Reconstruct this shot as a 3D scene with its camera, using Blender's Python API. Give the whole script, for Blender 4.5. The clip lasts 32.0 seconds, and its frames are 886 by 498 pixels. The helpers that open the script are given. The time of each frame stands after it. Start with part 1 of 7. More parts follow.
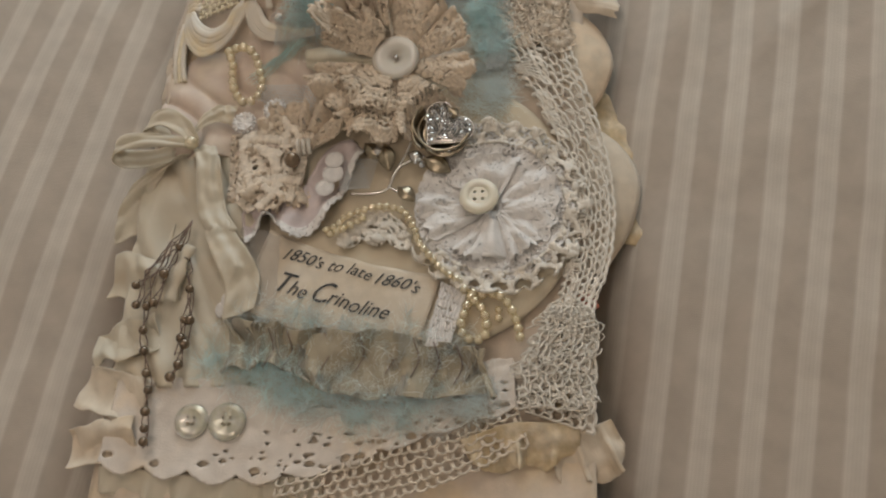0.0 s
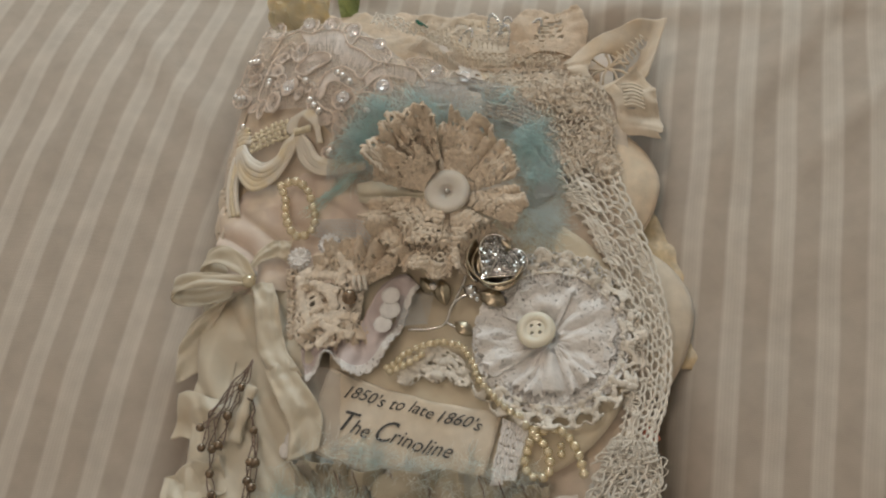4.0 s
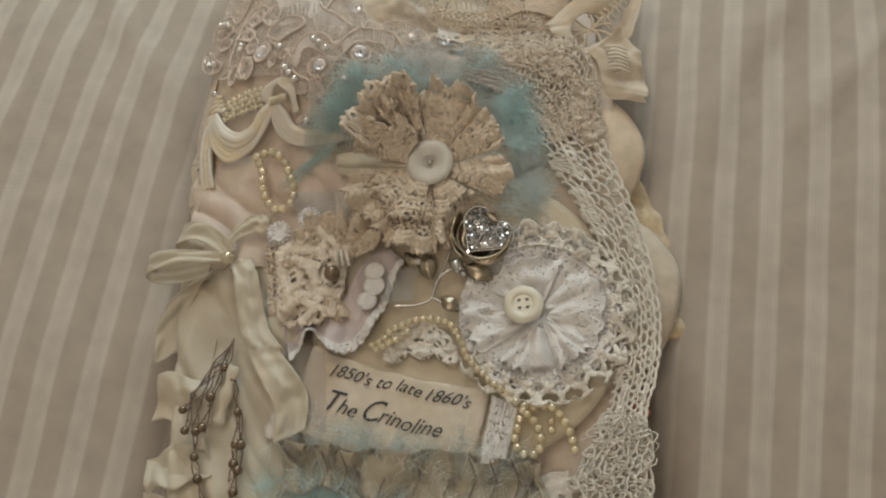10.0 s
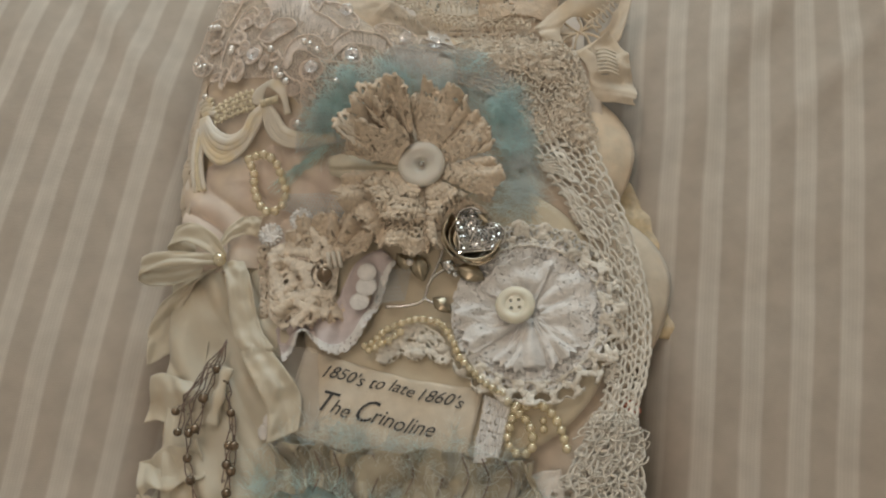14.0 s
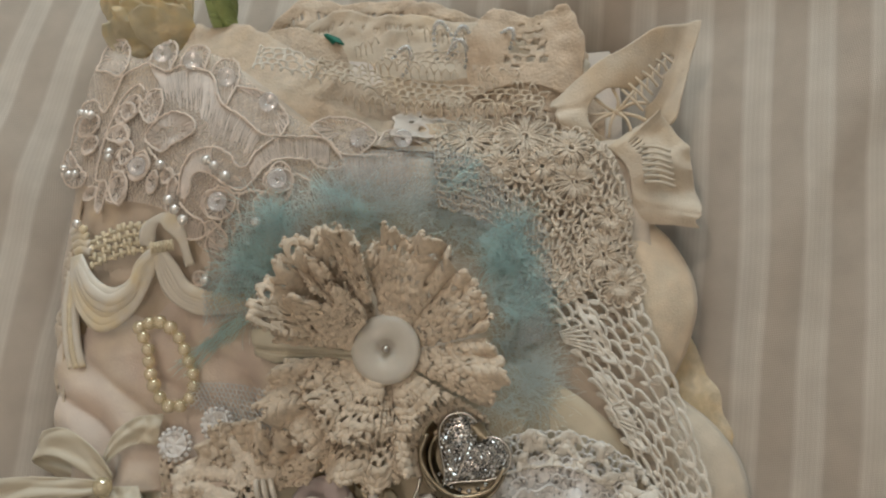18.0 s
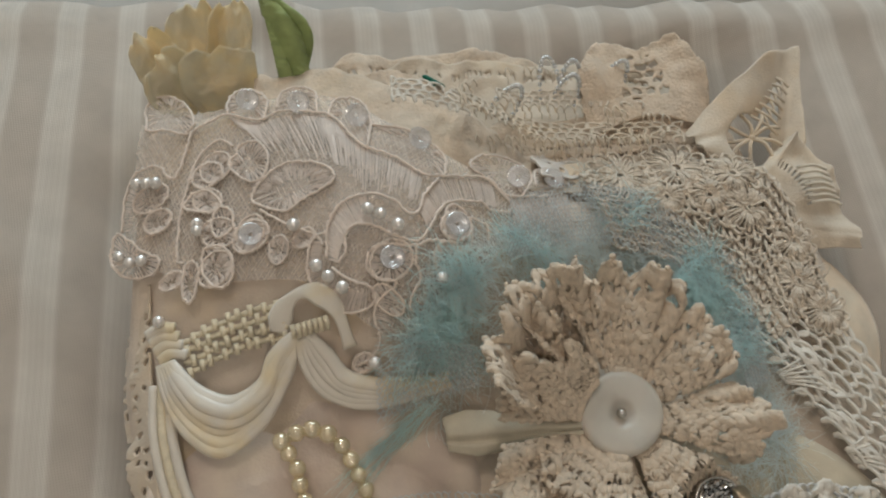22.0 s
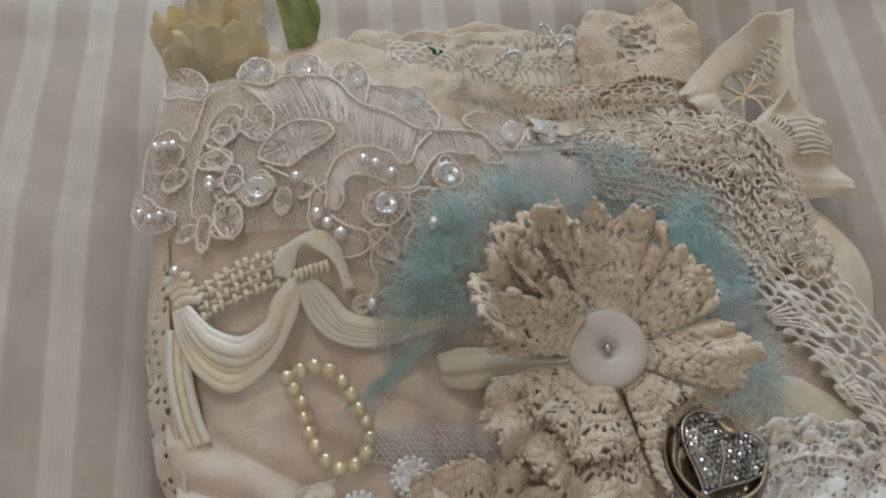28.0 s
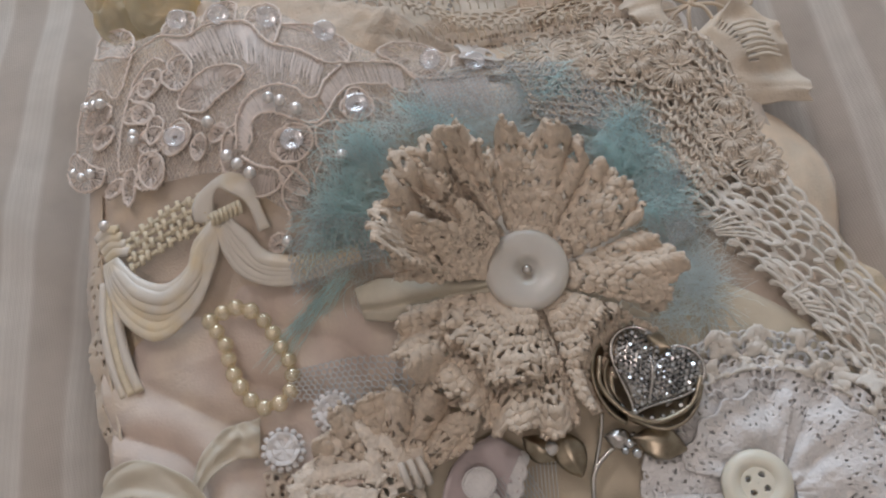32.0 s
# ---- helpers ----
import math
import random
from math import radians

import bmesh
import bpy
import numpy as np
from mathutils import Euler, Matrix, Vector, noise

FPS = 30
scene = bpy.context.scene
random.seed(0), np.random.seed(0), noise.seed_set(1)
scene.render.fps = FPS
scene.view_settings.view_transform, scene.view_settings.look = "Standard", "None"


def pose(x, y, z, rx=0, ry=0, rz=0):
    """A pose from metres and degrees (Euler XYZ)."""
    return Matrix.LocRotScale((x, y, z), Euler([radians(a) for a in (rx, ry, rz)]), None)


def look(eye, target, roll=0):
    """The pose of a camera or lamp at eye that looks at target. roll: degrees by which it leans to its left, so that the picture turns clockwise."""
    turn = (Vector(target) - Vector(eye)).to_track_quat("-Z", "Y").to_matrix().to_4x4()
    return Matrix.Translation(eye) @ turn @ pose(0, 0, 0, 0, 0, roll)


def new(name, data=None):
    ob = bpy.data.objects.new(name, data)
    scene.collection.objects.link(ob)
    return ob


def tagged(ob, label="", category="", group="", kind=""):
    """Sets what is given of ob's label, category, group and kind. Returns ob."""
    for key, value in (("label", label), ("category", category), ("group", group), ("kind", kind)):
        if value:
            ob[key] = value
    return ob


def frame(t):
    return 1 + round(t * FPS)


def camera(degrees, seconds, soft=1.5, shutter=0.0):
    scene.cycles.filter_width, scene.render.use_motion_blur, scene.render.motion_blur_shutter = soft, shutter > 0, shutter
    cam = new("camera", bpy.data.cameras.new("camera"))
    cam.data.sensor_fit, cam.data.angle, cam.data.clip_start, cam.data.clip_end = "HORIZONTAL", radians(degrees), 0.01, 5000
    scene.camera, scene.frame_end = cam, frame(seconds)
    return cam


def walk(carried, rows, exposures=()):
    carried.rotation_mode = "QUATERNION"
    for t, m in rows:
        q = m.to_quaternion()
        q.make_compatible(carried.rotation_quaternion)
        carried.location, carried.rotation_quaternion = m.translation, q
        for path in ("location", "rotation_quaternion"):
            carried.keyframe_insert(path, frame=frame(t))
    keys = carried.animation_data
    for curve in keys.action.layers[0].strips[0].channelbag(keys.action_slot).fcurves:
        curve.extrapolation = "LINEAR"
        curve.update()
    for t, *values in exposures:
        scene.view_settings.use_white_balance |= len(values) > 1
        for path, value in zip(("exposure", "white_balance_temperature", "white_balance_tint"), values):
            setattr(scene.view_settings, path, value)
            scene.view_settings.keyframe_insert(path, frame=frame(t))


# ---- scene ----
EXPOSURES = [(0.0, -0.40, 6450, 17), (9.0, -0.40, 6450, 13), (20.0, -0.43, 6200, 14), (25.0, -0.44, 5850, 10), (32.0, -0.42, 5750, 21)]
cam = camera(46.31, 32.0, soft=2.2)
PATH = [
    (0.0, 0.0455, -0.0097, 0.3960, 22.581, 6.925, 0.210),
    (0.5, 0.0426, -0.0059, 0.3969, 22.320, 6.771, 0.453),
    (1.0, 0.0438, 0.0021, 0.4035, 22.717, 6.818, -0.155),
    (1.5, 0.0445, 0.0002, 0.4033, 22.632, 6.797, -0.122),
    (2.0, 0.0496, -0.0081, 0.3972, 22.917, 7.351, -1.431),
    (2.5, 0.0556, -0.0134, 0.3949, 23.298, 7.125, -0.659),
    (3.0, 0.0494, -0.0026, 0.4074, 24.256, 7.374, -0.289),
    (3.5, 0.0398, 0.0224, 0.4133, 24.269, 9.022, -1.292),
    (5.5, 0.0152, 0.0384, 0.4507, 21.174, 5.254, -1.391),
    (6.0, 0.0138, 0.0430, 0.4467, 21.719, 6.086, -1.774),
    (6.5, 0.0152, 0.0433, 0.4301, 20.776, 6.331, -1.802),
    (7.0, 0.0164, 0.0491, 0.4176, 20.170, 6.256, -2.848),
    (7.5, 0.0142, 0.0541, 0.4053, 19.171, 5.994, -3.392),
    (8.0, 0.0149, 0.0494, 0.4129, 19.022, 6.230, -3.060),
    (8.5, 0.0218, 0.0506, 0.4166, 18.875, 6.670, -3.425),
    (9.0, 0.0186, 0.0496, 0.4187, 19.003, 6.718, -2.792),
    (9.5, 0.0211, 0.0518, 0.4200, 19.375, 6.648, -3.519),
    (10.0, 0.0214, 0.0530, 0.4211, 19.584, 6.745, -3.057),
    (10.5, 0.0161, 0.0530, 0.4184, 19.813, 6.389, -2.134),
    (11.0, 0.0140, 0.0539, 0.4190, 19.687, 5.986, -1.927),
    (11.5, 0.0111, 0.0546, 0.4207, 19.862, 5.651, -1.775),
    (12.0, 0.0088, 0.0553, 0.4164, 19.593, 5.712, -1.857),
    (12.5, 0.0101, 0.0507, 0.4162, 19.839, 5.905, -2.283),
    (13.0, 0.0121, 0.0512, 0.4150, 19.545, 5.882, -2.887),
    (13.5, 0.0118, 0.0510, 0.4171, 19.365, 5.792, -2.779),
    (14.0, 0.0170, 0.0509, 0.4238, 19.777, 5.819, -3.556),
    (14.5, 0.0202, 0.0533, 0.4208, 20.015, 6.253, -3.981),
    (16.5, 0.0304, 0.0435, 0.4129, 22.822, 7.240, -4.271),
    (17.0, 0.0388, 0.0977, 0.3919, 21.484, 6.485, -4.398),
    (17.5, 0.0317, 0.1691, 0.3416, 16.179, 6.844, -3.731),
    (18.0, 0.0300, 0.2101, 0.3171, 10.339, 7.141, -4.944),
    (18.5, 0.0373, 0.2303, 0.3092, 9.405, 7.472, -3.708),
    (19.0, 0.0230, 0.2158, 0.3148, 11.357, 7.471, -5.892),
    (19.5, 0.0206, 0.2102, 0.3198, 12.320, 5.668, -8.305),
    (20.0, 0.0019, 0.2263, 0.2867, 12.508, 4.151, -7.863),
    (20.5, -0.0329, 0.2341, 0.2658, 13.782, 0.266, -10.114),
    (21.0, -0.0783, 0.2318, 0.2541, 16.453, -3.706, -11.189),
    (21.5, -0.1049, 0.2230, 0.2477, 18.886, -7.232, -13.611),
    (22.0, -0.1119, 0.2138, 0.2547, 20.520, -8.463, -16.043),
    (22.5, -0.1071, 0.2090, 0.2602, 21.418, -8.000, -16.974),
    (23.0, -0.1144, 0.2097, 0.2581, 22.591, -8.660, -17.483),
    (23.5, -0.1229, 0.2085, 0.2594, 22.922, -9.023, -17.731),
    (24.0, -0.1219, 0.2080, 0.2670, 23.456, -8.177, -17.991),
    (24.5, -0.1167, 0.2055, 0.2716, 23.380, -7.521, -18.250),
    (26.5, -0.1079, 0.2081, 0.2744, 22.811, -5.342, -18.219),
    (27.0, -0.1061, 0.1968, 0.2724, 22.525, -5.134, -17.196),
    (27.5, -0.1093, 0.1876, 0.2682, 22.091, -5.096, -16.239),
    (28.0, -0.1022, 0.1876, 0.2651, 21.505, -4.787, -15.832),
    (28.5, -0.1048, 0.1854, 0.2593, 20.989, -4.926, -15.550),
    (29.0, -0.1010, 0.1836, 0.2649, 20.861, -4.322, -15.696),
    (29.5, -0.0971, 0.1825, 0.2667, 20.994, -3.865, -15.845),
    (30.0, -0.0909, 0.1832, 0.2674, 21.105, -3.144, -16.490),
    (30.5, -0.0805, 0.1804, 0.2664, 21.200, -2.005, -16.951),
    (31.0, -0.0621, 0.1660, 0.2633, 21.046, 0.501, -18.005),
    (31.5, -0.0592, 0.1591, 0.2629, 20.752, 1.642, -18.395),
    (32.0, -0.0566, 0.1631, 0.2568, 20.472, 2.632, -17.509),
]
walk(cam, [(t, pose(*p)) for t, *p in PATH], EXPOSURES)

# ---- world, lamps, exposure ----
world = bpy.data.worlds.new("room_light")
scene.world = world
world.use_nodes = True
world.node_tree.nodes["Background"].inputs[0].default_value = (0.9, 0.86, 0.8, 1)
world.node_tree.nodes["Background"].inputs[1].default_value = 0.12


def lamp(name, kind, m, power, colour, size, size_y=None):
    data = bpy.data.lights.new(name, kind)
    data.energy, data.color = power, colour
    if kind == "AREA":
        data.shape, data.size, data.size_y = "RECTANGLE", size, size_y or size
    else:
        data.shadow_soft_size = size
    ob = new(name, data)
    ob.matrix_world = m
    return ob


lamp("window_daylight", "AREA", look((0.30, 2.14, 0.70), (0.05, 0.25, 0.0)), 31, (0.79, 0.95, 0.97), 1.3, 1.0)
lamp("ceiling_bulb", "POINT", pose(-0.25, -0.42, 1.50), 8.8, (1.0, 0.86, 0.705), 0.07)
lamp("ceiling_bulb", "POINT", pose(-0.30, 0.98, 1.46), 12.4, (1.0, 0.88, 0.735), 0.07)

# ---- materials ----


def material(name, colour, rough=0.8, vary=0.12, size=0.004, bump=0.3, fine=0.0006, metal=0.0, coat=0.0, sheen=0.0,
             stain=None, stain_size=0.02, stain_at=0.55, sub=0.0, alpha=1.0, each=0.0, glass=0.0, weave=0.0, trans=0.0):
    m = bpy.data.materials.new(name)
    m.use_nodes = True
    n, l = m.node_tree.nodes, m.node_tree.links
    p = n["Principled BSDF"]
    p.inputs["Roughness"].default_value = rough
    p.inputs["Metallic"].default_value = metal
    p.inputs["Coat Weight"].default_value = coat
    p.inputs["Coat Roughness"].default_value = 0.10 if coat > 0.75 else 0.15
    p.inputs["Coat IOR"].default_value = 3.6 if coat > 0.75 else 1.5
    p.inputs["Sheen Weight"].default_value = sheen
    p.inputs["Alpha"].default_value = alpha
    p.inputs["Transmission Weight"].default_value = glass
    p.inputs["Subsurface Weight"].default_value = sub
    p.inputs["Subsurface Radius"].default_value = (0.003, 0.0022, 0.0015)
    geo = n.new("ShaderNodeNewGeometry")
    n1 = n.new("ShaderNodeTexNoise")
    n1.inputs["Scale"].default_value, n1.inputs["Detail"].default_value = 1 / size, 4
    l.new(geo.outputs["Position"], n1.inputs["Vector"])
    ramp = n.new("ShaderNodeMapRange")
    ramp.inputs[1].default_value, ramp.inputs[2].default_value = 0.3, 0.7
    ramp.inputs[3].default_value, ramp.inputs[4].default_value = 1 - vary, 1 + vary
    l.new(n1.outputs["Fac"], ramp.inputs[0])
    value = ramp.outputs[0]
    if each:
        info = n.new("ShaderNodeObjectInfo")
        r2 = n.new("ShaderNodeMapRange")
        r2.inputs[3].default_value, r2.inputs[4].default_value = 1 - each, 1 + each
        l.new(info.outputs["Random"], r2.inputs[0])
        mul = n.new("ShaderNodeMath")
        mul.operation = "MULTIPLY"
        l.new(value, mul.inputs[0]), l.new(r2.outputs[0], mul.inputs[1])
        value = mul.outputs[0]
    base = n.new("ShaderNodeRGB")
    base.outputs[0].default_value = (*colour, 1)
    out = base.outputs[0]
    if stain:
        n2 = n.new("ShaderNodeTexNoise")
        n2.inputs["Scale"].default_value, n2.inputs["Detail"].default_value = 1 / stain_size, 5
        l.new(geo.outputs["Position"], n2.inputs["Vector"])
        r3 = n.new("ShaderNodeMapRange")
        r3.inputs[1].default_value, r3.inputs[2].default_value = stain_at - 0.08, stain_at + 0.12
        l.new(n2.outputs["Fac"], r3.inputs[0])
        mix = n.new("ShaderNodeMix")
        mix.data_type = "RGBA"
        l.new(r3.outputs[0], mix.inputs["Factor"]), l.new(out, mix.inputs["A"])
        mix.inputs["B"].default_value = (*stain, 1)
        out = mix.outputs["Result"]
    vm = n.new("ShaderNodeVectorMath")
    vm.operation = "SCALE"
    l.new(out, vm.inputs[0]), l.new(value, vm.inputs["Scale"])
    l.new(vm.outputs[0], p.inputs["Base Color"])
    if trans:
        tr, mx = n.new("ShaderNodeBsdfTranslucent"), n.new("ShaderNodeMixShader")
        mx.inputs[0].default_value = trans
        l.new(vm.outputs[0], tr.inputs["Color"])
        l.new(p.outputs[0], mx.inputs[1]), l.new(tr.outputs[0], mx.inputs[2])
        l.new(mx.outputs[0], n["Material Output"].inputs["Surface"])
    if bump:
        n3 = n.new("ShaderNodeTexNoise")
        n3.inputs["Scale"].default_value, n3.inputs["Detail"].default_value = 1 / fine, 2
        l.new(geo.outputs["Position"], n3.inputs["Vector"])
        height = n3.outputs["Fac"]
        if weave:
            parts = []
            for axis in ("X", "Y"):
                w = n.new("ShaderNodeTexWave")
                w.bands_direction = axis
                w.inputs["Scale"].default_value, w.inputs["Distortion"].default_value = 0.314 / weave, 1.0
                l.new(geo.outputs["Position"], w.inputs["Vector"])
                parts.append(w.outputs["Fac"])
            a = n.new("ShaderNodeMath")
            l.new(parts[0], a.inputs[0]), l.new(parts[1], a.inputs[1])
            b = n.new("ShaderNodeMath")
            l.new(a.outputs[0], b.inputs[0]), l.new(height, b.inputs[1])
            height = b.outputs[0]
        bp = n.new("ShaderNodeBump")
        bp.inputs["Strength"].default_value, bp.inputs["Distance"].default_value = bump, fine * 0.6
        l.new(height, bp.inputs["Height"]), l.new(bp.outputs[0], p.inputs["Normal"])
    return m


# stripes of the bed cover: u counts the stripes across
STRIPE, SLANT, PHASE = 0.0197, 0.188, -0.0728


def striped(name, dark, light):
    m = material(name, dark, 0.9, 0.07, 0.012, 0.16, 0.0009, sheen=0.25, weave=0.0007)
    n, l = m.node_tree.nodes, m.node_tree.links
    p = n["Principled BSDF"]
    geo = n.new("ShaderNodeNewGeometry")
    sep = n.new("ShaderNodeSeparateXYZ")
    l.new(geo.outputs["Position"], sep.inputs[0])

    def op(kind, a, b=None, c=None):
        q = n.new("ShaderNodeMath")
        q.operation = kind
        for i, v in enumerate((a, b, c)):
            if v is None:
                continue
            if isinstance(v, (int, float)):
                q.inputs[i].default_value = v
            else:
                l.new(v, q.inputs[i])
        return q.outputs[0]

    wob = n.new("ShaderNodeTexNoise")
    wob.inputs["Scale"].default_value, wob.inputs["Detail"].default_value = 14, 1
    l.new(geo.outputs["Position"], wob.inputs["Vector"])
    y = op("SUBTRACT", sep.outputs[1], 0.22)
    u = op("DIVIDE", op("SUBTRACT", op("SUBTRACT", sep.outputs[0], op("MULTIPLY", y, SLANT)), PHASE), STRIPE)
    u = op("ADD", u, op("MULTIPLY", op("SUBTRACT", wob.outputs["Fac"], 0.5), 0.16))
    d = op("ABSOLUTE", op("SUBTRACT", op("FRACT", op("ADD", u, 0.5)), 0.5))
    band = n.new("ShaderNodeMapRange")
    band.interpolation_type = "SMOOTHSTEP"
    band.inputs[1].default_value, band.inputs[2].default_value = 0.17, 0.28
    band.inputs[3].default_value, band.inputs[4].default_value = 1, 0
    l.new(d, band.inputs[0])
    thread = op("MULTIPLY_ADD", op("SINE", op("MULTIPLY", u, 82.0)), 0.10, 0.86)
    core = n.new("ShaderNodeMapRange")
    core.inputs[1].default_value, core.inputs[2].default_value = 0.05, 0.15
    core.inputs[3].default_value, core.inputs[4].default_value = 0.78, 1
    l.new(d, core.inputs[0])
    fac = op("MULTIPLY", op("MULTIPLY", band.outputs[0], thread), core.outputs[0])
    mix = n.new("ShaderNodeMix")
    mix.data_type = "RGBA"
    l.new(fac, mix.inputs["Factor"])
    mix.inputs["A"].default_value, mix.inputs["B"].default_value = (*dark, 1), (*light, 1)
    old = p.inputs["Base Color"].links[0].from_node
    l.new(mix.outputs["Result"], old.inputs[0])
    return m


LINEN = striped("striped_linen", (0.44, 0.375, 0.31), (0.575, 0.52, 0.45))
SHEET = material("white_cotton", (0.52, 0.505, 0.475), 0.9, 0.05, 0.02, 0.2, 0.001)
PAINT = material("wall_paint", (0.74, 0.70, 0.64), 0.9, 0.04, 0.4, 0.1, 0.01)
FLOORING = material("floor_boards", (0.30, 0.20, 0.12), 0.6, 0.2, 0.2, 0.2, 0.02)
COVER = material("cream_cover_cloth", (0.68, 0.57, 0.46), 0.85, 0.08, 0.006, 0.5, 0.0006, stain=(0.70, 0.55, 0.36), stain_size=0.03, sheen=0.2)
CREAM = material("cream_cotton", (0.66, 0.56, 0.44), 0.9, 0.09, 0.008, 0.6, 0.0007, sheen=0.2, stain=(0.68, 0.54, 0.38), stain_size=0.02, stain_at=0.56)
PALE = material("pale_cream_cotton", (0.70, 0.61, 0.49), 0.85, 0.06, 0.008, 0.4, 0.0006, sheen=0.2)
DISC = material("cream_felt", (0.64, 0.55, 0.41), 0.9, 0.06, 0.01, 0.35, 0.0005, sheen=0.2)
PINKISH = material("blush_silk", (0.66, 0.54, 0.45), 0.6, 0.07, 0.01, 0.4, 0.0008, sheen=0.3, stain=(0.70, 0.59, 0.47), stain_size=0.02)
PEACH = material("peach_cotton", (0.74, 0.59, 0.43), 0.85, 0.08, 0.006, 0.5, 0.0007, sheen=0.2, stain=(0.70, 0.60, 0.46), stain_size=0.02)
OCHRE = material("tea_stained_cotton", (0.58, 0.45, 0.28), 0.9, 0.18, 0.004, 0.6, 0.0008, stain=(0.64, 0.54, 0.40), stain_size=0.010, stain_at=0.5)
ECRU = material("ecru_crochet_cotton", (0.68, 0.56, 0.43), 0.95, 0.12, 0.0018, 1.0, 0.0008, sheen=0.1)
BEIGE = material("light_beige_crochet_cotton", (0.78, 0.68, 0.56), 0.95, 0.14, 0.0025, 1.0, 0.0011, sheen=0.1)
OFFWHITE = material("off_white_crochet_cotton", (0.76, 0.70, 0.61), 0.85, 0.08, 0.003, 0.7, 0.0005, sheen=0.15)
TAN = material("tan_crochet_cotton", (0.68, 0.58, 0.465), 0.95, 0.14, 0.0025, 1.0, 0.0010, sheen=0.1)
WHITE = material("white_lace_cotton", (0.78, 0.745, 0.71), 0.9, 0.07, 0.003, 0.9, 0.0010, sheen=0.1)
EYELET = material("white_eyelet_cotton", (0.70, 0.63, 0.56), 0.85, 0.07, 0.006, 0.5, 0.0007, stain=(0.78, 0.64, 0.48), stain_size=0.03, stain_at=0.62)
TULLE = material("tulle_net", (0.74, 0.66, 0.58), 0.7, 0.05, 0.006, 0.0)
GREYNET = material("grey_tulle", (0.62, 0.63, 0.62), 0.7, 0.1, 0.006, 0.0)
SHEER = material("sheer_net", (0.82, 0.70, 0.60), 0.7, 0.2, 0.0010, 0.5, 0.0005, alpha=0.32)
SMOKE = material("grey_sheer_net", (0.48, 0.45, 0.43), 0.7, 0.2, 0.0015, 0.5, 0.0005, alpha=0.24)
PAGE = material("tea_dyed_cotton", (0.65, 0.525, 0.40), 0.9, 0.12, 0.005, 0.9, 0.0010, sheen=0.15, stain=(0.56, 0.43, 0.30), stain_size=0.018, stain_at=0.58)
CORD = material("cream_cord", (0.79, 0.67, 0.57), 0.6, 0.06, 0.004, 0.5, 0.0004, sheen=0.2)
STITCH = material("satin_stitch_thread", (0.77, 0.67, 0.59), 0.45, 0.10, 0.004, 0.4, 0.0004, sheen=0.2)
SATIN = material("ivory_satin", (0.72, 0.655, 0.56), 0.33, 0.05, 0.006, 0.25, 0.0005, sheen=0.3, stain=(0.74, 0.61, 0.40), stain_size=0.014, stain_at=0.56)
BRAID = material("yellowed_braid", (0.74, 0.64, 0.46), 0.7, 0.12, 0.003, 0.7, 0.0007)
BOWSILK = material("cream_silk_ribbon", (0.77, 0.70, 0.565), 0.42, 0.04, 0.012, 0.2, 0.0006, sheen=0.4, stain=(0.72, 0.60, 0.43), stain_size=0.03, stain_at=0.60, trans=0.25)
SAGE = material("pale_khaki_silk", (0.58, 0.52, 0.40), 0.65, 0.08, 0.006, 0.3, 0.0007, sheen=0.2)
KHAKI = material("khaki_silk", (0.39, 0.335, 0.24), 0.5, 0.10, 0.006, 0.4, 0.0008, sheen=0.3)
LILAC = material("lilac_ribbon", (0.60, 0.51, 0.49), 0.6, 0.10, 0.006, 0.3, 0.0006, sheen=0.3)
TEAL = material("turquoise_mohair", (0.84, 0.97, 0.96), 0.8, 0.12, 0.012, 0.0, trans=0.65)
MIST = material("pale_blue_mohair", (0.94, 0.98, 0.965), 0.8, 0.08, 0.012, 0.0, trans=0.65)
GREYMOHAIR = material("grey_blue_mohair", (0.97, 0.97, 0.94), 0.8, 0.06, 0.012, 0.0, trans=0.65)
GOLDPEARL = material("champagne_pearl", (0.90, 0.73, 0.41), 0.17, 0.06, 0.004, 0.0, metal=0.30, coat=1.0, each=0.08, alpha=0.62)
WHITEPEARL = material("white_pearl", (0.82, 0.76, 0.70), 0.17, 0.05, 0.004, 0.0, metal=0.35, coat=1.0)
BRONZE = material("bronze_pearl", (0.19, 0.13, 0.08), 0.2, 0.12, 0.003, 0.0, metal=0.5, coat=0.6, each=0.2)
TWIG = material("dark_brown_cord", (0.20, 0.14, 0.11), 0.6, 0.25, 0.003, 0.5, 0.0005)
BUTTON = material("white_milk_plastic", (0.60, 0.56, 0.49), 0.34, 0.04, 0.006, 0.06, 0.002, coat=0.15, sub=0.2)
CREAMBUTTON = material("cream_plastic", (0.76, 0.71, 0.58), 0.35, 0.04, 0.006, 0.05, 0.002, sub=0.1)
NACRE = material("mother_of_pearl", (0.74, 0.70, 0.55), 0.16, 0.15, 0.003, 0.25, 0.002, metal=0.3, coat=0.7, stain=(0.78, 0.72, 0.64), stain_size=0.004, alpha=0.6)
SILVER = material("worn_silver", (0.60, 0.57, 0.53), 0.25, 0.15, 0.003, 0.1, 0.0006, metal=1.0)
GILT = material("worn_gilt_metal", (0.40, 0.34, 0.25), 0.32, 0.25, 0.003, 0.15, 0.0006, metal=1.0)
STONE = material("clear_rhinestone", (0.55, 0.55, 0.55), 0.06, 0.1, 0.002, 0.0, metal=0.9, each=0.6)
SEQUIN = material("iridescent_sequin", (0.80, 0.77, 0.76), 0.14, 0.06, 0.002, 0.1, 0.0008, metal=0.35, coat=0.7, alpha=0.42)
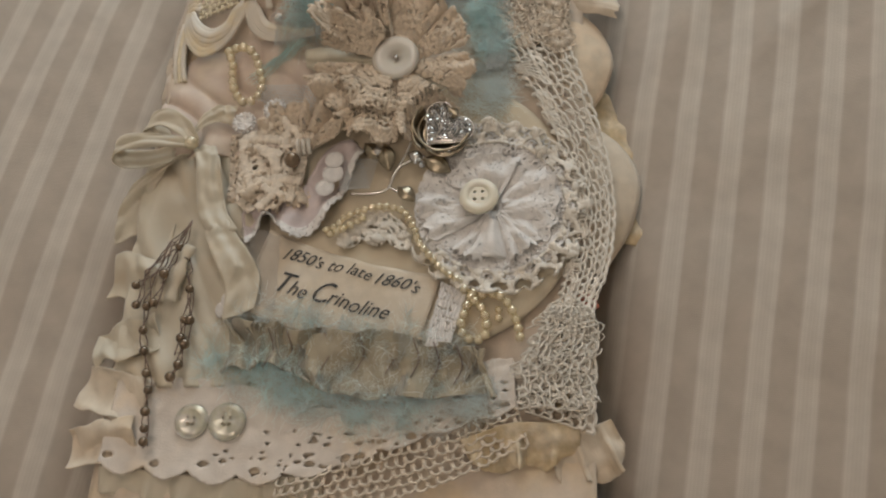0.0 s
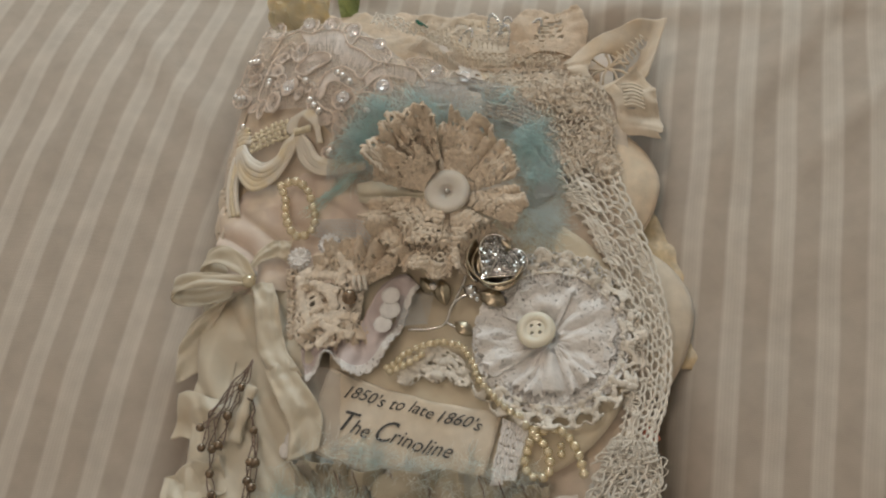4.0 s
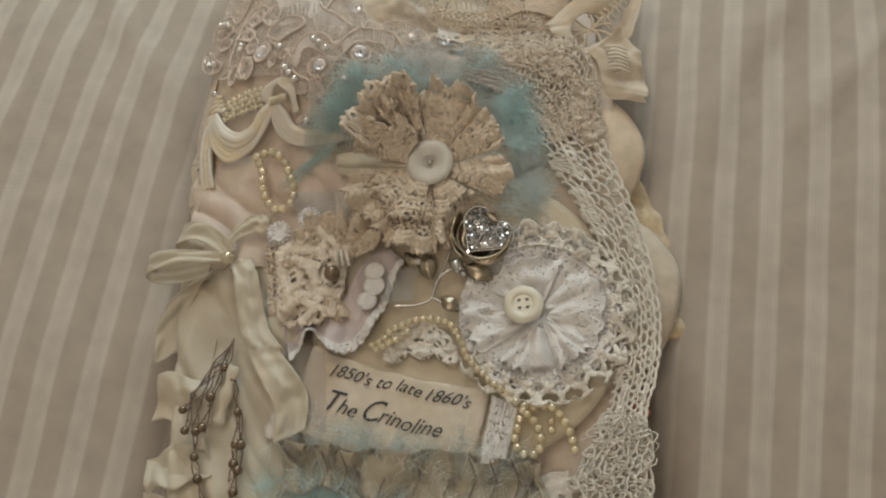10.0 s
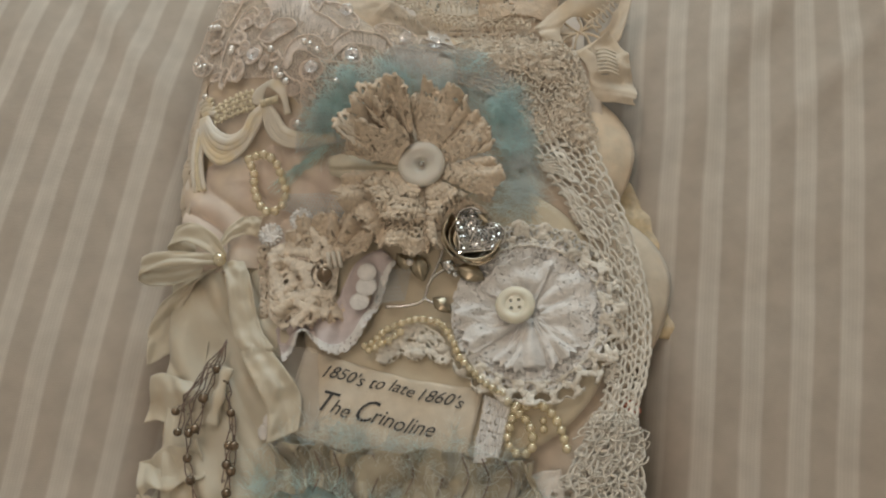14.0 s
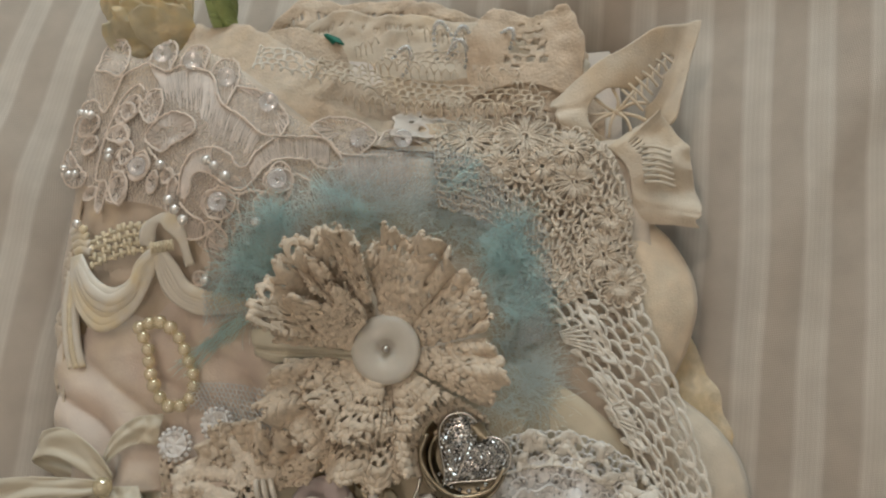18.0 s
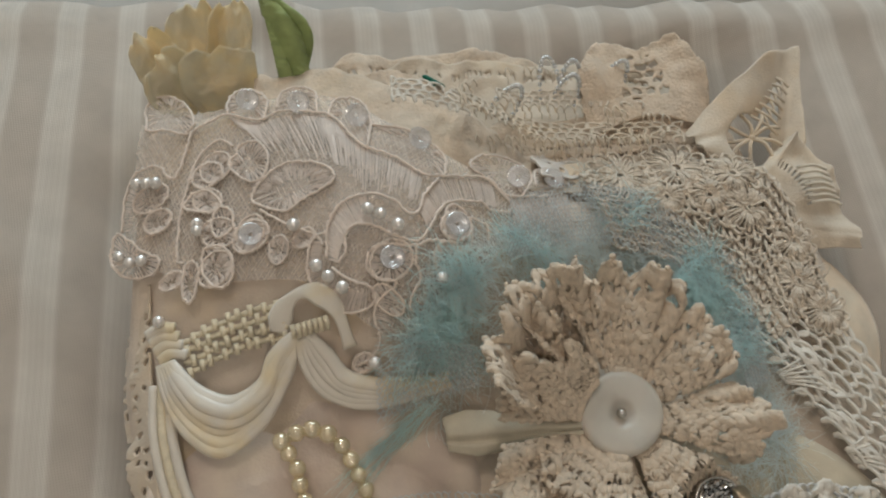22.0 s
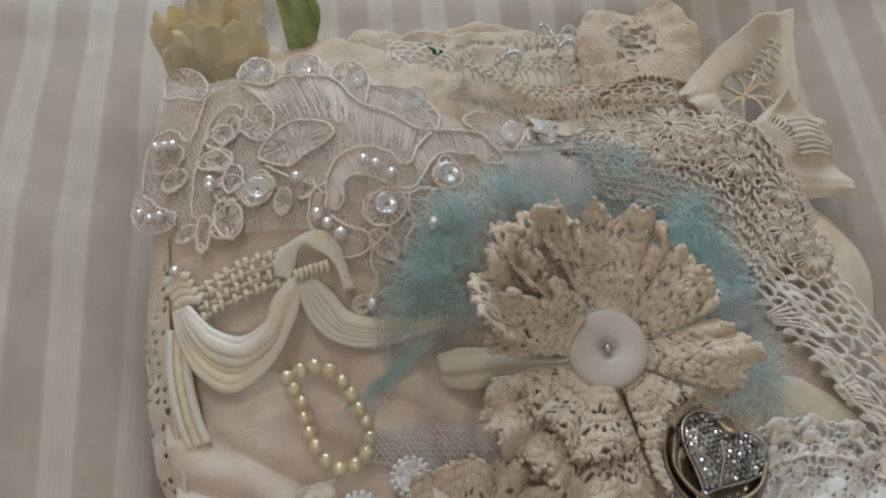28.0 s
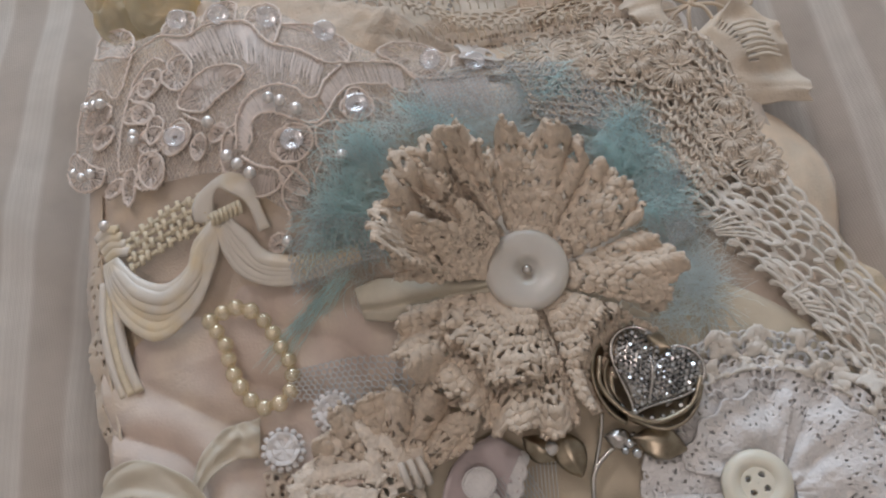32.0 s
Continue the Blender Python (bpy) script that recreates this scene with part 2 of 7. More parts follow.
GLASS = material("clear_glass_bead", (0.92, 0.92, 0.90), 0.1, 0.02, 0.002, 0.0, glass=0.5, coat=1.0)
PAPER = material("cream_label_paper", (0.64, 0.545, 0.42), 0.85, 0.07, 0.006, 0.25, 0.0010, stain=(0.68, 0.60, 0.49), stain_size=0.02, stain_at=0.52)
INK = material("black_ink", (0.045, 0.045, 0.045), 0.6, 0.1, 0.002, 0.0)
GREEN = material("green_fabric_leaf", (0.36, 0.44, 0.17), 0.65, 0.2, 0.006, 0.4, 0.0007, sheen=0.2, trans=0.2)
DKGREEN = material("emerald_fabric", (0.01, 0.16, 0.11), 0.7, 0.1, 0.004, 0.2)
ROSE = material("yellow_petal_silk", (0.84, 0.77, 0.60), 0.95, 0.10, 0.01, 0.4, 0.0009, sheen=0.05, stain=(0.86, 0.74, 0.50), stain_size=0.010, stain_at=0.52, trans=0.45)
RED = material("coral_fabric", (0.55, 0.18, 0.11), 0.8, 0.15, 0.004, 0.3)
LEAFY = material("pale_green_thread", (0.45, 0.52, 0.36), 0.8, 0.15, 0.004, 0.3)

# ---- mesh tools ----
ORIGIN = {}
RNG = random.Random(7)


def V(*a):
    return np.array(a, float)


LINES = {}


def curve(pts, n=8, closed=False):
    """Smooth line through points."""
    p = np.array(pts, float)
    key = (p.tobytes(), p.shape, n, closed)
    if key not in LINES:
        LINES[key] = smooth(p, n, closed)
    return LINES[key].copy()


def smooth(p, n, closed):
    if closed:
        p = np.vstack([p[-1], p, p[0], p[1]])
    else:
        p = np.vstack([2 * p[0] - p[1], p, 2 * p[-1] - p[-2]])
    out = []
    for i in range(1, len(p) - 2):
        for k in range(n):
            t = k / n
            out.append(0.5 * (2 * p[i] + (p[i + 1] - p[i - 1]) * t + (2 * p[i - 1] - 5 * p[i] + 4 * p[i + 1] - p[i + 2]) * t * t
                              + (3 * p[i] - p[i - 1] - 3 * p[i + 1] + p[i + 2]) * t ** 3))
    if not closed:
        out.append(p[-2])
    return np.array(out)


class Build:
    def __init__(self):
        self.v, self.f, self.n = [], [], 0

    def add(self, v, f):
        self.v.append(np.asarray(v, float))
        self.f.extend(tuple(i + self.n for i in q) for q in f)
        self.n += len(v)

    def tube(self, pts, r, n=5, closed=False, flat=1.0, caps=True):
        p = np.array(pts, float)
        k = len(p)
        r = np.broadcast_to(np.asarray(r, float), (k,))
        t = np.roll(p, -1, 0) - np.roll(p, 1, 0) if closed else np.gradient(p, axis=0)
        t /= np.linalg.norm(t, axis=1)[:, None] + 1e-12
        up = np.where(np.abs(t[:, 2:3]) > 0.9, V(1, 0, 0), V(0, 0, 1))
        s = np.cross(t, up)
        s /= np.linalg.norm(s, axis=1)[:, None] + 1e-12
        w = np.cross(s, t)
        a = np.arange(n) * 2 * np.pi / n
        v = p[:, None] + r[:, None, None] * (np.cos(a)[None, :, None] * s[:, None] + flat * np.sin(a)[None, :, None] * w[:, None])
        f = [(i * n + j, i * n + (j + 1) % n, (i + 1) % k * n + (j + 1) % n, (i + 1) % k * n + j)
             for i in range(k if closed else k - 1) for j in range(n)]
        if caps and not closed:
            f += [tuple(range(n))[::-1], tuple(range((k - 1) * n, k * n))]
        self.add(v.reshape(-1, 3), f)

    def ball(self, c, r, seg=10, rings=7, s=(1, 1, 1), m=None):
        v, f = [(0, 0, 1)], []
        for i in range(1, rings):
            for j in range(seg):
                a, b = math.pi * i / rings, 2 * math.pi * j / seg
                v.append((math.sin(a) * math.cos(b), math.sin(a) * math.sin(b), math.cos(a)))
        v.append((0, 0, -1))
        for j in range(seg):
            f.append((0, 1 + j, 1 + (j + 1) % seg))
            for i in range(rings - 2):
                a = 1 + i * seg
                f.append((a + j, a + seg + j, a + seg + (j + 1) % seg, a + (j + 1) % seg))
            a = 1 + (rings - 2) * seg
            f.append((a + (j + 1) % seg, a + j, len(v) - 1))
        v = np.array(v) * r * np.array(s)
        if m is not None:
            v = v @ np.array(m).T
        self.add(v + np.array(c, float), f)

    def sheet(self, fn, nu, nv, keep=None, thick=0.0005, closed=False, ease=0):
        """A cloth with thickness: fn(u, v) for u, v in 0..1, with holes where keep(i, j) is false."""
        g = np.array([[fn(i / nu, j / nv) for j in range(nv + 1)] for i in range(nu + (0 if closed else 1))], float)
        a = g.shape[0]
        du = np.roll(g, -1, 0) - np.roll(g, 1, 0) if closed else np.gradient(g, axis=0)
        nrm = np.cross(du, np.gradient(g, axis=1))
        nrm /= np.linalg.norm(nrm, axis=2)[..., None] + 1e-12
        idx = lambda i, j: (i % a) * (nv + 1) + j
        cells = [(i, j) for i in range(nu) for j in range(nv) if keep is None or keep(i, j)]
        top_f = [(idx(i, j), idx(i + 1, j), idx(i + 1, j + 1), idx(i, j + 1)) for i, j in cells]
        m = a * (nv + 1)
        count = {}
        for q in top_f:
            for k in range(4):
                count[(q[k], q[(k + 1) % 4])] = 1
        rim = [e for e in count if (e[1], e[0]) not in count] if ease else []
        if rim:
            e = np.array(rim)
            flat, bare = g.reshape(-1, 3).copy(), np.zeros(a * (nv + 1), bool)
            for _ in range(ease):
                acc, num = np.zeros_like(flat), np.zeros(len(flat))
                np.add.at(acc, e[:, 0], flat[e[:, 1]]), np.add.at(acc, e[:, 1], flat[e[:, 0]])
                np.add.at(num, e[:, 0], 1), np.add.at(num, e[:, 1], 1)
                bare = num > 0
                flat[bare] = 0.5 * flat[bare] + 0.5 * acc[bare] / num[bare][:, None]
            g = flat.reshape(g.shape)
        f = list(top_f)
        if thick:
            f += [tuple(i + m for i in q[::-1]) for q in top_f]
            f += [(e[1], e[0], e[0] + m, e[1] + m) for e in count if (e[1], e[0]) not in count]
            v = np.vstack([g.reshape(-1, 3), (g - thick * nrm).reshape(-1, 3)])
        else:
            v = g.reshape(-1, 3)
        used = sorted({i for q in f for i in q})
        new_i = {o: k for k, o in enumerate(used)}
        self.add(v[used], [tuple(new_i[i] for i in q) for q in f])

    def mesh(self, name, mat, off=(0, 0, 0)):
        me = bpy.data.meshes.new(name)
        v = np.vstack(self.v) - np.array(off)
        me.from_pydata(v.tolist(), [], self.f)
        me.polygons.foreach_set("use_smooth", np.ones(len(me.polygons), bool))
        me.materials.append(mat)
        me.update()
        return me


def thing(name, at, label, category, group="", kind=""):
    ob = new(name)
    ob.location = at
    ob.empty_display_size = 0.01
    ORIGIN[ob] = V(*at)
    return tagged(ob, label, category, group, kind)


def part(name, build, mat, parent, label=""):
    off = ORIGIN[parent]
    ob = new(name, build.mesh(name, mat, off))
    ob.parent = parent
    ORIGIN[ob] = off
    return tagged(ob, label)


def solo(name, build, mat, label, category, group="", kind=""):
    """A thing that is one mesh."""
    v = np.vstack(build.v)
    at = V(*v.mean(0)[:2], v[:, 2].min())
    ob = new(name, build.mesh(name, mat, at))
    ob.location = at
    ORIGIN[ob] = at
    return tagged(ob, label, category, group, kind)


def piece(name, me, parent, at, rot=(0, 0, 0), scale=1.0, label=""):
    """One of many alike parts, on shared mesh data."""
    ob = new(name, me)
    ob.parent = parent
    ob.location = V(*at) - ORIGIN[parent]
    ob.rotation_euler = rot
    ob.scale = (scale,) * 3
    ORIGIN[ob] = V(*at)
    return tagged(ob, label)


def top(x, y):
    """Height of the padded front cover."""
    b = -0.004 + 0.028 * math.exp(-(((x + 0.064) / 0.041) ** 2 + ((y - 0.297) / (0.039 if y < 0.297 else 0.055)) ** 2))
    b += 0.012 * math.exp(-(((x + 0.025) / 0.04) ** 2 + ((y - 0.235) / 0.035) ** 2))
    b += 0.006 * math.exp(-(((x + 0.03) / 0.04) ** 2 + ((y - 0.14) / 0.04) ** 2))
    l = -0.120 - 0.10 * (0.30 - y)
    if x < l:
        b -= 0.4 * (l - x)
    k = min(max((x + 0.055) / 0.05, 0), 1)
    head = 0.345 - 0.047 * k * k * (3 - 2 * k)
    if y > head:
        b -= 0.55 * (y - head)
    if x > 0.05:
        b -= 0.15 * (x - 0.05)
    return b


def on(pts, up=0.0):
    """Plan points laid on the cover."""
    return np.array([(x, y, top(x, y) + up) for x, y in np.array(pts)[:, :2]])


def wob(x, y, s, seed=0.0):
    return noise.noise(Vector((x / s, y / s, seed)))


D = math.radians


def lattice(nu, nv, su, sv, pu, pv, ru, rv, seed, jit=0.10, drop=0.0, rows=None, vary=0.25):
    """Keep-test for a sheet of su x sv metres: oval holes on a staggered grid of pitch pu x pv."""
    rng, C = random.Random(seed), {}

    def keep(i, j):
        s, t = (i + 0.5) / nu * su, (j + 0.5) / nv * sv
        k = int(t // pv)
        if rows is not None and k not in rows:
            return True
        o = pu / 2 if k % 2 else 0.0
        m = int((s + o) // pu)
        if (k, m) not in C:
            C[k, m] = rng.gauss(0, jit) * pu, rng.gauss(0, jit) * pv, rng.uniform(1 - vary, 1 + vary) if rng.random() >= drop else 0
        dx, dy, q = C[k, m]
        return q == 0 or ((s + o - (m + 0.5) * pu - dx) / (ru * q)) ** 2 + ((t - (k + 0.5) * pv - dy) / (rv * q)) ** 2 > 1
    return keep


def knobs(x, y, k=1.0, seed=0.0):
    """Uneven relief of crochet stitches."""
    return k * (0.00042 * wob(x, y, 0.0013, seed) + 0.0005 * wob(x, y, 0.0040, seed + 3))


# ---- room and bed ----


def box(b, lo, hi):
    x0, y0, z0 = lo
    x1, y1, z1 = hi
    b.add([(x0, y0, z0), (x1, y0, z0), (x1, y1, z0), (x0, y1, z0), (x0, y0, z1), (x1, y0, z1), (x1, y1, z1), (x0, y1, z1)],
          [(3, 2, 1, 0), (4, 5, 6, 7), (0, 1, 5, 4), (1, 2, 6, 5), (2, 3, 7, 6), (3, 0, 4, 7)])


def wall(name, *boxes, mat=PAINT, label="plain pale painted wall", cat="wall"):
    b = Build()
    for lo, hi in boxes:
        box(b, lo, hi)
    ob = solo(name, b, mat, label, cat, kind="structure")
    for p in ob.data.polygons:
        p.use_smooth = False
    return ob


wall("floor", ((-2.1, -1.9, -0.75), (2.1, 2.5, -0.65)), mat=FLOORING, label="plain brown wooden floor below the bed", cat="floor")
wall("ceiling", ((-2.1, -1.9, 1.75), (2.1, 2.5, 1.85)), label="plain pale ceiling over the bed", cat="ceiling")
wall("wall_south", ((-2.1, -1.9, -0.65), (2.1, -1.8, 1.75)))
wall("wall_west", ((-2.1, -1.8, -0.65), (-2.0, 2.3, 1.75)))
wall("wall_east", ((2.0, -1.8, -0.65), (2.1, 2.3, 1.75)))
wall("wall_north", ((-2.1, 2.3, -0.65), (2.1, 2.4, 1.75)))


def bed_height(x, y):
    """The soft bed cover: it sinks under the book, and falls away behind it."""
    p, q = (min(max(x, -0.33), 0.30) + 0.03) / 0.1, (min(max(y, -0.05), 0.50) - 0.22) / 0.1
    z = -0.01527 - 0.00315 * p - 0.0041 * q + 0.00848 * p * p - 0.0003 * p * q - 0.00929 * q * q - 0.00079 * q ** 3
    z = -0.10 + 0.13 * math.tanh((z + 0.10) / 0.13)
    ex = max(-0.112 - 0.09 * (0.30 - y) - x, x - 0.045, 0)
    ey = max(0.05 - y, y - 0.335, 0)
    z -= 0.030 * math.exp(-((math.hypot(ex, ey) / 0.021) ** 2))
    return z


def bed_fold(x):
    return 0.425 - 0.20 * (x + 0.11) - 0.07 * max(0.0, x)


# creases in the cover: place, lean, width, length, height
FOLDS = ((0.130, 0.310, 0.55, 0.008, 0.05, 0.0045), (0.160, 0.335, 0.80, 0.007, 0.04, 0.0040), (0.205, 0.320, -0.45, 0.010, 0.05, 0.0040), (0.105, 0.280, 0.30, 0.010, 0.06, 0.0035),
         (0.175, 0.285, 1.10, 0.008, 0.03, 0.0030), (-0.175, 0.345, -0.60, 0.009, 0.05, 0.0035), (-0.190, 0.240, 0.20, 0.012, 0.10, 0.0025), (-0.225, 0.300, 0.50, 0.012, 0.06, 0.0030))


def bed_point(u, v):
    x, y = -0.62 + 1.24 * u, -0.55 + 1.0 * v
    edge = bed_fold(x)
    z = bed_height(x, y) + 0.0022 * wob(x, y, 0.05, 3.0) + 0.0012 * wob(x * 1.0, y * 0.4, 0.016, 5.0)
    for fx, fy, lean, wide, far, high in FOLDS:
        z += high * math.exp(-((x - fx - lean * (y - fy)) / wide) ** 2 - ((y - fy) / far) ** 2)
    edge += 0.004 * wob(x, 0.0, 0.03, 7.0)
    z += 0.006 * math.exp(-((y - edge + 0.012) / 0.010) ** 2) * (0.5 + wob(x, y, 0.035, 8.0)) + 0.010 * math.exp(-((y - edge) / 0.012) ** 2 - ((x + 0.078) / 0.022) ** 2)
    if y > edge:
        d = y - edge
        y, z = edge + 0.35 * d, z - 1.1 * d - 6 * d * d * 0.5
    return x, y, z


b = Build()
b.sheet(bed_point, 220, 200, thick=0.002)
solo("bed_cover", b, LINEN, "striped beige and white linen bed cover, rumpled", "bed cover", kind="structure")

b = Build()
b.sheet(lambda u, v: (-1.2 + 2.4 * u, -0.9 + 2.6 * v, -0.125 + 0.008 * wob(u * 2.4, v * 2.6, 0.12, 9.0) + 0.006 * abs(wob(u * 2.4 + v, v * 2.6, 0.05, 4.0))
                      - 0.11 * (0.0 if v > 0.50 else 1.0)), 60, 120, thick=0.004)
solo("bed_sheet", b, SHEET, "white cotton sheet on the bed under the striped cover", "bed sheet", kind="structure")
b = Build()
box(b, (-1.2, -0.9, -0.65), (1.2, 1.7, -0.26))
solo("mattress", b, SHEET, "plain white mattress under the sheet", "mattress", kind="structure")

# ---- the journal ----
journal = thing("fabric_journal", (-0.04, 0.19, -0.045), "thick fabric-covered journal in cream and ecru, lying on the bed cover", "journal")


def left_edge(y):
    return -0.120 - 0.26 * (0.34 - y) if y > 0.28 else -0.1356 - 0.055 * (0.28 - y)


def right_edge(y):
    return 0.058 + 0.02 * (y - 0.2)


def cover_point(u, v):
    y = 0.022 + 0.325 * v
    x = left_edge(y) + (right_edge(y) - left_edge(y)) * u
    k = min(max((x + 0.086) / 0.066, 0), 1)
    y = 0.022 + (0.325 - 0.044 * k * k * (3 - 2 * k)) * v
    return x, y, top(x, y) - 0.002 + 0.0007 * wob(x, y, 0.012, 1.0)


b = Build()
b.sheet(cover_point, 70, 110, thick=0.003)
part("front_cover", b, COVER, journal, "cream cloth cover with tea stains")
b = Build()
b.sheet(lambda u, v: (cover_point(u, v)[0], cover_point(u, v)[1], -0.044), 6, 8, thick=0.003)
part("back_cover", b, COVER, journal)


def ruffle(b, pts, width, up, waves, amp, seed=0, thick=0.0007, n=60, m=8, drop=0.0, keep=None, curl=0.0, crease=0.0, ease=0, taper=0.0):
    """A frilled strip along a line of (x, y, z); it reaches out to the line's right by width."""
    c = curve(pts, 12)
    s = np.linspace(0, len(c) - 1, n + 1)
    c = np.array([c[int(i)] + (c[min(int(i) + 1, len(c) - 1)] - c[int(i)]) * (i - int(i)) for i in s])
    t = np.gradient(c, axis=0)
    t /= np.linalg.norm(t, axis=1)[:, None]
    out = np.cross(t, V(0, 0, 1))
    out /= np.linalg.norm(out, axis=1)[:, None]

    def fn(u, v):
        i = min(int(round(u * n)), n)
        w = width * (1 + 0.15 * wob(u * 7, 0.3, 1.0, seed) + 0.03 * wob(u * 40, 0.3, 1.0, seed)) * (1 - taper * abs(2 * u - 1) ** 4)
        ph = 2 * math.pi * waves * u + 1.5 * wob(u * 3, 0.7, 1.0, seed + 5)
        z = up * v + amp * v * (math.sin(ph) + 0.35 * math.sin(2.3 * ph + seed)) - drop * v * v
        p = c[i] + out[i] * (w * v * (1 - curl * v)) + t[i] * (amp * 0.6 * v * math.cos(ph))
        return p[0], p[1], p[2] + z + crease * v * (0.0030 * wob(p[0], p[1], 0.014, seed) + 0.0014 * wob(p[0], p[1], 0.005, seed)) + 0.0005 * wob(p[0], p[1], 0.006, seed)

    b.sheet(fn, n, m, keep, thick, ease=ease)


# stacked page edges, slightly frayed
for k in range(6):
    z = -0.040 + 0.0055 * k
    b = Build()

    def page(u, v, k=k, z=z):
        y = 0.026 + 0.318 * v
        x0, x1 = left_edge(y) + 0.004, right_edge(y) - 0.004
        g = 0.003 * wob(v * 9, k, 1.0, 2.0)
        x = x0 + (x1 - x0) * u
        return x + g * (u - 0.5) * 2, y, min(z + 0.003 * wob(u * 5, v * 6, 1.0, k), top(x, y) - 0.008)

    b.sheet(page, 14, 24, thick=0.003)
    part("page", b, (CREAM, PALE, PINKISH)[k % 3], journal)

# cream scalloped page edges that stand out at the fore edge
FLAPS = [((0.055, 0.283), (0.0730, 0.252), (0.0600, 0.222), -0.008), ((0.060, 0.224), (0.0815, 0.191), (0.0640, 0.150), -0.013)]
for (a, mid, c, z) in FLAPS:
    b = Build()

    def flap(u, v, a=a, mid=mid, c=c, z=z):
        q = curve([(*a, 0), ((a[0] + mid[0] * 3) / 4 - 0.001, (a[1] * 1.1 + mid[1]) / 2.1, 0), (*mid, 0), ((c[0] + mid[0] * 3) / 4 - 0.001, (c[1] * 1.1 + mid[1]) / 2.1, 0), (*c, 0)], 10)
        e = q[int(round(u * (len(q) - 1)))]
        ix = 0.042
        x = ix + (e[0] - ix) * v
        return x, e[1], z + 0.004 * math.sin(math.pi * v) * math.sin(math.pi * u) - 0.006 * v ** 3 + 0.0008 * wob(x, e[1], 0.01, 4)

    b.sheet(flap, 40, 14, thick=0.0012)
    part("page_flap", b, PEACH if z > -0.010 else CREAM, journal, "scalloped cotton page edge")
b = Build()
ruffle(b, [(0.052, 0.235, -0.018), (0.062, 0.222, -0.020), (0.071, 0.196, -0.022), (0.066, 0.165, -0.022)][::-1], 0.014, -0.004, 2.5, 0.002, 11)
part("page_flap", b, OCHRE, journal, "tea-stained under page edge")

# frilled page tops
TOPS = [
    ([(-0.080, 0.338, -0.034), (-0.045, 0.342, -0.032), (-0.015, 0.336, -0.032), (0.012, 0.328, -0.030), (0.045, 0.320, -0.028)], 0.034, -0.004, 2.6, 0.0030, CREAM, 1),
    ([(-0.082, 0.330, -0.020), (-0.040, 0.334, -0.022), (0.000, 0.328, -0.022), (0.045, 0.316, -0.020)], 0.030, -0.003, 2.2, 0.0028, PALE, 5),
    ([(-0.074, 0.334, -0.006), (-0.053, 0.332, -0.002), (-0.034, 0.324, -0.006)], 0.021, -0.005, 0.6, 0.0018, CREAM, 2),
    ([(-0.034, 0.316, -0.008), (-0.008, 0.314, -0.011), (0.020, 0.309, -0.010), (0.050, 0.303, -0.010)], 0.019, -0.003, 1.3, 0.0020, CREAM, 3),
    ([(-0.050, 0.312, 0.010), (-0.034, 0.308, 0.008), (-0.012, 0.305, -0.002), (0.024, 0.301, -0.006)], 0.010, -0.003, 3.4, 0.0014, PALE, 4),
    ([(0.008, 0.324, -0.012), (0.026, 0.325, -0.008), (0.044, 0.318, -0.010)], 0.026, 0.000, 1.2, 0.0022, CREAM, 6),
]
HEADLINE = [(-0.092, 0.336), (-0.074, 0.330), (-0.058, 0.318), (-0.044, 0.308), (-0.022, 0.298), (0.004, 0.292)]
b = Build()
ruffle(b, [(x, y, top(x, y) - 0.0036) for x, y in HEADLINE][::-1], 0.026, -0.013, 3.0, 0.0012, 8, n=110, m=16, crease=1.2)
part("page_ruffle", b, PAGE, journal, "tan cotton page edge under the cover's head")
rt = random.Random(19)


def drawn(s):
    """Rows of drawn-thread slits in a page edge 170 x 36 cells wide."""
    rows = {1: ((26, 31),), 2: ((10, 15), (17, 20)), 3: ((9, 13), (15, 19), (24, 26)), 4: ((8, 14), (20, 23)), 5: ((28, 32),), 6: ()}[s]
    cut = set()
    for j0, j1 in rows:
        for i in range(14, 158, 2 if j1 - j0 > 3 else 3):
            if rt.random() < 0.72:
                top_j = j1 - rt.randrange(0, 2)
                cut |= {(i, j) for j in range(j0 + rt.randrange(0, 2), top_j)}
                if rt.random() < 0.2:
                    cut |= {(i + 1, j) for j in range(j0 + 1, top_j - 1)}
    if s == 6:
        mesh = lattice(170, 36, 0.036, 0.020, 0.0030, 0.0026, 0.0012, 0.0009, 6, 0.15, 0.05)
        cut = {(i, j) for i in range(56, 112) for j in range(8, 31) if abs(i - 84) / 28 + (j - 8) / 30 < 1 and not mesh(i, j)}
    return lambda i, j: (i, j) not in cut


for pts, w, up, waves, amp, mat, seed in TOPS:
    b = Build()
    ruffle(b, pts[::-1], w, up, waves, amp, seed, n=170, m=36, crease=0.9, keep=drawn(seed), ease=1, taper=0.75 if seed in (2, 6) else 0.35)
    part("page_ruffle", b, PAGE if mat is CREAM else CREAM, journal, "cream cotton page edge with drawn-thread holes")
b = Build()
for k in range(60):
    u = k / 59
    x = -0.046 + 0.055 * u
    y = 0.3215 - 0.010 * u + 0.0008 * math.sin(9 * u)
    b.tube([(x, y - 0.0022, -0.004 - 0.006 * u), (x + 0.0004, y, -0.0026 - 0.006 * u), (x, y + 0.0022, -0.005 - 0.006 * u)], 0.00035, 4)
part("hem_stitching", b, PALE, journal, "row of pale upright stitches")
b = Build()
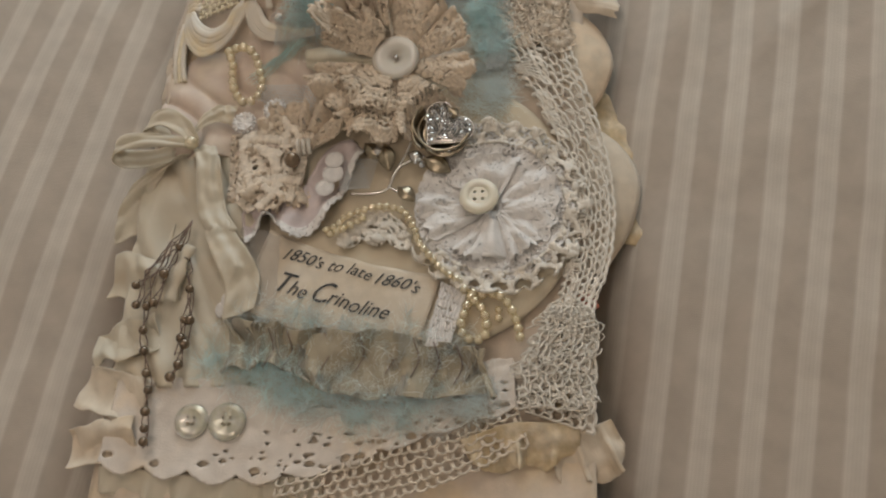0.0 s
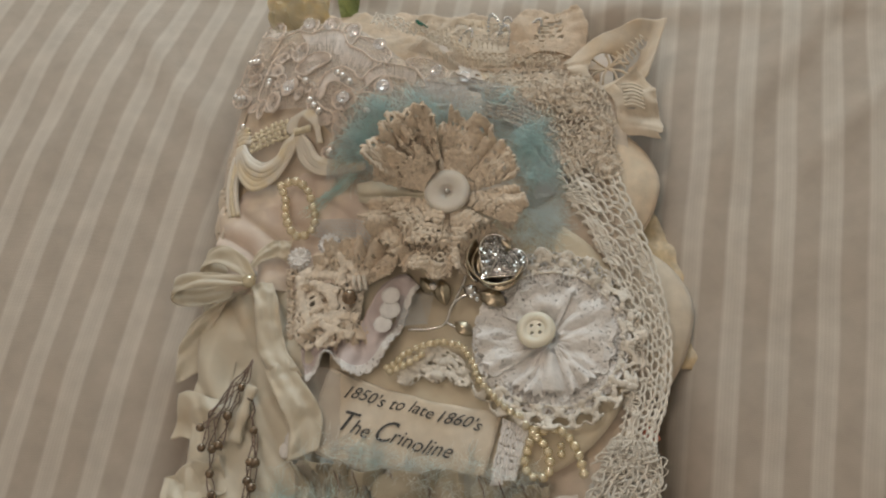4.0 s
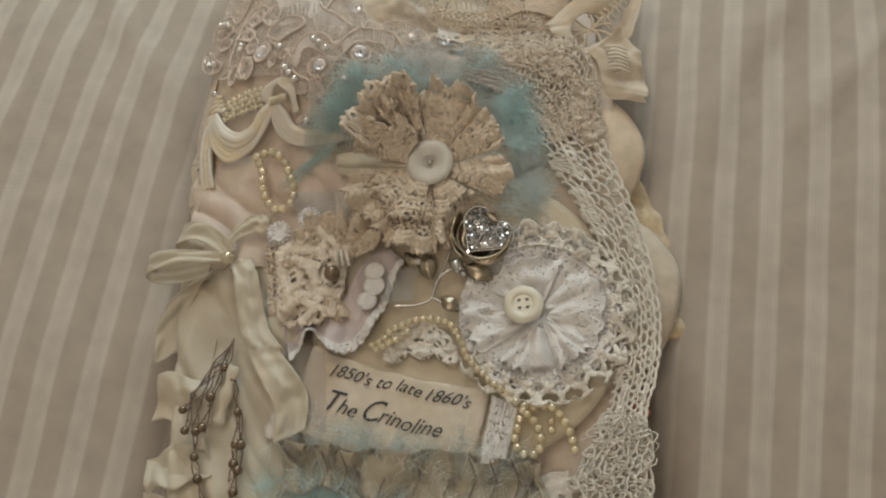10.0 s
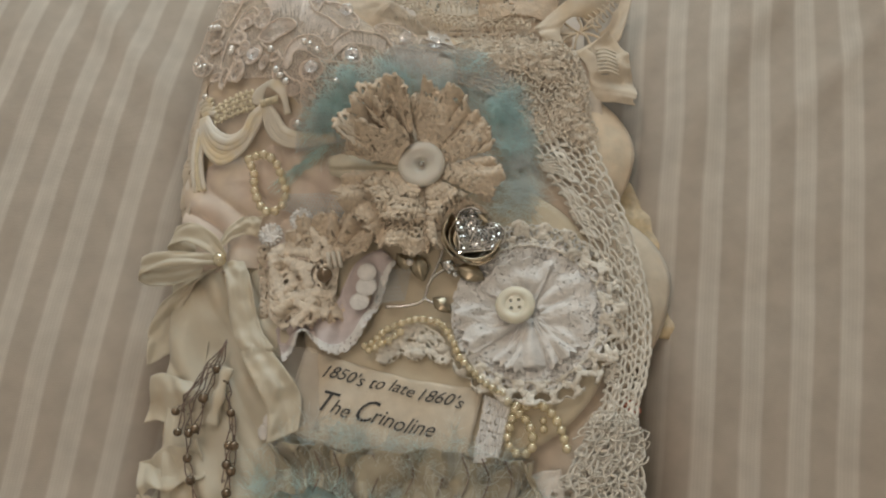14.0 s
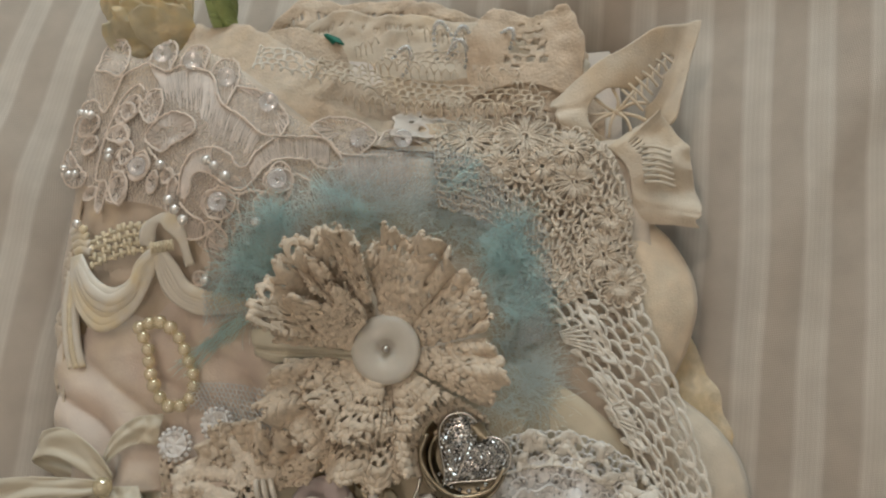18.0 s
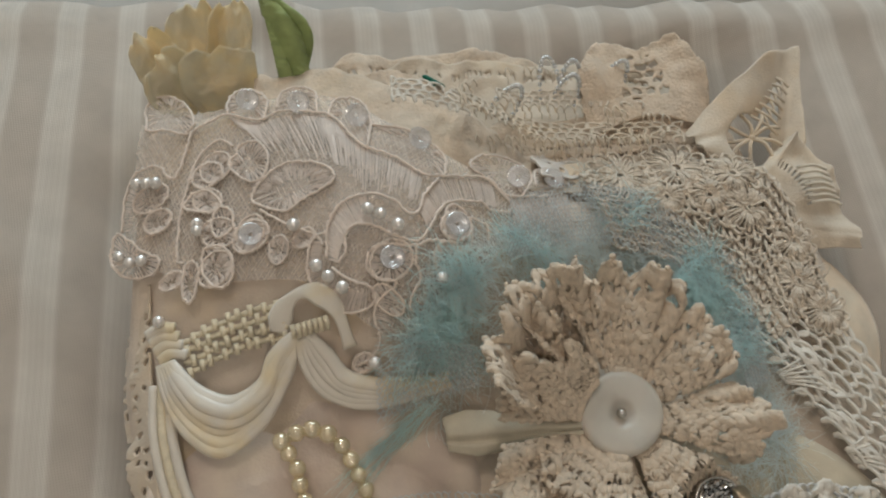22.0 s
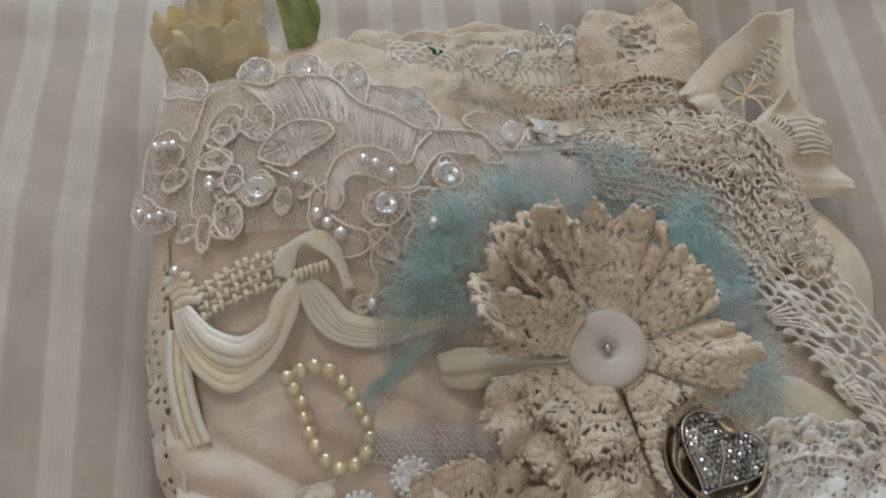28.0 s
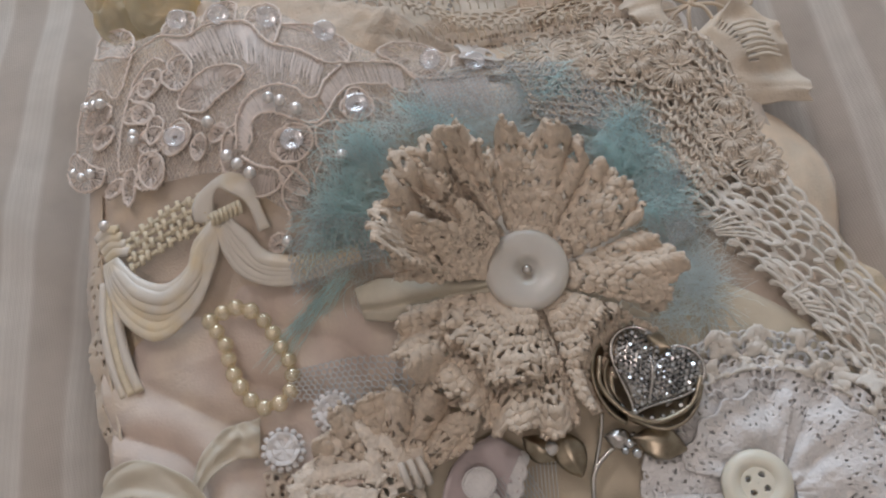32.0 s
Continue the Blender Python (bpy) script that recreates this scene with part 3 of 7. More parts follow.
ruffle(b, [(-0.064, 0.326, 0.003), (-0.046, 0.324, 0.004), (-0.034, 0.318, 0.001)][::-1], 0.011, -0.004, 1.4, 0.0016, 21, n=80, m=26, crease=0.8, ease=1, keep=lattice(80, 26, 0.034, 0.011, 0.0026, 0.0024, 0.0005, 0.0004, 21, 0.2, 0.3))
part("page_ruffle", b, CREAM, journal, "small off-white eyelet edging")

# rows of thread picots along the page edges
b = Build()
for pts, n, h, r in (([(-0.044, 0.333, -0.0010), (-0.022, 0.335, -0.0050), (0.006, 0.329, -0.0060), (0.030, 0.321, -0.0060)], 34, 0.0028, 0.00030),
                     ([(-0.030, 0.345, -0.0110), (-0.008, 0.349, -0.0130), (0.014, 0.342, -0.0120)], 22, 0.0024, 0.00030),
                     ([(-0.046, 0.326, 0.0050), (-0.030, 0.322, 0.0030), (-0.004, 0.318, -0.0010), (0.020, 0.314, -0.0020)], 34, 0.0028, 0.00032)):
    c = curve(pts, 10)
    at_ = lambda t: V(*(np.interp(t * (len(c) - 1), np.arange(len(c)), c[:, k]) for k in range(3)))
    for k in range(n):
        if rt.random() < 0.25:
            continue
        p, q = at_((k + rt.gauss(0, 0.12)) / n), at_(min((k + 1 + rt.gauss(0, 0.12)) / n, 1))
        m = (p + q) / 2 + V(rt.gauss(0, 0.0004), h * rt.uniform(0.7, 1.2), 0.0004)
        b.tube(curve([p, p * 0.6 + m * 0.4 + V(-0.0003, 0, 0.0005), m, q * 0.6 + m * 0.4 + V(0.0003, 0, 0.0005), q], 3), r, 5, caps=False)
        b.tube([p + V(0, -0.0024, -0.0005), p + V(0.0002, -0.001, 0.0006), p], r * 0.8, 4, caps=False)
tagged(part("picot_edging", b, CREAM, journal, "off-white crocheted picots"), kind="stuff")

# lace corner at the top of the fore edge
b = Build()


def corner_point(u, v):
    a = curve([(0.034, 0.317), (0.054, 0.330), (0.074, 0.3395), (0.086, 0.3410)], 10)
    c = curve([(0.036, 0.308), (0.048, 0.301), (0.062, 0.299), (0.0735, 0.308)], 10)
    q = u * (len(a) - 1)
    i, f = min(int(q), len(a) - 2), q - min(int(q), len(a) - 2)
    p = (a[i] * (1 - f) + a[i + 1] * f) * (1 - v) + (c[i] * (1 - f) + c[i + 1] * f) * v
    p = p + V(0.001, 0.0016) * wob(u * 6, v * 4, 1, 2)
    return p[0], p[1], 0.0022 * wob(u * 4, v * 3, 1, 7) - 0.008 - 0.006 * u + 0.004 * math.sin(5 * u + 2 * v) + 0.004 * u * (1 - v)


OPEN = ((0.0545, 0.3118, 0.0098, 0.0078, 0.3), (0.0650, 0.3190, 0.0075, 0.0034, 0.75), (0.0715, 0.3270, 0.0050, 0.0020, 0.75))


def corner_keep(i, j):
    x, y, _ = corner_point((i + 0.5) / 84, (j + 0.5) / 44)
    for ox, oy, ra, rb, a in OPEN:
        p, q = (x - ox) * math.cos(a) + (y - oy) * math.sin(a), (y - oy) * math.cos(a) - (x - ox) * math.sin(a)
        if (p / ra) ** 2 + (q / rb) ** 2 < 1:
            return False
    return True


b.sheet(corner_point, 84, 44, corner_keep, 0.0007, ease=2)
part("lace_corner", b, CREAM, journal, "cream drawn-thread lace corner standing out")
b = Build()
hub = V(0.0545, 0.3118, -0.0085)
for k in range(9):
    a = k * 0.7 + 0.2
    e = hub + V(0.0105 * math.cos(a), 0.0085 * math.sin(a), 0.0008 * math.sin(3 * k))
    b.tube(curve([hub, (hub + e) / 2 + V(0.0012 * math.sin(k), 0.0012 * math.cos(k), 0.001), e], 4), 0.00062, 5)
for k in range(7):
    t = k / 6
    p = V(0.0600, 0.3150, -0.0080) + V(0.0130, 0.0135, -0.0020) * t
    d = V(-0.0030, 0.0040, 0) * (1 - 0.55 * t)
    b.tube(curve([p - d, p + V(0.0006 * math.sin(3 * k), 0, 0.0008), p + d], 4), 0.00048, 5)
    if k < 6:
        b.tube(curve([p - d * 0.3, p + V(0.0011, 0.0011, 0.0006), p + V(0.0022, 0.00225, -0.0003) + d * 0.3], 4), 0.00045, 5)
b.ball(hub + V(0, 0, 0.0006), 0.0010, 8, 5, (1, 1, 0.6))
part("lace_spider", b, CREAM, journal, "off-white twisted thread star")

# hem ruffle under the corner, curling over
b = Build()
ruffle(b, [(0.050, 0.300, -0.006), (0.055, 0.293, -0.005), (0.056, 0.284, -0.006), (0.054, 0.275, -0.009)], -0.021, 0.002, 1.3, 0.0035, 31, n=80, m=36, drop=0.006, crease=1.2, ease=1,
       keep=lambda i, j: not (10 < i < 46 and 9 < j < 17 and i % 3 == 0))
part("page_ruffle", b, CREAM, journal, "cream hem with ladder stitching, curling over")
b = Build()
for k in range(7):
    y = 0.2965 - 0.0019 * k
    b.tube(curve([(0.060, y + 0.001, -0.001), (0.0645, y, 0.0005), (0.069, y - 0.0015, -0.0015)], 4), 0.0005, 5)
part("ladder_stitch", b, PALE, journal)

# torn strips and gathers along the spine
STRIPS = [((-0.142, 0.120), 0.020, 0.016, 0.2), ((-0.145, 0.100), 0.022, 0.018, -0.3), ((-0.147, 0.078), 0.020, 0.016, 0.15), ((-0.137, 0.150), 0.024, 0.020, -0.15)]
for k, ((x, y), w, h, a) in enumerate(STRIPS):
    b = Build()

    def strip(u, v, x=x, y=y, w=w, h=h, a=a, k=k):
        px, py = (u - 0.35) * w * 1.5, (v - 0.5) * h
        q = x + px * math.cos(a) - py * math.sin(a), y + px * math.sin(a) + py * math.cos(a) + 0.004 * wob(u * 3, v * 2, 1.0, k)
        return q[0], q[1], max(top(*q), -0.014) + 0.003 + 0.0025 * math.sin(3 * u + 5 * v + k) + 0.0045 * abs(wob(q[0] + 0.3 * q[1], 0.4 * q[1], 0.010, k)) + 0.0006 * wob(q[0], q[1], 0.005, k)

    b.sheet(strip, 44, 32, thick=0.0005)
    solo("torn_strip", b, (BOWSILK, PALE, CREAM, BOWSILK)[k], "crumpled torn cream silk strip at the journal's spine", "fabric strip", "torn strips along the spine")
b = Build()
ruffle(b, [(-0.119, 0.190, -0.002), (-0.124, 0.160, -0.004), (-0.130, 0.125, -0.006), (-0.134, 0.090, -0.007), (-0.137, 0.062, -0.008)], 0.016, -0.010, 5.0, 0.003, 51, n=120, m=12, crease=1.2)
solo("spine_ruffle", b, BOWSILK, "gathered cream silk frill down the journal's spine", "ruffle")
b = Build()
ruffle(b, [(-0.124, 0.305, -0.004), (-0.128, 0.280, -0.003), (-0.131, 0.255, -0.003), (-0.132, 0.225, -0.004)], 0.008, -0.010, 4.0, 0.0012, 52, n=160, m=18, crease=0.6, ease=1, taper=0.9, keep=lattice(160, 18, 0.082, 0.008, 0.0034, 0.0030, 0.0009, 0.0008, 52, 0.2, 0.2))
solo("spine_lace", b, CREAM, "narrow cream lace folded over the journal's spine", "lace trim")

# gathered silk panel under the bead ring
b = Build()


def panel(u, v):
    x, y = -0.135 + 0.080 * u + 0.003 * wob(v * 4, 0.1, 1, 3), 0.205 + 0.062 * v
    q = u * 13 + 5 * v + 3.0 * wob(u * 2, v * 2, 1.0, 6)
    f = 0.0075 * (abs(math.sin(q)) ** 0.7 - 0.5) * (1.15 - v) + 0.0028 * wob(x, y, 0.012, 8) + 0.003 * math.sin(7 * v + 3 * u) * (1 - v)
    return x, y, top(x, y) + 0.0030 + f * 0.8 - 0.007 * max(0, u - 0.75) / 0.25 - 0.008 * max(0, v - 0.7) / 0.3


b.sheet(panel, 110, 70, thick=0.0007)
part("gathered_panel", b, PINKISH, journal, "softly gathered blush silk")

b = Build()


def crumpled(u, v):
    x, y = -0.1400 + 0.062 * u + 0.003 * wob(v * 5, 0.4, 1, 1), 0.100 + 0.108 * v
    f = 0.0050 * abs(wob(x + 0.35 * y, 0.22 * y, 0.011, 12)) + 0.0035 * wob(x, y, 0.020, 13) + 0.0004 * wob(x, y, 0.006, 14)
    return x, y, max(top(x, y), -0.012) + 0.0022 + f - 0.006 * max(0, u - 0.8) / 0.2


b.sheet(crumpled, 80, 120, thick=0.0007)
part("gathered_panel", b, BOWSILK, journal, "crumpled cream silk panel by the spine")

# cream felt disc
b = Build()
b.sheet(lambda u, v: (-0.012 + 0.0665 * v * math.cos(2 * math.pi * u), 0.175 + 0.0635 * v * math.sin(2 * math.pi * u),
                      top(-0.012 + 0.0665 * v * math.cos(2 * math.pi * u), 0.175 + 0.0635 * v * math.sin(2 * math.pi * u)) + 0.0012), 90, 20, thick=0.0012, closed=True)
disc = solo("felt_disc", b, DISC, "round cream felt disc stitched to the cover", "fabric disc")
b = Build()
b.tube([(-0.012 + 0.0658 * math.cos(a), 0.175 + 0.0628 * math.sin(a), top(-0.012 + 0.0658 * math.cos(a), 0.175 + 0.0628 * math.sin(a)) + 0.0014) for a in np.arange(120) * math.pi / 60], 0.0006, 6, closed=True)
part("rolled_rim", b, PALE, disc, "paler rolled edge")
b = Build()
ruffle(b, [(0.052, 0.135, -0.002), (0.054, 0.127, -0.002)], -0.006, 0.0, 0.8, 0.001, 61, n=10, m=6)
solo("coral_scrap", b, RED, "small coral fabric scrap peeping out below the net", "fabric scrap")

# ---- crochet and lace ----


def band(inner, outer):
    """A strip of the plan between two lines: (u along, v across)."""
    a, c = curve(inner, 12), curve(outer, 12)

    def fn(u, v):
        i, j = u * (len(a) - 1), u * (len(c) - 1)
        p = a[int(i)] + (a[min(int(i) + 1, len(a) - 1)] - a[int(i)]) * (i % 1)
        q = c[int(j)] + (c[min(int(j) + 1, len(c) - 1)] - c[int(j)]) * (j % 1)
        return p * (1 - v) + q * v
    return fn


def mesh_lace(b, q, su, sv, cell, up, pu, pv, ru, rv, seed, wave=0.0, edge=0.0, jit=0.12, drop=0.04, rows=None, thick=0.0009, knob=1.0):
    """Crocheted openwork laid on the cover along a band."""
    nu, nv = int(su / cell), int(sv / cell)
    hole = lattice(nu, nv, su, sv, pu, pv, ru, rv, seed, jit, drop, rows)

    def fn(u, v):
        w = v * (1 + edge * (abs(math.sin(math.pi * u * su / 0.011)) ** 0.7 - 0.6)) if edge else v
        x, y = q(min(u, 1), w)
        return x, y, top(x, y) + up + wave * (math.sin(u * su / 0.004 + 2 * v) * 0.5 + wob(x, y, 0.009, seed)) + knobs(x, y, knob, seed)

    b.sheet(fn, nu, nv, lambda i, j: hole(i, j) and not (j == nv - 1 and i % 5 < 2), thick, ease=2)


def crochet_petal(b, c, a0, a1, r0, r1, height, seed, rows=(3, 4, 7, 8), cell=0.00042, lobes=0.11, thick=0.0010, drop=0.10, pitch=0.0025, flute=0.0009, cut=None):
    """A crochet petal: knobbly cloth with arcs of small holes and a picot edge."""
    arc = abs(a1 - a0) * r1
    nu, nv = int(arc / cell), int((r1 - r0) / cell)
    hole = lattice(nu, nv, arc, r1 - r0, pitch, 0.0026, 0.00080, 0.00098, seed, 0.10, drop, rows, 0.18)
    n_l = max(3, int(arc / 0.0052))

    def fn(u, v):
        e = abs(2 * u - 1)
        lobe = abs(math.sin(math.pi * n_l * (u + 0.05 * math.sin(9 * u + seed)))) ** 0.6 * (0.7 + 0.9 * abs(wob(u * 9, 0.2, 1, seed)))
        reach = r1 * (1 - 0.13 * e ** 4 + lobes * (lobe - 0.5) + 0.09 * wob(u * 4, 0.5, 1, seed))
        if cut:
            reach *= cut(u)
        r = r0 + (reach - r0) * v
        a = (a0 + a1) / 2 + (u - 0.5) * (a1 - a0) * (0.80 + 0.14 * math.sin(math.pi * min(v * 1.1, 1) / 2)) + v ** 2.2 * flute * (math.sin(2 * math.pi * (u * arc / 0.0092 + 0.3 * math.sin(6 * u + seed))) + 0.6 * wob(u * 6, v * 2, 1, seed)) / r1
        s = u * arc
        x, y = c[0] + r * math.cos(a), c[1] + r * math.sin(a)
        z = height(r, a) + (0.0005 + 0.6 * flute) * v * v * math.cos(2 * math.pi * (u * arc / 0.0092 + 0.3 * math.sin(6 * u + seed))) + 0.0022 * v * wob(x, y, 0.010, seed) + 0.00018 * math.sin(2 * math.pi * (s / 0.0021 + 0.5 * (int(v * 9) % 2))) * min(1, 3 * v) + 0.00022 * math.sin(2 * math.pi * v * (r1 - r0) / 0.0026)
        return x, y, z + knobs(x, y, 0.8, seed)

    b.sheet(fn, nu, nv, hole, thick, ease=1)
    rp = random.Random(seed)
    for u, v in [(k * 0.0011 / arc, 1.0) for k in range(int(arc / 0.0011) + 1)] + [(s, 1 - k * 0.0013 / (r1 - r0)) for s in (0.0, 1.0) for k in range(int(0.5 * (r1 - r0) / 0.0013))]:
        if rp.random() < 0.85:
            p = V(*fn(min(u, 1), v * rp.uniform(0.97, 1.01)))
            b.ball(p + V(0, 0, rp.uniform(0, 0.0009)), rp.uniform(0.0005, 0.00105), 6, 4, (1, 1, 0.8))


def arch_net(b, q, su, sv, pu, pv, up, r, seed, lift=0.0008, jit=0.10, drop=0.03, plies=1):
    """Crocheted net of thread: rows of small arches, each hung on the crowns of the row before."""
    rng, C = random.Random(seed), {}
    nu, nv = max(2, int(round(su / pu))), max(1, int(round(sv / pv)))

    def node(i, j):
        if (i, j) not in C:
            C[i, j] = rng.gauss(0, jit), rng.gauss(0, jit)
        return i + 0.5 * (j % 2) + C[i, j][0], j + C[i, j][1]

    def spot(a, c, h):
        x, y = q(min(max(a / nu, 0), 1), min(max(c / nv, 0), 1.06))
        return x, y, max(top(x, y), -0.03) + up + h + 0.0010 * wob(x, y, 0.006, seed)

    for j in range(nv):
        for i in range(-1, nu):
            if rng.random() < drop:
                continue
            (a0, c0), (a1, c1), (am, cm) = node(i, j), node(i + 1, j), node(i + j % 2, j + 1)
            for _ in range(plies):
                g = [rng.gauss(0, 0.05) for _ in range(4)]
                pts = [spot(a0, c0, 0), spot(a0 * 0.8 + am * 0.2 - 0.16 + g[0], c0 + 0.62 * (cm - c0), lift), spot(am + g[1], cm + g[2] * 0.5, lift * 1.3),
                       spot(a1 * 0.8 + am * 0.2 + 0.16 + g[3], c1 + 0.62 * (cm - c1), lift), spot(a1, c1, 0)]
                b.tube(curve(pts, 3), r * rng.uniform(0.8, 1.25), 5, caps=False)


def hex_net(b, q, su, sv, pitch, up, r, seed, keep=1.0):
    """Honeycomb tulle netting laid on the cover along a band."""
    rng = random.Random(seed)
    nu, nv = int(su / pitch), int(sv / (pitch * 0.866))

    def spot(i, j):
        u, v = i / nu, j / nv
        if not (0 <= u <= 1 and 0 <= v <= 1):
            return None
        x, y = q(u, v)
        return V(x, y, max(top(x, y), -0.03) + up + 0.0012 * wob(x, y, 0.012, seed))

    for j in range(nv + 1):
        for i in range(nu + 1):
            o = 0.5 * (j % 2)
            a, c, d, e = spot(i + o, j), spot(i + o, j + 0.62), spot(i + o + 0.5, j + 1.0), spot(i + o - 0.5, j + 1.0)
            for p, w in ((a, c), (c, d), (c, e)):
                if p is not None and w is not None and rng.random() < keep:
                    b.tube([p, w], r, 3, caps=False)


# net lace down the fore edge
b = Build()
NET = band([(0.020, 0.268), (0.030, 0.240), (0.043, 0.210), (0.050, 0.178), (0.048, 0.150), (0.041, 0.126), (0.034, 0.110), (0.025, 0.088)],
           [(0.050, 0.260), (0.0590, 0.231), (0.0660, 0.200), (0.0685, 0.171), (0.0645, 0.146), (0.0575, 0.127), (0.0570, 0.103), (0.0550, 0.077)])
arch_net(b, lambda u, v: NET(u, v * 0.84), 0.205, 0.021, 0.0047, 0.0030, 0.0036, 0.00050, 11, 0.0009, 0.15, 0.03, 2)
lace = solo("crochet_net_lace", b, OFFWHITE, "off-white crocheted net lace along the fore edge", "lace")
b = Build()
rr = random.Random(12)
arch_net(b, lambda u, v: NET(u, 0.79 + 0.22 * v), 0.200, 0.0070, 0.0058, 0.0044, 0.0040, 0.00068, 16, 0.0010, 0.08, 0.0, 2)
part("picot_edge", b, OFFWHITE, lace)
# solid ladder tapes worked into the net
for u0, u1, v0, v1 in ((0.03, 0.17, 0.30, 0.46), (0.19, 0.30, 0.12, 0.30), (0.36, 0.47, 0.22, 0.36), (0.62, 0.74, 0.25, 0.42)):
    b = Build()
    b.sheet(lambda u, v: (*NET(u0 + (u1 - u0) * u, v0 + (v1 - v0) * v), top(*NET(u0 + (u1 - u0) * u, v0 + (v1 - v0) * v)) + 0.0049 + 0.0006 * math.sin(14 * u) + 0.0004 * wob(u * 30, v * 6, 1, 2)),
            48, 9, lambda i, j: not (2 < j < 6 and i % 6 in (1, 2, 3)), 0.0008, ease=1)
    part("ladder_tape", b, OFFWHITE, lace)
b = Build()
for k in range(9):
    u = 0.02 + 0.115 * k
    for s in range(6):
        p, q = NET(min(u + 0.003 * s, 1), -0.02), NET(min(max(u + 0.011 * (s - 2.5), 0), 1), 0.36)
        b.tube(curve([(*p, top(*p) + 0.0035), ((p[0] + q[0]) / 2, (p[1] + q[1]) / 2, top(*p) + 0.005), (*q, top(*q) + 0.0042)], 4), 0.00036, 5)
part("thread_fan", b, OFFWHITE, lace, "threads drawn together in fans")

# foot edging: tan thread here stands in for the shade it lies in
b = Build()
arch_net(b, band([(0.026, 0.088), (-0.005, 0.077), (-0.035, 0.070), (-0.068, 0.062)], [(0.030, 0.073), (0.0, 0.060), (-0.035, 0.051), (-0.070, 0.043)]), 0.100, 0.0155, 0.0042, 0.0031, 0.0030, 0.00048, 13, 0.0009, 0.10, 0.02, 2)
solo("crochet_edging", b, TAN, "crocheted loop edging along the cover's foot, its shade put into the tan", "lace")
b = Build()
MQ = band([(0.040, 0.128), (0.034, 0.117), (0.026, 0.103), (0.028, 0.088)], [(0.056, 0.127), (0.059, 0.114), (0.054, 0.100), (0.057, 0.085)])
mesh_lace(b, MQ, 0.040, 0.026, 0.0006, 0.0022, 0.0042, 0.0038, 0.0016, 0.0014, 14, wave=0.0014, jit=0.2, drop=0.05, knob=1.0)
arch_net(b, MQ, 0.042, 0.026, 0.0038, 0.0028, 0.0058, 0.00044, 114, 0.0014, 0.20, 0.05, 2)
motif = solo("crochet_motif", b, OFFWHITE, "crumpled off-white crochet motif at the foot of the fore edge", "lace")
b = Build()
for k in range(190):
    x, y = MQ(rr.random(), rr.random())
    a, q = rr.uniform(0, 6.3), rr.uniform(0.0012, 0.0028)
    z = top(x, y) + rr.uniform(0.0060, 0.0085)
    b.tube(curve([(x + q * math.cos(a + t) * (1 + 0.3 * t), y + q * math.sin(a + t), z + 0.0006 * math.sin(2 * t + a)) for t in (0, 1.2, 2.4, 3.4)], 2), 0.00026 * rr.uniform(0.8, 1.3), 5)
tagged(part("loop_fringe", b, OFFWHITE, motif), kind="stuff")

# frills at the foot of the fore edge
for k, (pts, w, mat, lab) in enumerate((
        ([(0.004, 0.076, 0.0005), (0.026, 0.082, 0.0010), (0.050, 0.080, -0.001)], 0.017, OCHRE, "tea-stained frill at the cover's foot"),
        ([(0.036, 0.076, -0.004), (0.050, 0.079, -0.004), (0.062, 0.084, -0.006)], 0.020, CREAM, "cream scalloped frill at the cover's foot"),
        ([(-0.012, 0.058, -0.010), (0.015, 0.058, -0.010), (0.040, 0.056, -0.012)], 0.022, TAN, "tan lace frill at the cover's foot"))):
    b = Build()
    ruffle(b, pts, w, -0.004, 2.8, 0.0026, 70 + k, n=110, m=40, crease=1.4, ease=1, taper=0.5, keep=lattice(110, 40, 0.055, w, 0.0036, 0.0034, 0.0011, 0.0011, 70 + k, 0.15, 0.1) if mat is TAN else None)
    solo("foot_frill", b, mat, lab, "ruffle")

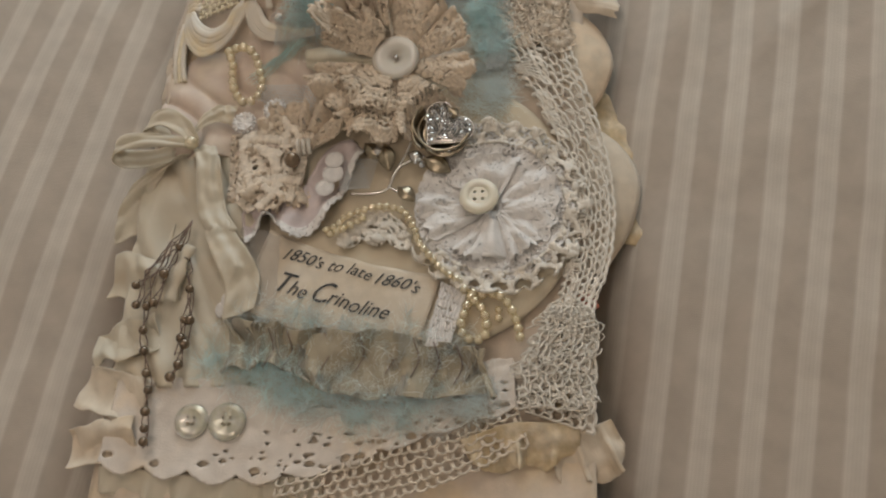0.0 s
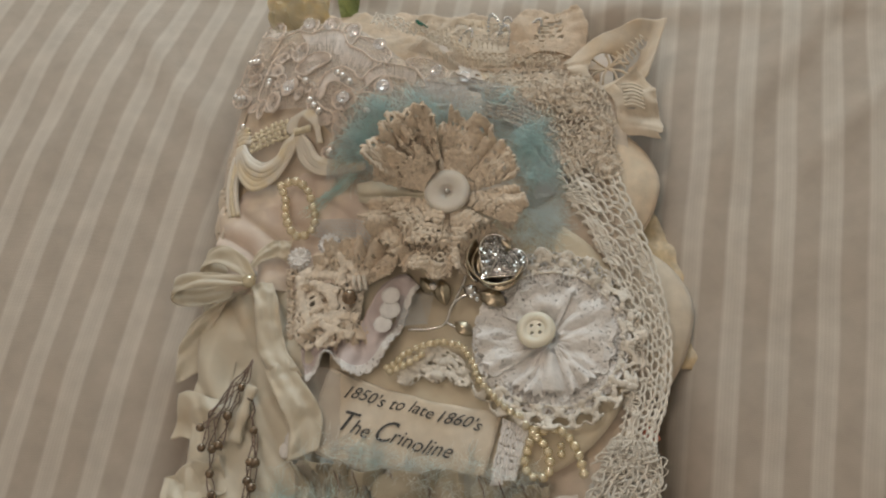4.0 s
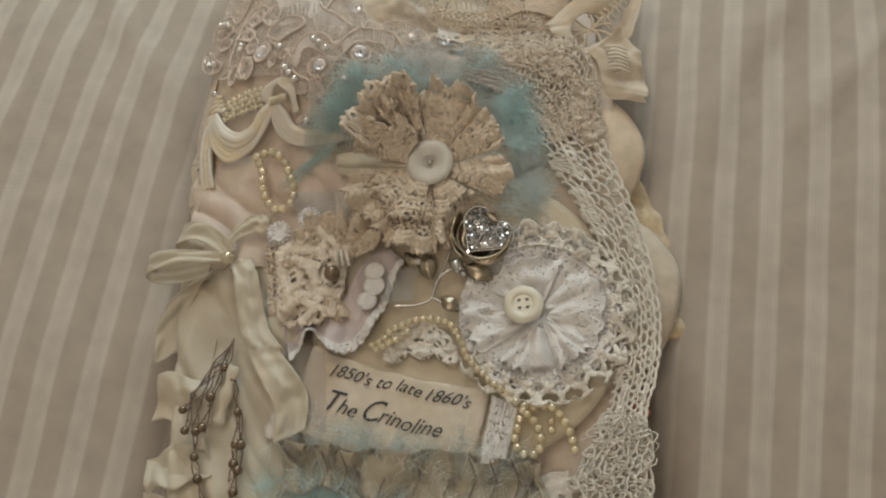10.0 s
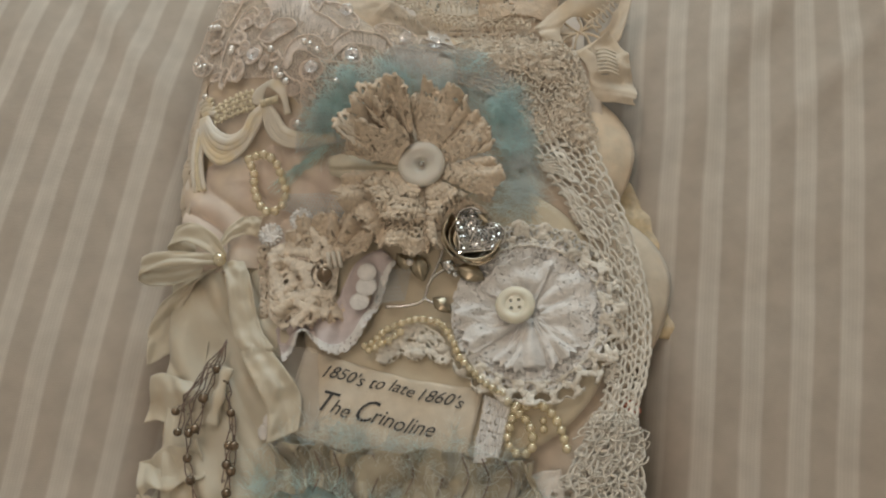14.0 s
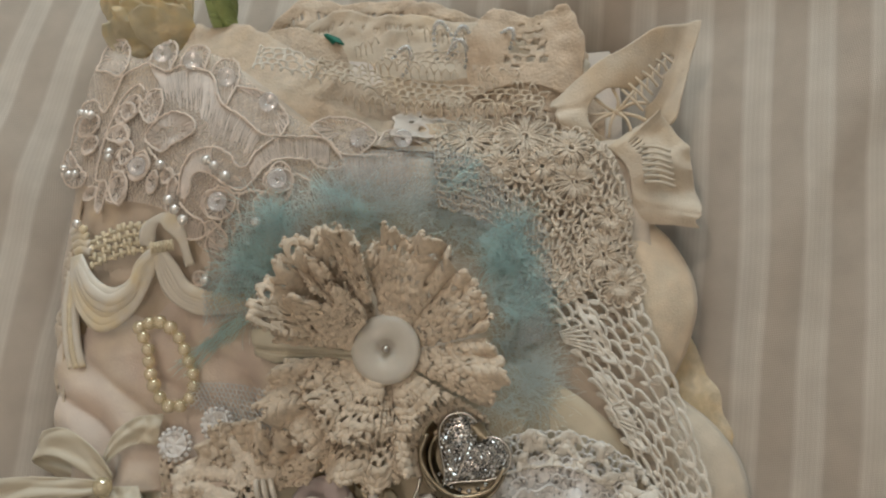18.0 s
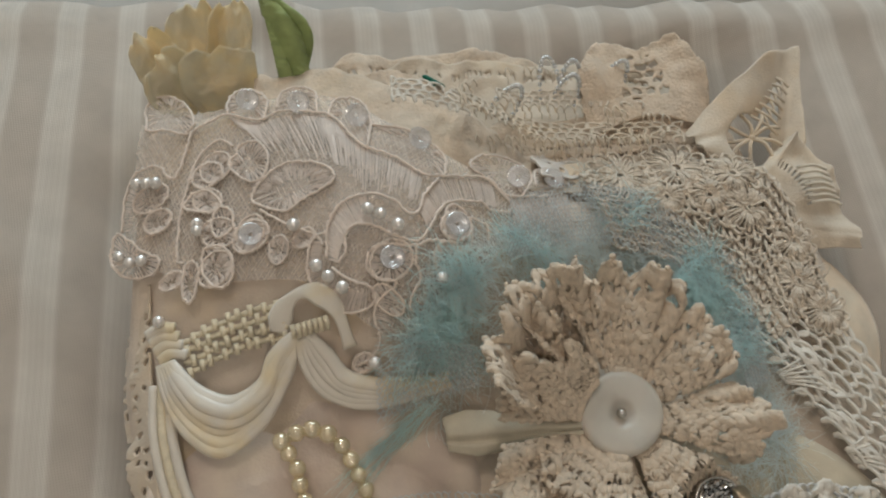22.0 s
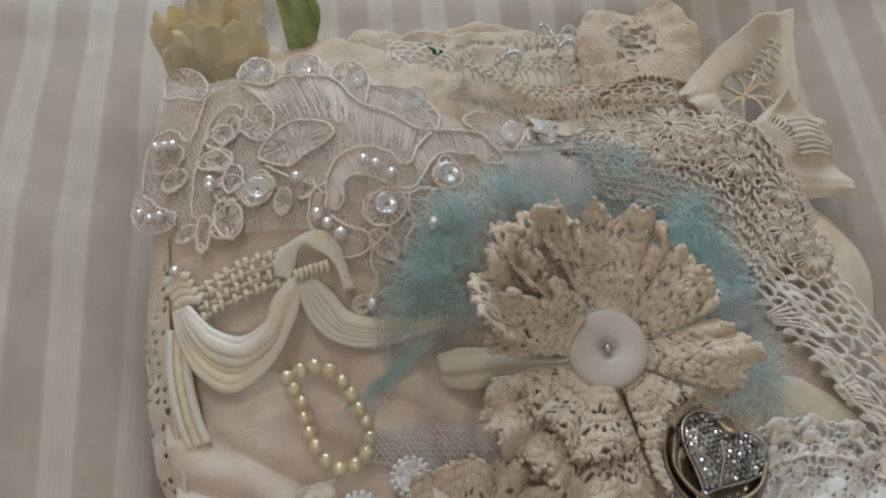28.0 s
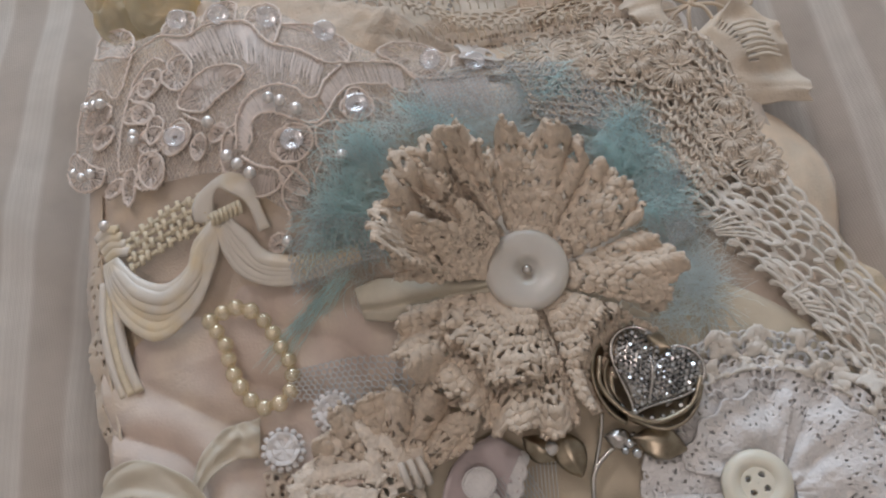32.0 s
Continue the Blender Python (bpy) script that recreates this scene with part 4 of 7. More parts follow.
# crochet rosettes in the upper fore-edge corner
cluster = thing("crochet_rosettes", (0.03, 0.285, -0.004), "tan crochet trim with looped rosettes in the cover's corner", "lace")
rr = random.Random(15)
ROSETTES = [((0.0070, 0.3060), 0.0088), ((0.0245, 0.3055), 0.0090), ((0.0385, 0.2990), 0.0072), ((0.0385, 0.2880), 0.0078), ((0.0445, 0.2640), 0.0072), ((0.0480, 0.2755), 0.0062), ((0.0160, 0.2960), 0.0062), ((0.0490, 0.2545), 0.0066), ((0.0290, 0.2940), 0.0058)]
for kk, (c, r) in enumerate(ROSETTES):
    b = Build()
    hr = random.Random(300 + kk)
    spot = lambda q, a, h: (c[0] + q * math.cos(a), c[1] + q * math.sin(a), top(c[0] + q * math.cos(a), c[1] + q * math.sin(a)) + 0.0046 + h)
    n = 24 + kk % 4
    for ring, fat in ((0.17, 0.00045), (0.46, 0.00040)):
        b.tube([spot(r * ring * (1 + 0.06 * hr.random()), 2 * math.pi * k / 18, 0.0010) for k in range(18)], fat, 5, closed=True)
    for k in range(n):
        a, w = 2 * math.pi * k / n + hr.gauss(0, 0.05), hr.uniform(-0.2, 0.2)
        for s in (-0.06, 0.06):
            b.tube(curve([spot(r * 0.17, a, 0.0008), spot(r * 0.55, a + w * 0.5 + s, 0.0018 + 0.0005 * hr.random()), spot(r * 0.93, a + w + 1.6 * s, 0.0006)], 3), 0.00029 * hr.uniform(0.8, 1.2), 5, caps=False)
    for k in range(n // 2):
        a0, a1 = 4 * math.pi * k / n, 4 * math.pi * (k + 1) / n
        b.tube(curve([spot(r * 0.90, a0, 0.0004), spot(r * 1.10, a0 * 0.7 + a1 * 0.3, 0.0010), spot(r * 1.12, a0 * 0.3 + a1 * 0.7, 0.0010), spot(r * 0.90, a1, 0.0004)], 3), 0.00046 * hr.uniform(0.8, 1.2), 6)
    part("rosette", b, TAN, cluster)
G = band([(0.000, 0.298), (0.016, 0.293), (0.034, 0.287), (0.043, 0.276), (0.046, 0.256)], [(0.000, 0.285), (0.010, 0.278), (0.020, 0.270), (0.026, 0.262), (0.029, 0.254)])
CL = band([(-0.004, 0.310), (0.012, 0.311), (0.030, 0.309), (0.048, 0.301), (0.054, 0.284), (0.054, 0.262)], [(-0.004, 0.284), (0.010, 0.278), (0.020, 0.270), (0.026, 0.262), (0.029, 0.256), (0.031, 0.250)])
b = Build()
mesh_lace(b, CL, 0.085, 0.028, 0.0006, 0.0022, 0.0034, 0.0030, 0.0011, 0.0009, 17, wave=0.0008, jit=0.2, drop=0.1, knob=1.0)
part("crochet_ground", b, TAN, cluster)
b = Build()
arch_net(b, CL, 0.088, 0.028, 0.0033, 0.0026, 0.0042, 0.00042, 117, 0.0012, 0.14, 0.05, 2)
tagged(part("arch_fringe", b, TAN, cluster), kind="stuff")
b = Build()
for k in range(170):
    x, y = CL(rr.random(), rr.random())
    a, q = rr.uniform(0, 6.3), rr.uniform(0.0007, 0.0017)
    z = top(x, y) + rr.uniform(0.0040, 0.0066)
    b.tube(curve([(x + q * math.cos(a + t) * (1 + 0.4 * t), y + q * math.sin(a + t), z + 0.0006 * math.sin(2 * t + a)) for t in (0, 1.2, 2.4, 3.2)], 2), 0.00021 * rr.uniform(0.8, 1.3), 4, caps=False)
for k in range(150):
    u = (k + rr.random()) / 150
    p, q = G(u, 0.45), G(min(max(u + rr.uniform(-0.03, 0.03), 0), 1), 1.0)
    w = [((1 - t) * p[0] + t * q[0] + rr.uniform(-1, 1) * 0.0004, (1 - t) * p[1] + t * q[1] + rr.uniform(-1, 1) * 0.0004) for t in np.linspace(0, 1, 5)]
    b.tube(curve([(*s, top(*s) + 0.0040 + rr.uniform(0, 0.0012)) for s in w], 2), 0.0002 * rr.uniform(0.8, 1.3), 4, caps=False)
part("drawn_threads", b, TAN, cluster)

# narrow crocheted strips lying on the page tops
for inner, outer, su, sv, up, mat, sd in (([(-0.038, 0.326), (-0.010, 0.321), (0.030, 0.313)], [(-0.036, 0.334), (-0.008, 0.330), (0.034, 0.321)], 0.070, 0.009, 0.0095, CREAM, 131),
                                          ([(-0.020, 0.337), (0.002, 0.335), (0.024, 0.328)], [(-0.018, 0.343), (0.004, 0.341), (0.028, 0.334)], 0.046, 0.007, 0.0130, TAN, 132),
                                          ([(-0.056, 0.330), (-0.046, 0.328), (-0.036, 0.324)], [(-0.054, 0.338), (-0.044, 0.336), (-0.034, 0.331)], 0.022, 0.009, 0.0080, OFFWHITE, 133)):
    b = Build()
    arch_net(b, band(inner, outer), su, sv, 0.0030, 0.0023, up, 0.00030, sd, 0.0005, 0.16, 0.08, 2)
    solo("crochet_strip", b, mat, "narrow crocheted strip across the journal's page tops", "lace", "crocheted strips on the page tops")

# small white eyelet scrap
b = Build()
EYES = ((-0.0120, 0.3165, 0.0009), (-0.0040, 0.3160, 0.0017), (-0.0090, 0.3195, 0.0007), (0.0010, 0.3130, 0.0011), (-0.0085, 0.3125, 0.0012))


def eye_keep(i, j):
    x, y = -0.017 + 0.020 * (i + 0.5) / 52, 0.309 + 0.013 * (j + 0.5) / 36
    return all(math.hypot(x - a, y - c) > r for a, c, r in EYES) and not (j > 32 and i % 7 < 3)


b.sheet(lambda u, v: (-0.017 + 0.020 * u + 0.002 * wob(v * 3, 0.2, 1, 2), 0.309 + 0.012 * v - 0.003 * (2 * u - 1) ** 2 * v + 0.002 * wob(u * 4, 0.8, 1, 5), top(-0.018 + 0.022 * u, 0.309 + 0.014 * v) + 0.0035 + 0.0015 * math.sin(5 * u + 2 * v) + 0.0015 * wob(u * 3, v * 3, 1, 1)), 52, 36, eye_keep, 0.0006, ease=3)
solo("eyelet_scrap", b, EYELET, "small white broderie scrap with round eyelets", "lace")

# ---- mohair ----


def fluff(b, line, n, length, spread, lift, rng, r=0.00005, out=None, tuft=9, low=0.0003):
    """Loose fibres in tufts that start along a line and wander outwards."""
    c = curve([(*q[:2], 0) for q in line], 12)
    for m in range(n):
        if m % tuft == 0:
            root = c[rng.randrange(len(c))] + V(rng.gauss(0, spread), rng.gauss(0, spread), 0)
            lean = rng.uniform(0, 2 * math.pi)
            if out is not None and rng.random() < 0.75:
                lean = math.atan2(root[1] - out[1], root[0] - out[0]) + rng.gauss(0, 0.6)
            sweep, base = rng.gauss(0, 0.22), rng.uniform(low, lift)
        p = root + V(rng.gauss(0, 0.0011), rng.gauss(0, 0.0011), 0)
        a, L = lean + rng.gauss(0, 0.35), length * rng.uniform(0.4, 1.3)
        pts, z, bend = [], base * rng.uniform(0.4, 1.2) + 0.0003, sweep + rng.gauss(0, 0.12)
        for k in range(6):
            pts.append((p[0], p[1], max(top(p[0], p[1]), -0.02) + z))
            a += bend + rng.gauss(0, 0.14)
            z = max(z + rng.gauss(0, lift * 0.10), low)
            p = p + V(math.cos(a), math.sin(a), 0) * L / 5
        b.tube(pts, r * rng.uniform(0.6, 1.5), 3, caps=False)


HALO = [(-0.060, 0.256), (-0.058, 0.266), (-0.050, 0.274), (-0.036, 0.280), (-0.020, 0.282), (-0.004, 0.281), (0.007, 0.275), (0.014, 0.266), (0.017, 0.254), (0.016, 0.241), (0.014, 0.230), (0.008, 0.221)]
mohair = thing("mohair_halo", (-0.025, 0.25, 0.005), "fluffy turquoise and grey mohair under the crochet flower", "mohair trim", kind="stuff")
rr = random.Random(21)
b = Build()
fluff(b, HALO, 1900, 0.0125, 0.0040, 0.0052, rr, out=(-0.022, 0.24))
part("mohair", b, GREYMOHAIR, mohair)
b = Build()
fluff(b, HALO, 2300, 0.0125, 0.0040, 0.0062, rr, r=0.00006, out=(-0.022, 0.24))
fluff(b, [(0.000, 0.292), (0.004, 0.297), (-0.002, 0.303)], 420, 0.0110, 0.0026, 0.0060, rr, out=(-0.022, 0.24))
fluff(b, [(0.014, 0.226), (0.018, 0.232), (0.016, 0.220)], 500, 0.0120, 0.0030, 0.0050, rr, out=(-0.022, 0.24))
part("mohair", b, MIST, mohair)
b = Build()
for c, n, w in (((-0.0585, 0.267), 480, 0.0030), ((-0.063, 0.264), 130, 0.0026), ((-0.050, 0.279), 220, 0.0034), ((0.0165, 0.2655), 750, 0.0030), ((0.013, 0.274), 200, 0.0032), ((0.002, 0.291), 240, 0.0034), ((0.019, 0.252), 300, 0.0030), ((-0.030, 0.286), 160, 0.004)):
    fluff(b, [(c[0] - 0.003, c[1] - 0.002), (c[0], c[1]), (c[0] + 0.003, c[1] + 0.002)], n, 0.0105, w, 0.0095, rr, r=0.00006, out=(-0.022, 0.24), tuft=14)
part("mohair", b, TEAL, mohair, "bright turquoise tufts")
b = Build()
for k in range(120):
    u = rr.random()
    a = V(-0.0635, 0.2555) + V(-0.0200, -0.0100) * u + V(rr.gauss(0, 0.0009), rr.gauss(0, 0.0012))
    e = a + V(-0.0105, -0.0058) * rr.uniform(0.5, 1.1) + V(rr.gauss(0, 0.0014), rr.gauss(0, 0.0014))
    b.tube(curve(on([a, (a + e) / 2 + V(rr.gauss(0, 0.0008), rr.gauss(0, 0.0008)), e], 0.0046 + 0.002 * rr.random()), 3), 0.00006, 3, caps=False)
part("mohair_wisp", b, TEAL, mohair, "turquoise wisp drawn out to a point")
tul = thing("grey_tulle", (-0.06, 0.24, 0.004), "scraps of grey tulle netting beside the crochet flower", "tulle")
for a, c, su, sv, pitch, up, r, keep in (
        ([(-0.0790, 0.2535), (-0.0660, 0.2545), (-0.0540, 0.2550)], [(-0.0770, 0.2650), (-0.0650, 0.2680), (-0.0540, 0.2640)], 0.025, 0.013, 0.0013, 0.0066, 0.00016, 0.95),
        ([(-0.0880, 0.2300), (-0.0700, 0.2230), (-0.0500, 0.2170)], [(-0.0860, 0.2370), (-0.0700, 0.2350), (-0.0520, 0.2290)], 0.038, 0.012, 0.0016, 0.0070, 0.00018, 0.97),
        ([(-0.0400, 0.2820), (-0.0180, 0.2860), (0.0040, 0.2800), (0.0180, 0.2640)], [(-0.0340, 0.2980), (-0.0110, 0.3040), (0.0100, 0.2970), (0.0290, 0.2720)], 0.070, 0.016, 0.0013, 0.0075, 0.00012, 0.9),
        ([(0.0180, 0.2640), (0.0170, 0.2500), (0.0160, 0.2380)], [(0.0290, 0.2700), (0.0275, 0.2520), (0.0240, 0.2400)], 0.028, 0.010, 0.0013, 0.0060, 0.00013, 0.95)):
    b = Build()
    hex_net(b, band(a, c), su, sv, pitch, up, r, 23, keep)
    part("netting", b, GREYNET, tul)

b = Build()
b.sheet(lambda u, v: (-0.0900 + 0.018 * u + 0.002 * wob(v * 3, 0.1, 1, 1), 0.1700 - 0.034 * v - 0.006 * u + 0.002 * wob(u * 3, 0.1, 1, 2), top(-0.090 + 0.018 * u, 0.170 - 0.034 * v) + 0.0058 + 0.0012 * wob(u * 3, v * 3, 1, 4)), 24, 30, thick=0)
part("netting", b, SMOKE, tul)

# ---- the large crochet flower ----
FC = (-0.0215, 0.2385)
flower = thing("crochet_flower", (*FC, 0.008), "large ecru crochet flower with frilled picot petals", "fabric flower")
FZ = top(*FC) + 0.003
BROOCH_AT = (-0.0020, 0.2074, 0.0100)


def petal_height(a0, a1, lift, frill, waves, cup=0.0, seed=0.0, dome=0.0):
    def h(r, a):
        t = (a - a0) / (a1 - a0)
        k = r / 0.042
        ph = waves * math.pi * (t + 0.05 * math.sin(7 * t + seed)) + seed
        z = FZ + lift * k + frill * (r / 0.036) ** 5 * 1.3 * math.sin(ph) + cup * k * abs(2 * t - 1) ** 2.2 - dome * k * abs(2 * t - 1) ** 3
        z += 0.0008 * k ** 3 * math.sin(2.3 * ph + 2 * seed) + 0.0012 * wob(r * math.cos(a), r * math.sin(a), 0.007, seed)
        x, y = FC[0] + r * math.cos(a), FC[1] + r * math.sin(a)
        d = math.hypot(x - BROOCH_AT[0], y - BROOCH_AT[1])
        if d < 0.017:
            z = min(z, BROOCH_AT[2] - 0.0065 + max(0, d - 0.011) * 1.5)
        return max(z, top(x, y) + 0.0022)
    return h


# angles, lift, frill, waves, cup, reach, rows of holes
PETALS = [(44, 100, 0.013, 0.0030, 7, 0.002, 0.034, (3, 6, 9)), (6, 50, 0.009, 0.0014, 5, 0.002, 0.0325, (2, 4, 6, 8)), (-36, 8, 0.007, 0.0012, 4, 0.002, 0.0320, (2, 4, 6)),
          (-93, -34, 0.006, 0.0010, 4, 0.003, 0.0360, (3, 5, 7, 8)), (-152, -86, 0.002, 0.0016, 5, 0.002, 0.037, (3, 4, 7, 8, 9)), (-186, -128, 0.007, 0.0018, 6, 0.002, 0.0365, (4, 6, 8)), (-176, -98, 0.012, 0.0016, 6, 0.001, 0.026, (3, 5, 7))]
for k, (a0, a1, lift, frill, waves, cup, r1, rows) in enumerate(PETALS):
    a0, a1 = a0 + 2.2, a1 - 2.2
    h = petal_height(D(a0), D(a1), lift + 0.004, frill * 1.3, waves, cup, k, 0.008)
    b = Build()
    crochet_petal(b, FC, D(a0), D(a1), 0.006, r1 + 0.001, h, 30 + k, rows, flute=0.0012 if k == 0 else 0.0003, lobes=0.085, drop=0.06)
    part("petal", b, ECRU, flower)
# the petal that folds up on itself: a raised back and a lip turned over its lower side
b = Build()
cup = petal_height(D(98), D(164), 0.004, 0.0016, 5, 0.010, 0.3)
crochet_petal(b, FC, D(98), D(166), 0.008, 0.0385, lambda r, a: cup(r, a) + 0.017 * min(max((r - 0.020) / 0.016, 0), 1) ** 1.4, 41, (4, 6, 8, 10), lobes=0.14)
part("petal", b, ECRU, flower, "ecru petal cupped upwards")
b = Build()
lip = petal_height(D(104), D(170), 0.012, 0.0022, 4, 0.0, 1.3)
crochet_petal(b, FC, D(112), D(170), 0.0115, 0.0365, lambda r, a: lip(r, a) + 0.015 * (r / 0.036) * math.sin(math.pi * min(max((D(168) - a) / D(50), 0), 1) * 0.5), 44, (5, 8), lobes=0.16, flute=0.0004,
              cut=lambda u: 0.48 + 0.50 * min(1.0, 1.2 * u) ** 1.5 + 0.09 * math.sin(13 * u))
part("petal", b, ECRU, flower, "ecru petal lip folded over")
for a0, a1, lift, r0, r1, sd in ((97, 112, 0.024, 0.016, 0.034, 42), (120, 134, 0.022, 0.020, 0.034, 43)):
    b = Build()
    crochet_petal(b, FC, D(a0), D(a1), r0, r1, petal_height(D(a0), D(a1), lift, 0.0040, 3, 0.006, sd), sd, (2,), lobes=0.15)
    part("petal", b, ECRU, flower, "ecru petal fold standing up")

# khaki leaf between two petals
b = Build()


def khaki(u, v):
    x, y = -0.064 + 0.032 * u, 0.2470 - 0.007 * u + (v - 0.5) * 0.013 * (1 - 0.7 * u) * min(1.0, 0.60 + 2.0 * u)
    return x, y, top(x, y) + 0.0045 + 0.002 * u + 0.0018 * math.sin(math.pi * v) * (1 - 0.5 * u) - 0.0016 * math.exp(-((v - 0.32) / 0.06) ** 2) + 0.001 * wob(x, y, 0.008, 2)


b.sheet(khaki, 30, 24, thick=0.0006)
solo("khaki_leaf", b, SAGE, "folded khaki silk leaf under the crochet flower", "fabric leaf")


def turned(c, prof, seg=40, m=None):
    """A turned solid from (radius, height) pairs."""
    b = Build()
    v, f = [], []
    for r, z in prof:
        for j in range(seg):
            a = 2 * math.pi * j / seg
            v.append((r * math.cos(a), r * math.sin(a), z))
    for i in range(len(prof) - 1):
        for j in range(seg):
            f.append((i * seg + j, i * seg + (j + 1) % seg, (i + 1) * seg + (j + 1) % seg, (i + 1) * seg + j))
    f.append(tuple(range(seg))[::-1])
    f.append(tuple(range((len(prof) - 1) * seg, len(prof) * seg)))
    v = np.array(v)
    if m is not None:
        v = v @ np.array(m.to_3x3()).T
    b.add(v + V(*c), f)
    return b


BZ = 0.0175
BTILT = Euler((radians(4), radians(-3), 0)).to_matrix().to_4x4()
big = thing("shank_button", (-0.0222, 0.2404, BZ - 0.003), "round milky white plastic button, dished, at the flower's heart", "button")
part("disc", turned((-0.0222, 0.2404, BZ - 0.003), [(0.0085, 0), (0.0099, 0.0005), (0.0104, 0.0016), (0.0103, 0.0026), (0.0097, 0.0033), (0.0086, 0.0036), (0.0065, 0.0034), (0.0040, 0.0030), (0.0028, 0.0024), (0.0022, 0.0012), (0.0002, 0.0010)], 48, BTILT), BUTTON, big)
b = Build()
b.ball((-0.0222, 0.2404, BZ - 0.0010), 0.0013, 12, 8)
part("pearl_pin", b, SILVER, big, "small grey pearl pin head")

# ---- white lace flower ----
WC = (0.0185, 0.1730)
white = thing("white_lace_flower", (*WC, 0.0), "gathered white lace flower with a scalloped openwork edge", "fabric flower")


def wz(r, a, k=1.0):
    x, y = WC[0] + r * math.cos(a), WC[1] + r * math.sin(a)
    return top(x, y) + 0.0035 + 0.06 * r * k + (r / 0.035) ** 1.5 * (0.0010 * math.sin(7 * a + 1) + 0.0007 * math.sin(12 * a + 2)) + 0.0016 * wob(x, y, 0.008, 4) * r / 0.03


b = Build()
b.sheet(lambda u, v: (WC[0] + 0.0300 * v * math.cos(2 * math.pi * u), WC[1] + 0.0295 * v * math.sin(2 * math.pi * u), wz(0.030 * v, 2 * math.pi * u) - 0.0012), 90, 14, thick=0.0004, closed=True)
part("lining", b, WHITE, white)
WL = lattice(460, 84, 0.20, 0.031, 0.0021, 0.0019, 0.00048, 0.00046, 50, 0.18, 0.12, rows=(9, 10, 12, 13, 14, 15))
b = Build()
b.sheet(lambda u, v: (WC[0] + (0.002 + 0.0315 * v) * math.cos(2 * math.pi * u), WC[1] + (0.002 + 0.0305 * v) * math.sin(2 * math.pi * u),
                      wz(0.002 + 0.031 * v, 2 * math.pi * u)), 460, 84, lambda i, j: WL(i, j) and not (j > 80 and i % 14 < 5), 0.0006, closed=True, ease=1)
part("gathered_lace", b, WHITE, white)
for a0, a1, r1, sd in ((60, 150, 0.024, 1), (-40, 48, 0.027, 2), (165, 215, 0.030, 3), (228, 262, 0.026, 4), (285, 325, 0.025, 5)):
    b = Build()
    n_u = int((a1 - a0) * 1.3)
    b.sheet(lambda u, v: (WC[0] + (0.004 + (r1 - 0.004) * v * (1 + 0.04 * math.sin(30 * u))) * math.cos(D(a0 + (a1 - a0) * u)), WC[1] + (0.004 + (r1 - 0.004) * v * (1 + 0.04 * math.sin(30 * u))) * math.sin(D(a0 + (a1 - a0) * u)),
                          wz(0.004 + (r1 - 0.004) * v, D(a0 + (a1 - a0) * u)) + 0.0014 + 0.0026 * v * math.sin(math.pi * u) + 0.0009 * math.sin(13 * u + sd + 2 * v) * v + 0.0022 * wob(u * 5, v * 3, 1, sd)), n_u, 52,
            lattice(n_u, 52, D(a1 - a0) * r1, r1 - 0.004, 0.0023, 0.0020, 0.00045, 0.00040, 150 + sd, 0.25, 0.15, rows=(6, 7, 8, 9, 10)), 0.0005, ease=1)
    part("gathered_lace", b, WHITE, white)
b = Build()
rr = random.Random(51)
at = lambda r, a: V(WC[0] + r * math.cos(a), WC[1] + r * math.sin(a), wz(r, a))
ring_holes = lattice(340, 22, 0.160, 0.011, 0.0095, 0.0055, 0.0030, 0.0020, 53, 0.06, 0.0)


def scallop(u, v):
    a = D(-150) + D(262) * u
    s = abs(math.sin(math.pi * 16.8 * u + 0.2)) ** 0.7
    r = 0.0295 + (0.0078 + 0.0030 * s) * v + 0.0006 * math.sin(90 * u) * v
    p = at(r, a)
    return p[0], p[1], p[2] + 0.0006 + knobs(p[0], p[1], 2.0, 6)


b.sheet(scallop, 340, 22, ring_holes, 0.0011, ease=2)
part("scalloped_edge", b, OFFWHITE, white, "off-white crocheted scallops")
for r0, r1, a0, a1, sd, up in ((0.0250, 0.0330, -180, 180, 201, 0.0052), (0.0330, 0.0400, 40, 112, 204, 0.0040)):
    b = Build()
    around = lambda u, v: (WC[0] + (r0 + (r1 - r0) * v) * math.cos(D(a0 + (a1 - a0) * u)), WC[1] + (r0 + (r1 - r0) * v) * math.sin(D(a0 + (a1 - a0) * u)))
    arch_net(b, around, D(a1 - a0) * r1, r1 - r0, 0.0026, 0.0024, up, 0.00034, sd, 0.0006, 0.10, 0.04, 2)
    part("picot_edge", b, WHITE, white)
b = Build()


def knot(u, v):
    a = -1.65 + (u - 0.5) * 0.9
    r = 0.007 + 0.017 * v
    x, y = WC[0] + r * math.cos(a), WC[1] + r * math.sin(a)
    return x, y, wz(r, a) + 0.003 + 0.0018 * math.cos(9 * (u - 0.5)) - 0.0015 * v * v


b.sheet(knot, 24, 12, thick=0.0006)
part("ribbon_tail", b, WHITE, white, "smooth white ribbon fold")
b = Build()
for (x, y) in ((0.038, 0.158), (0.042, 0.166)):
    b.tube(on(curve([(x - 0.004, y - 0.002), (x, y + 0.001), (x + 0.004, y + 0.003)], 4), 0.003), 0.001, 5)
part("green_thread", b, LEAFY, white, "pale green thread showing through")



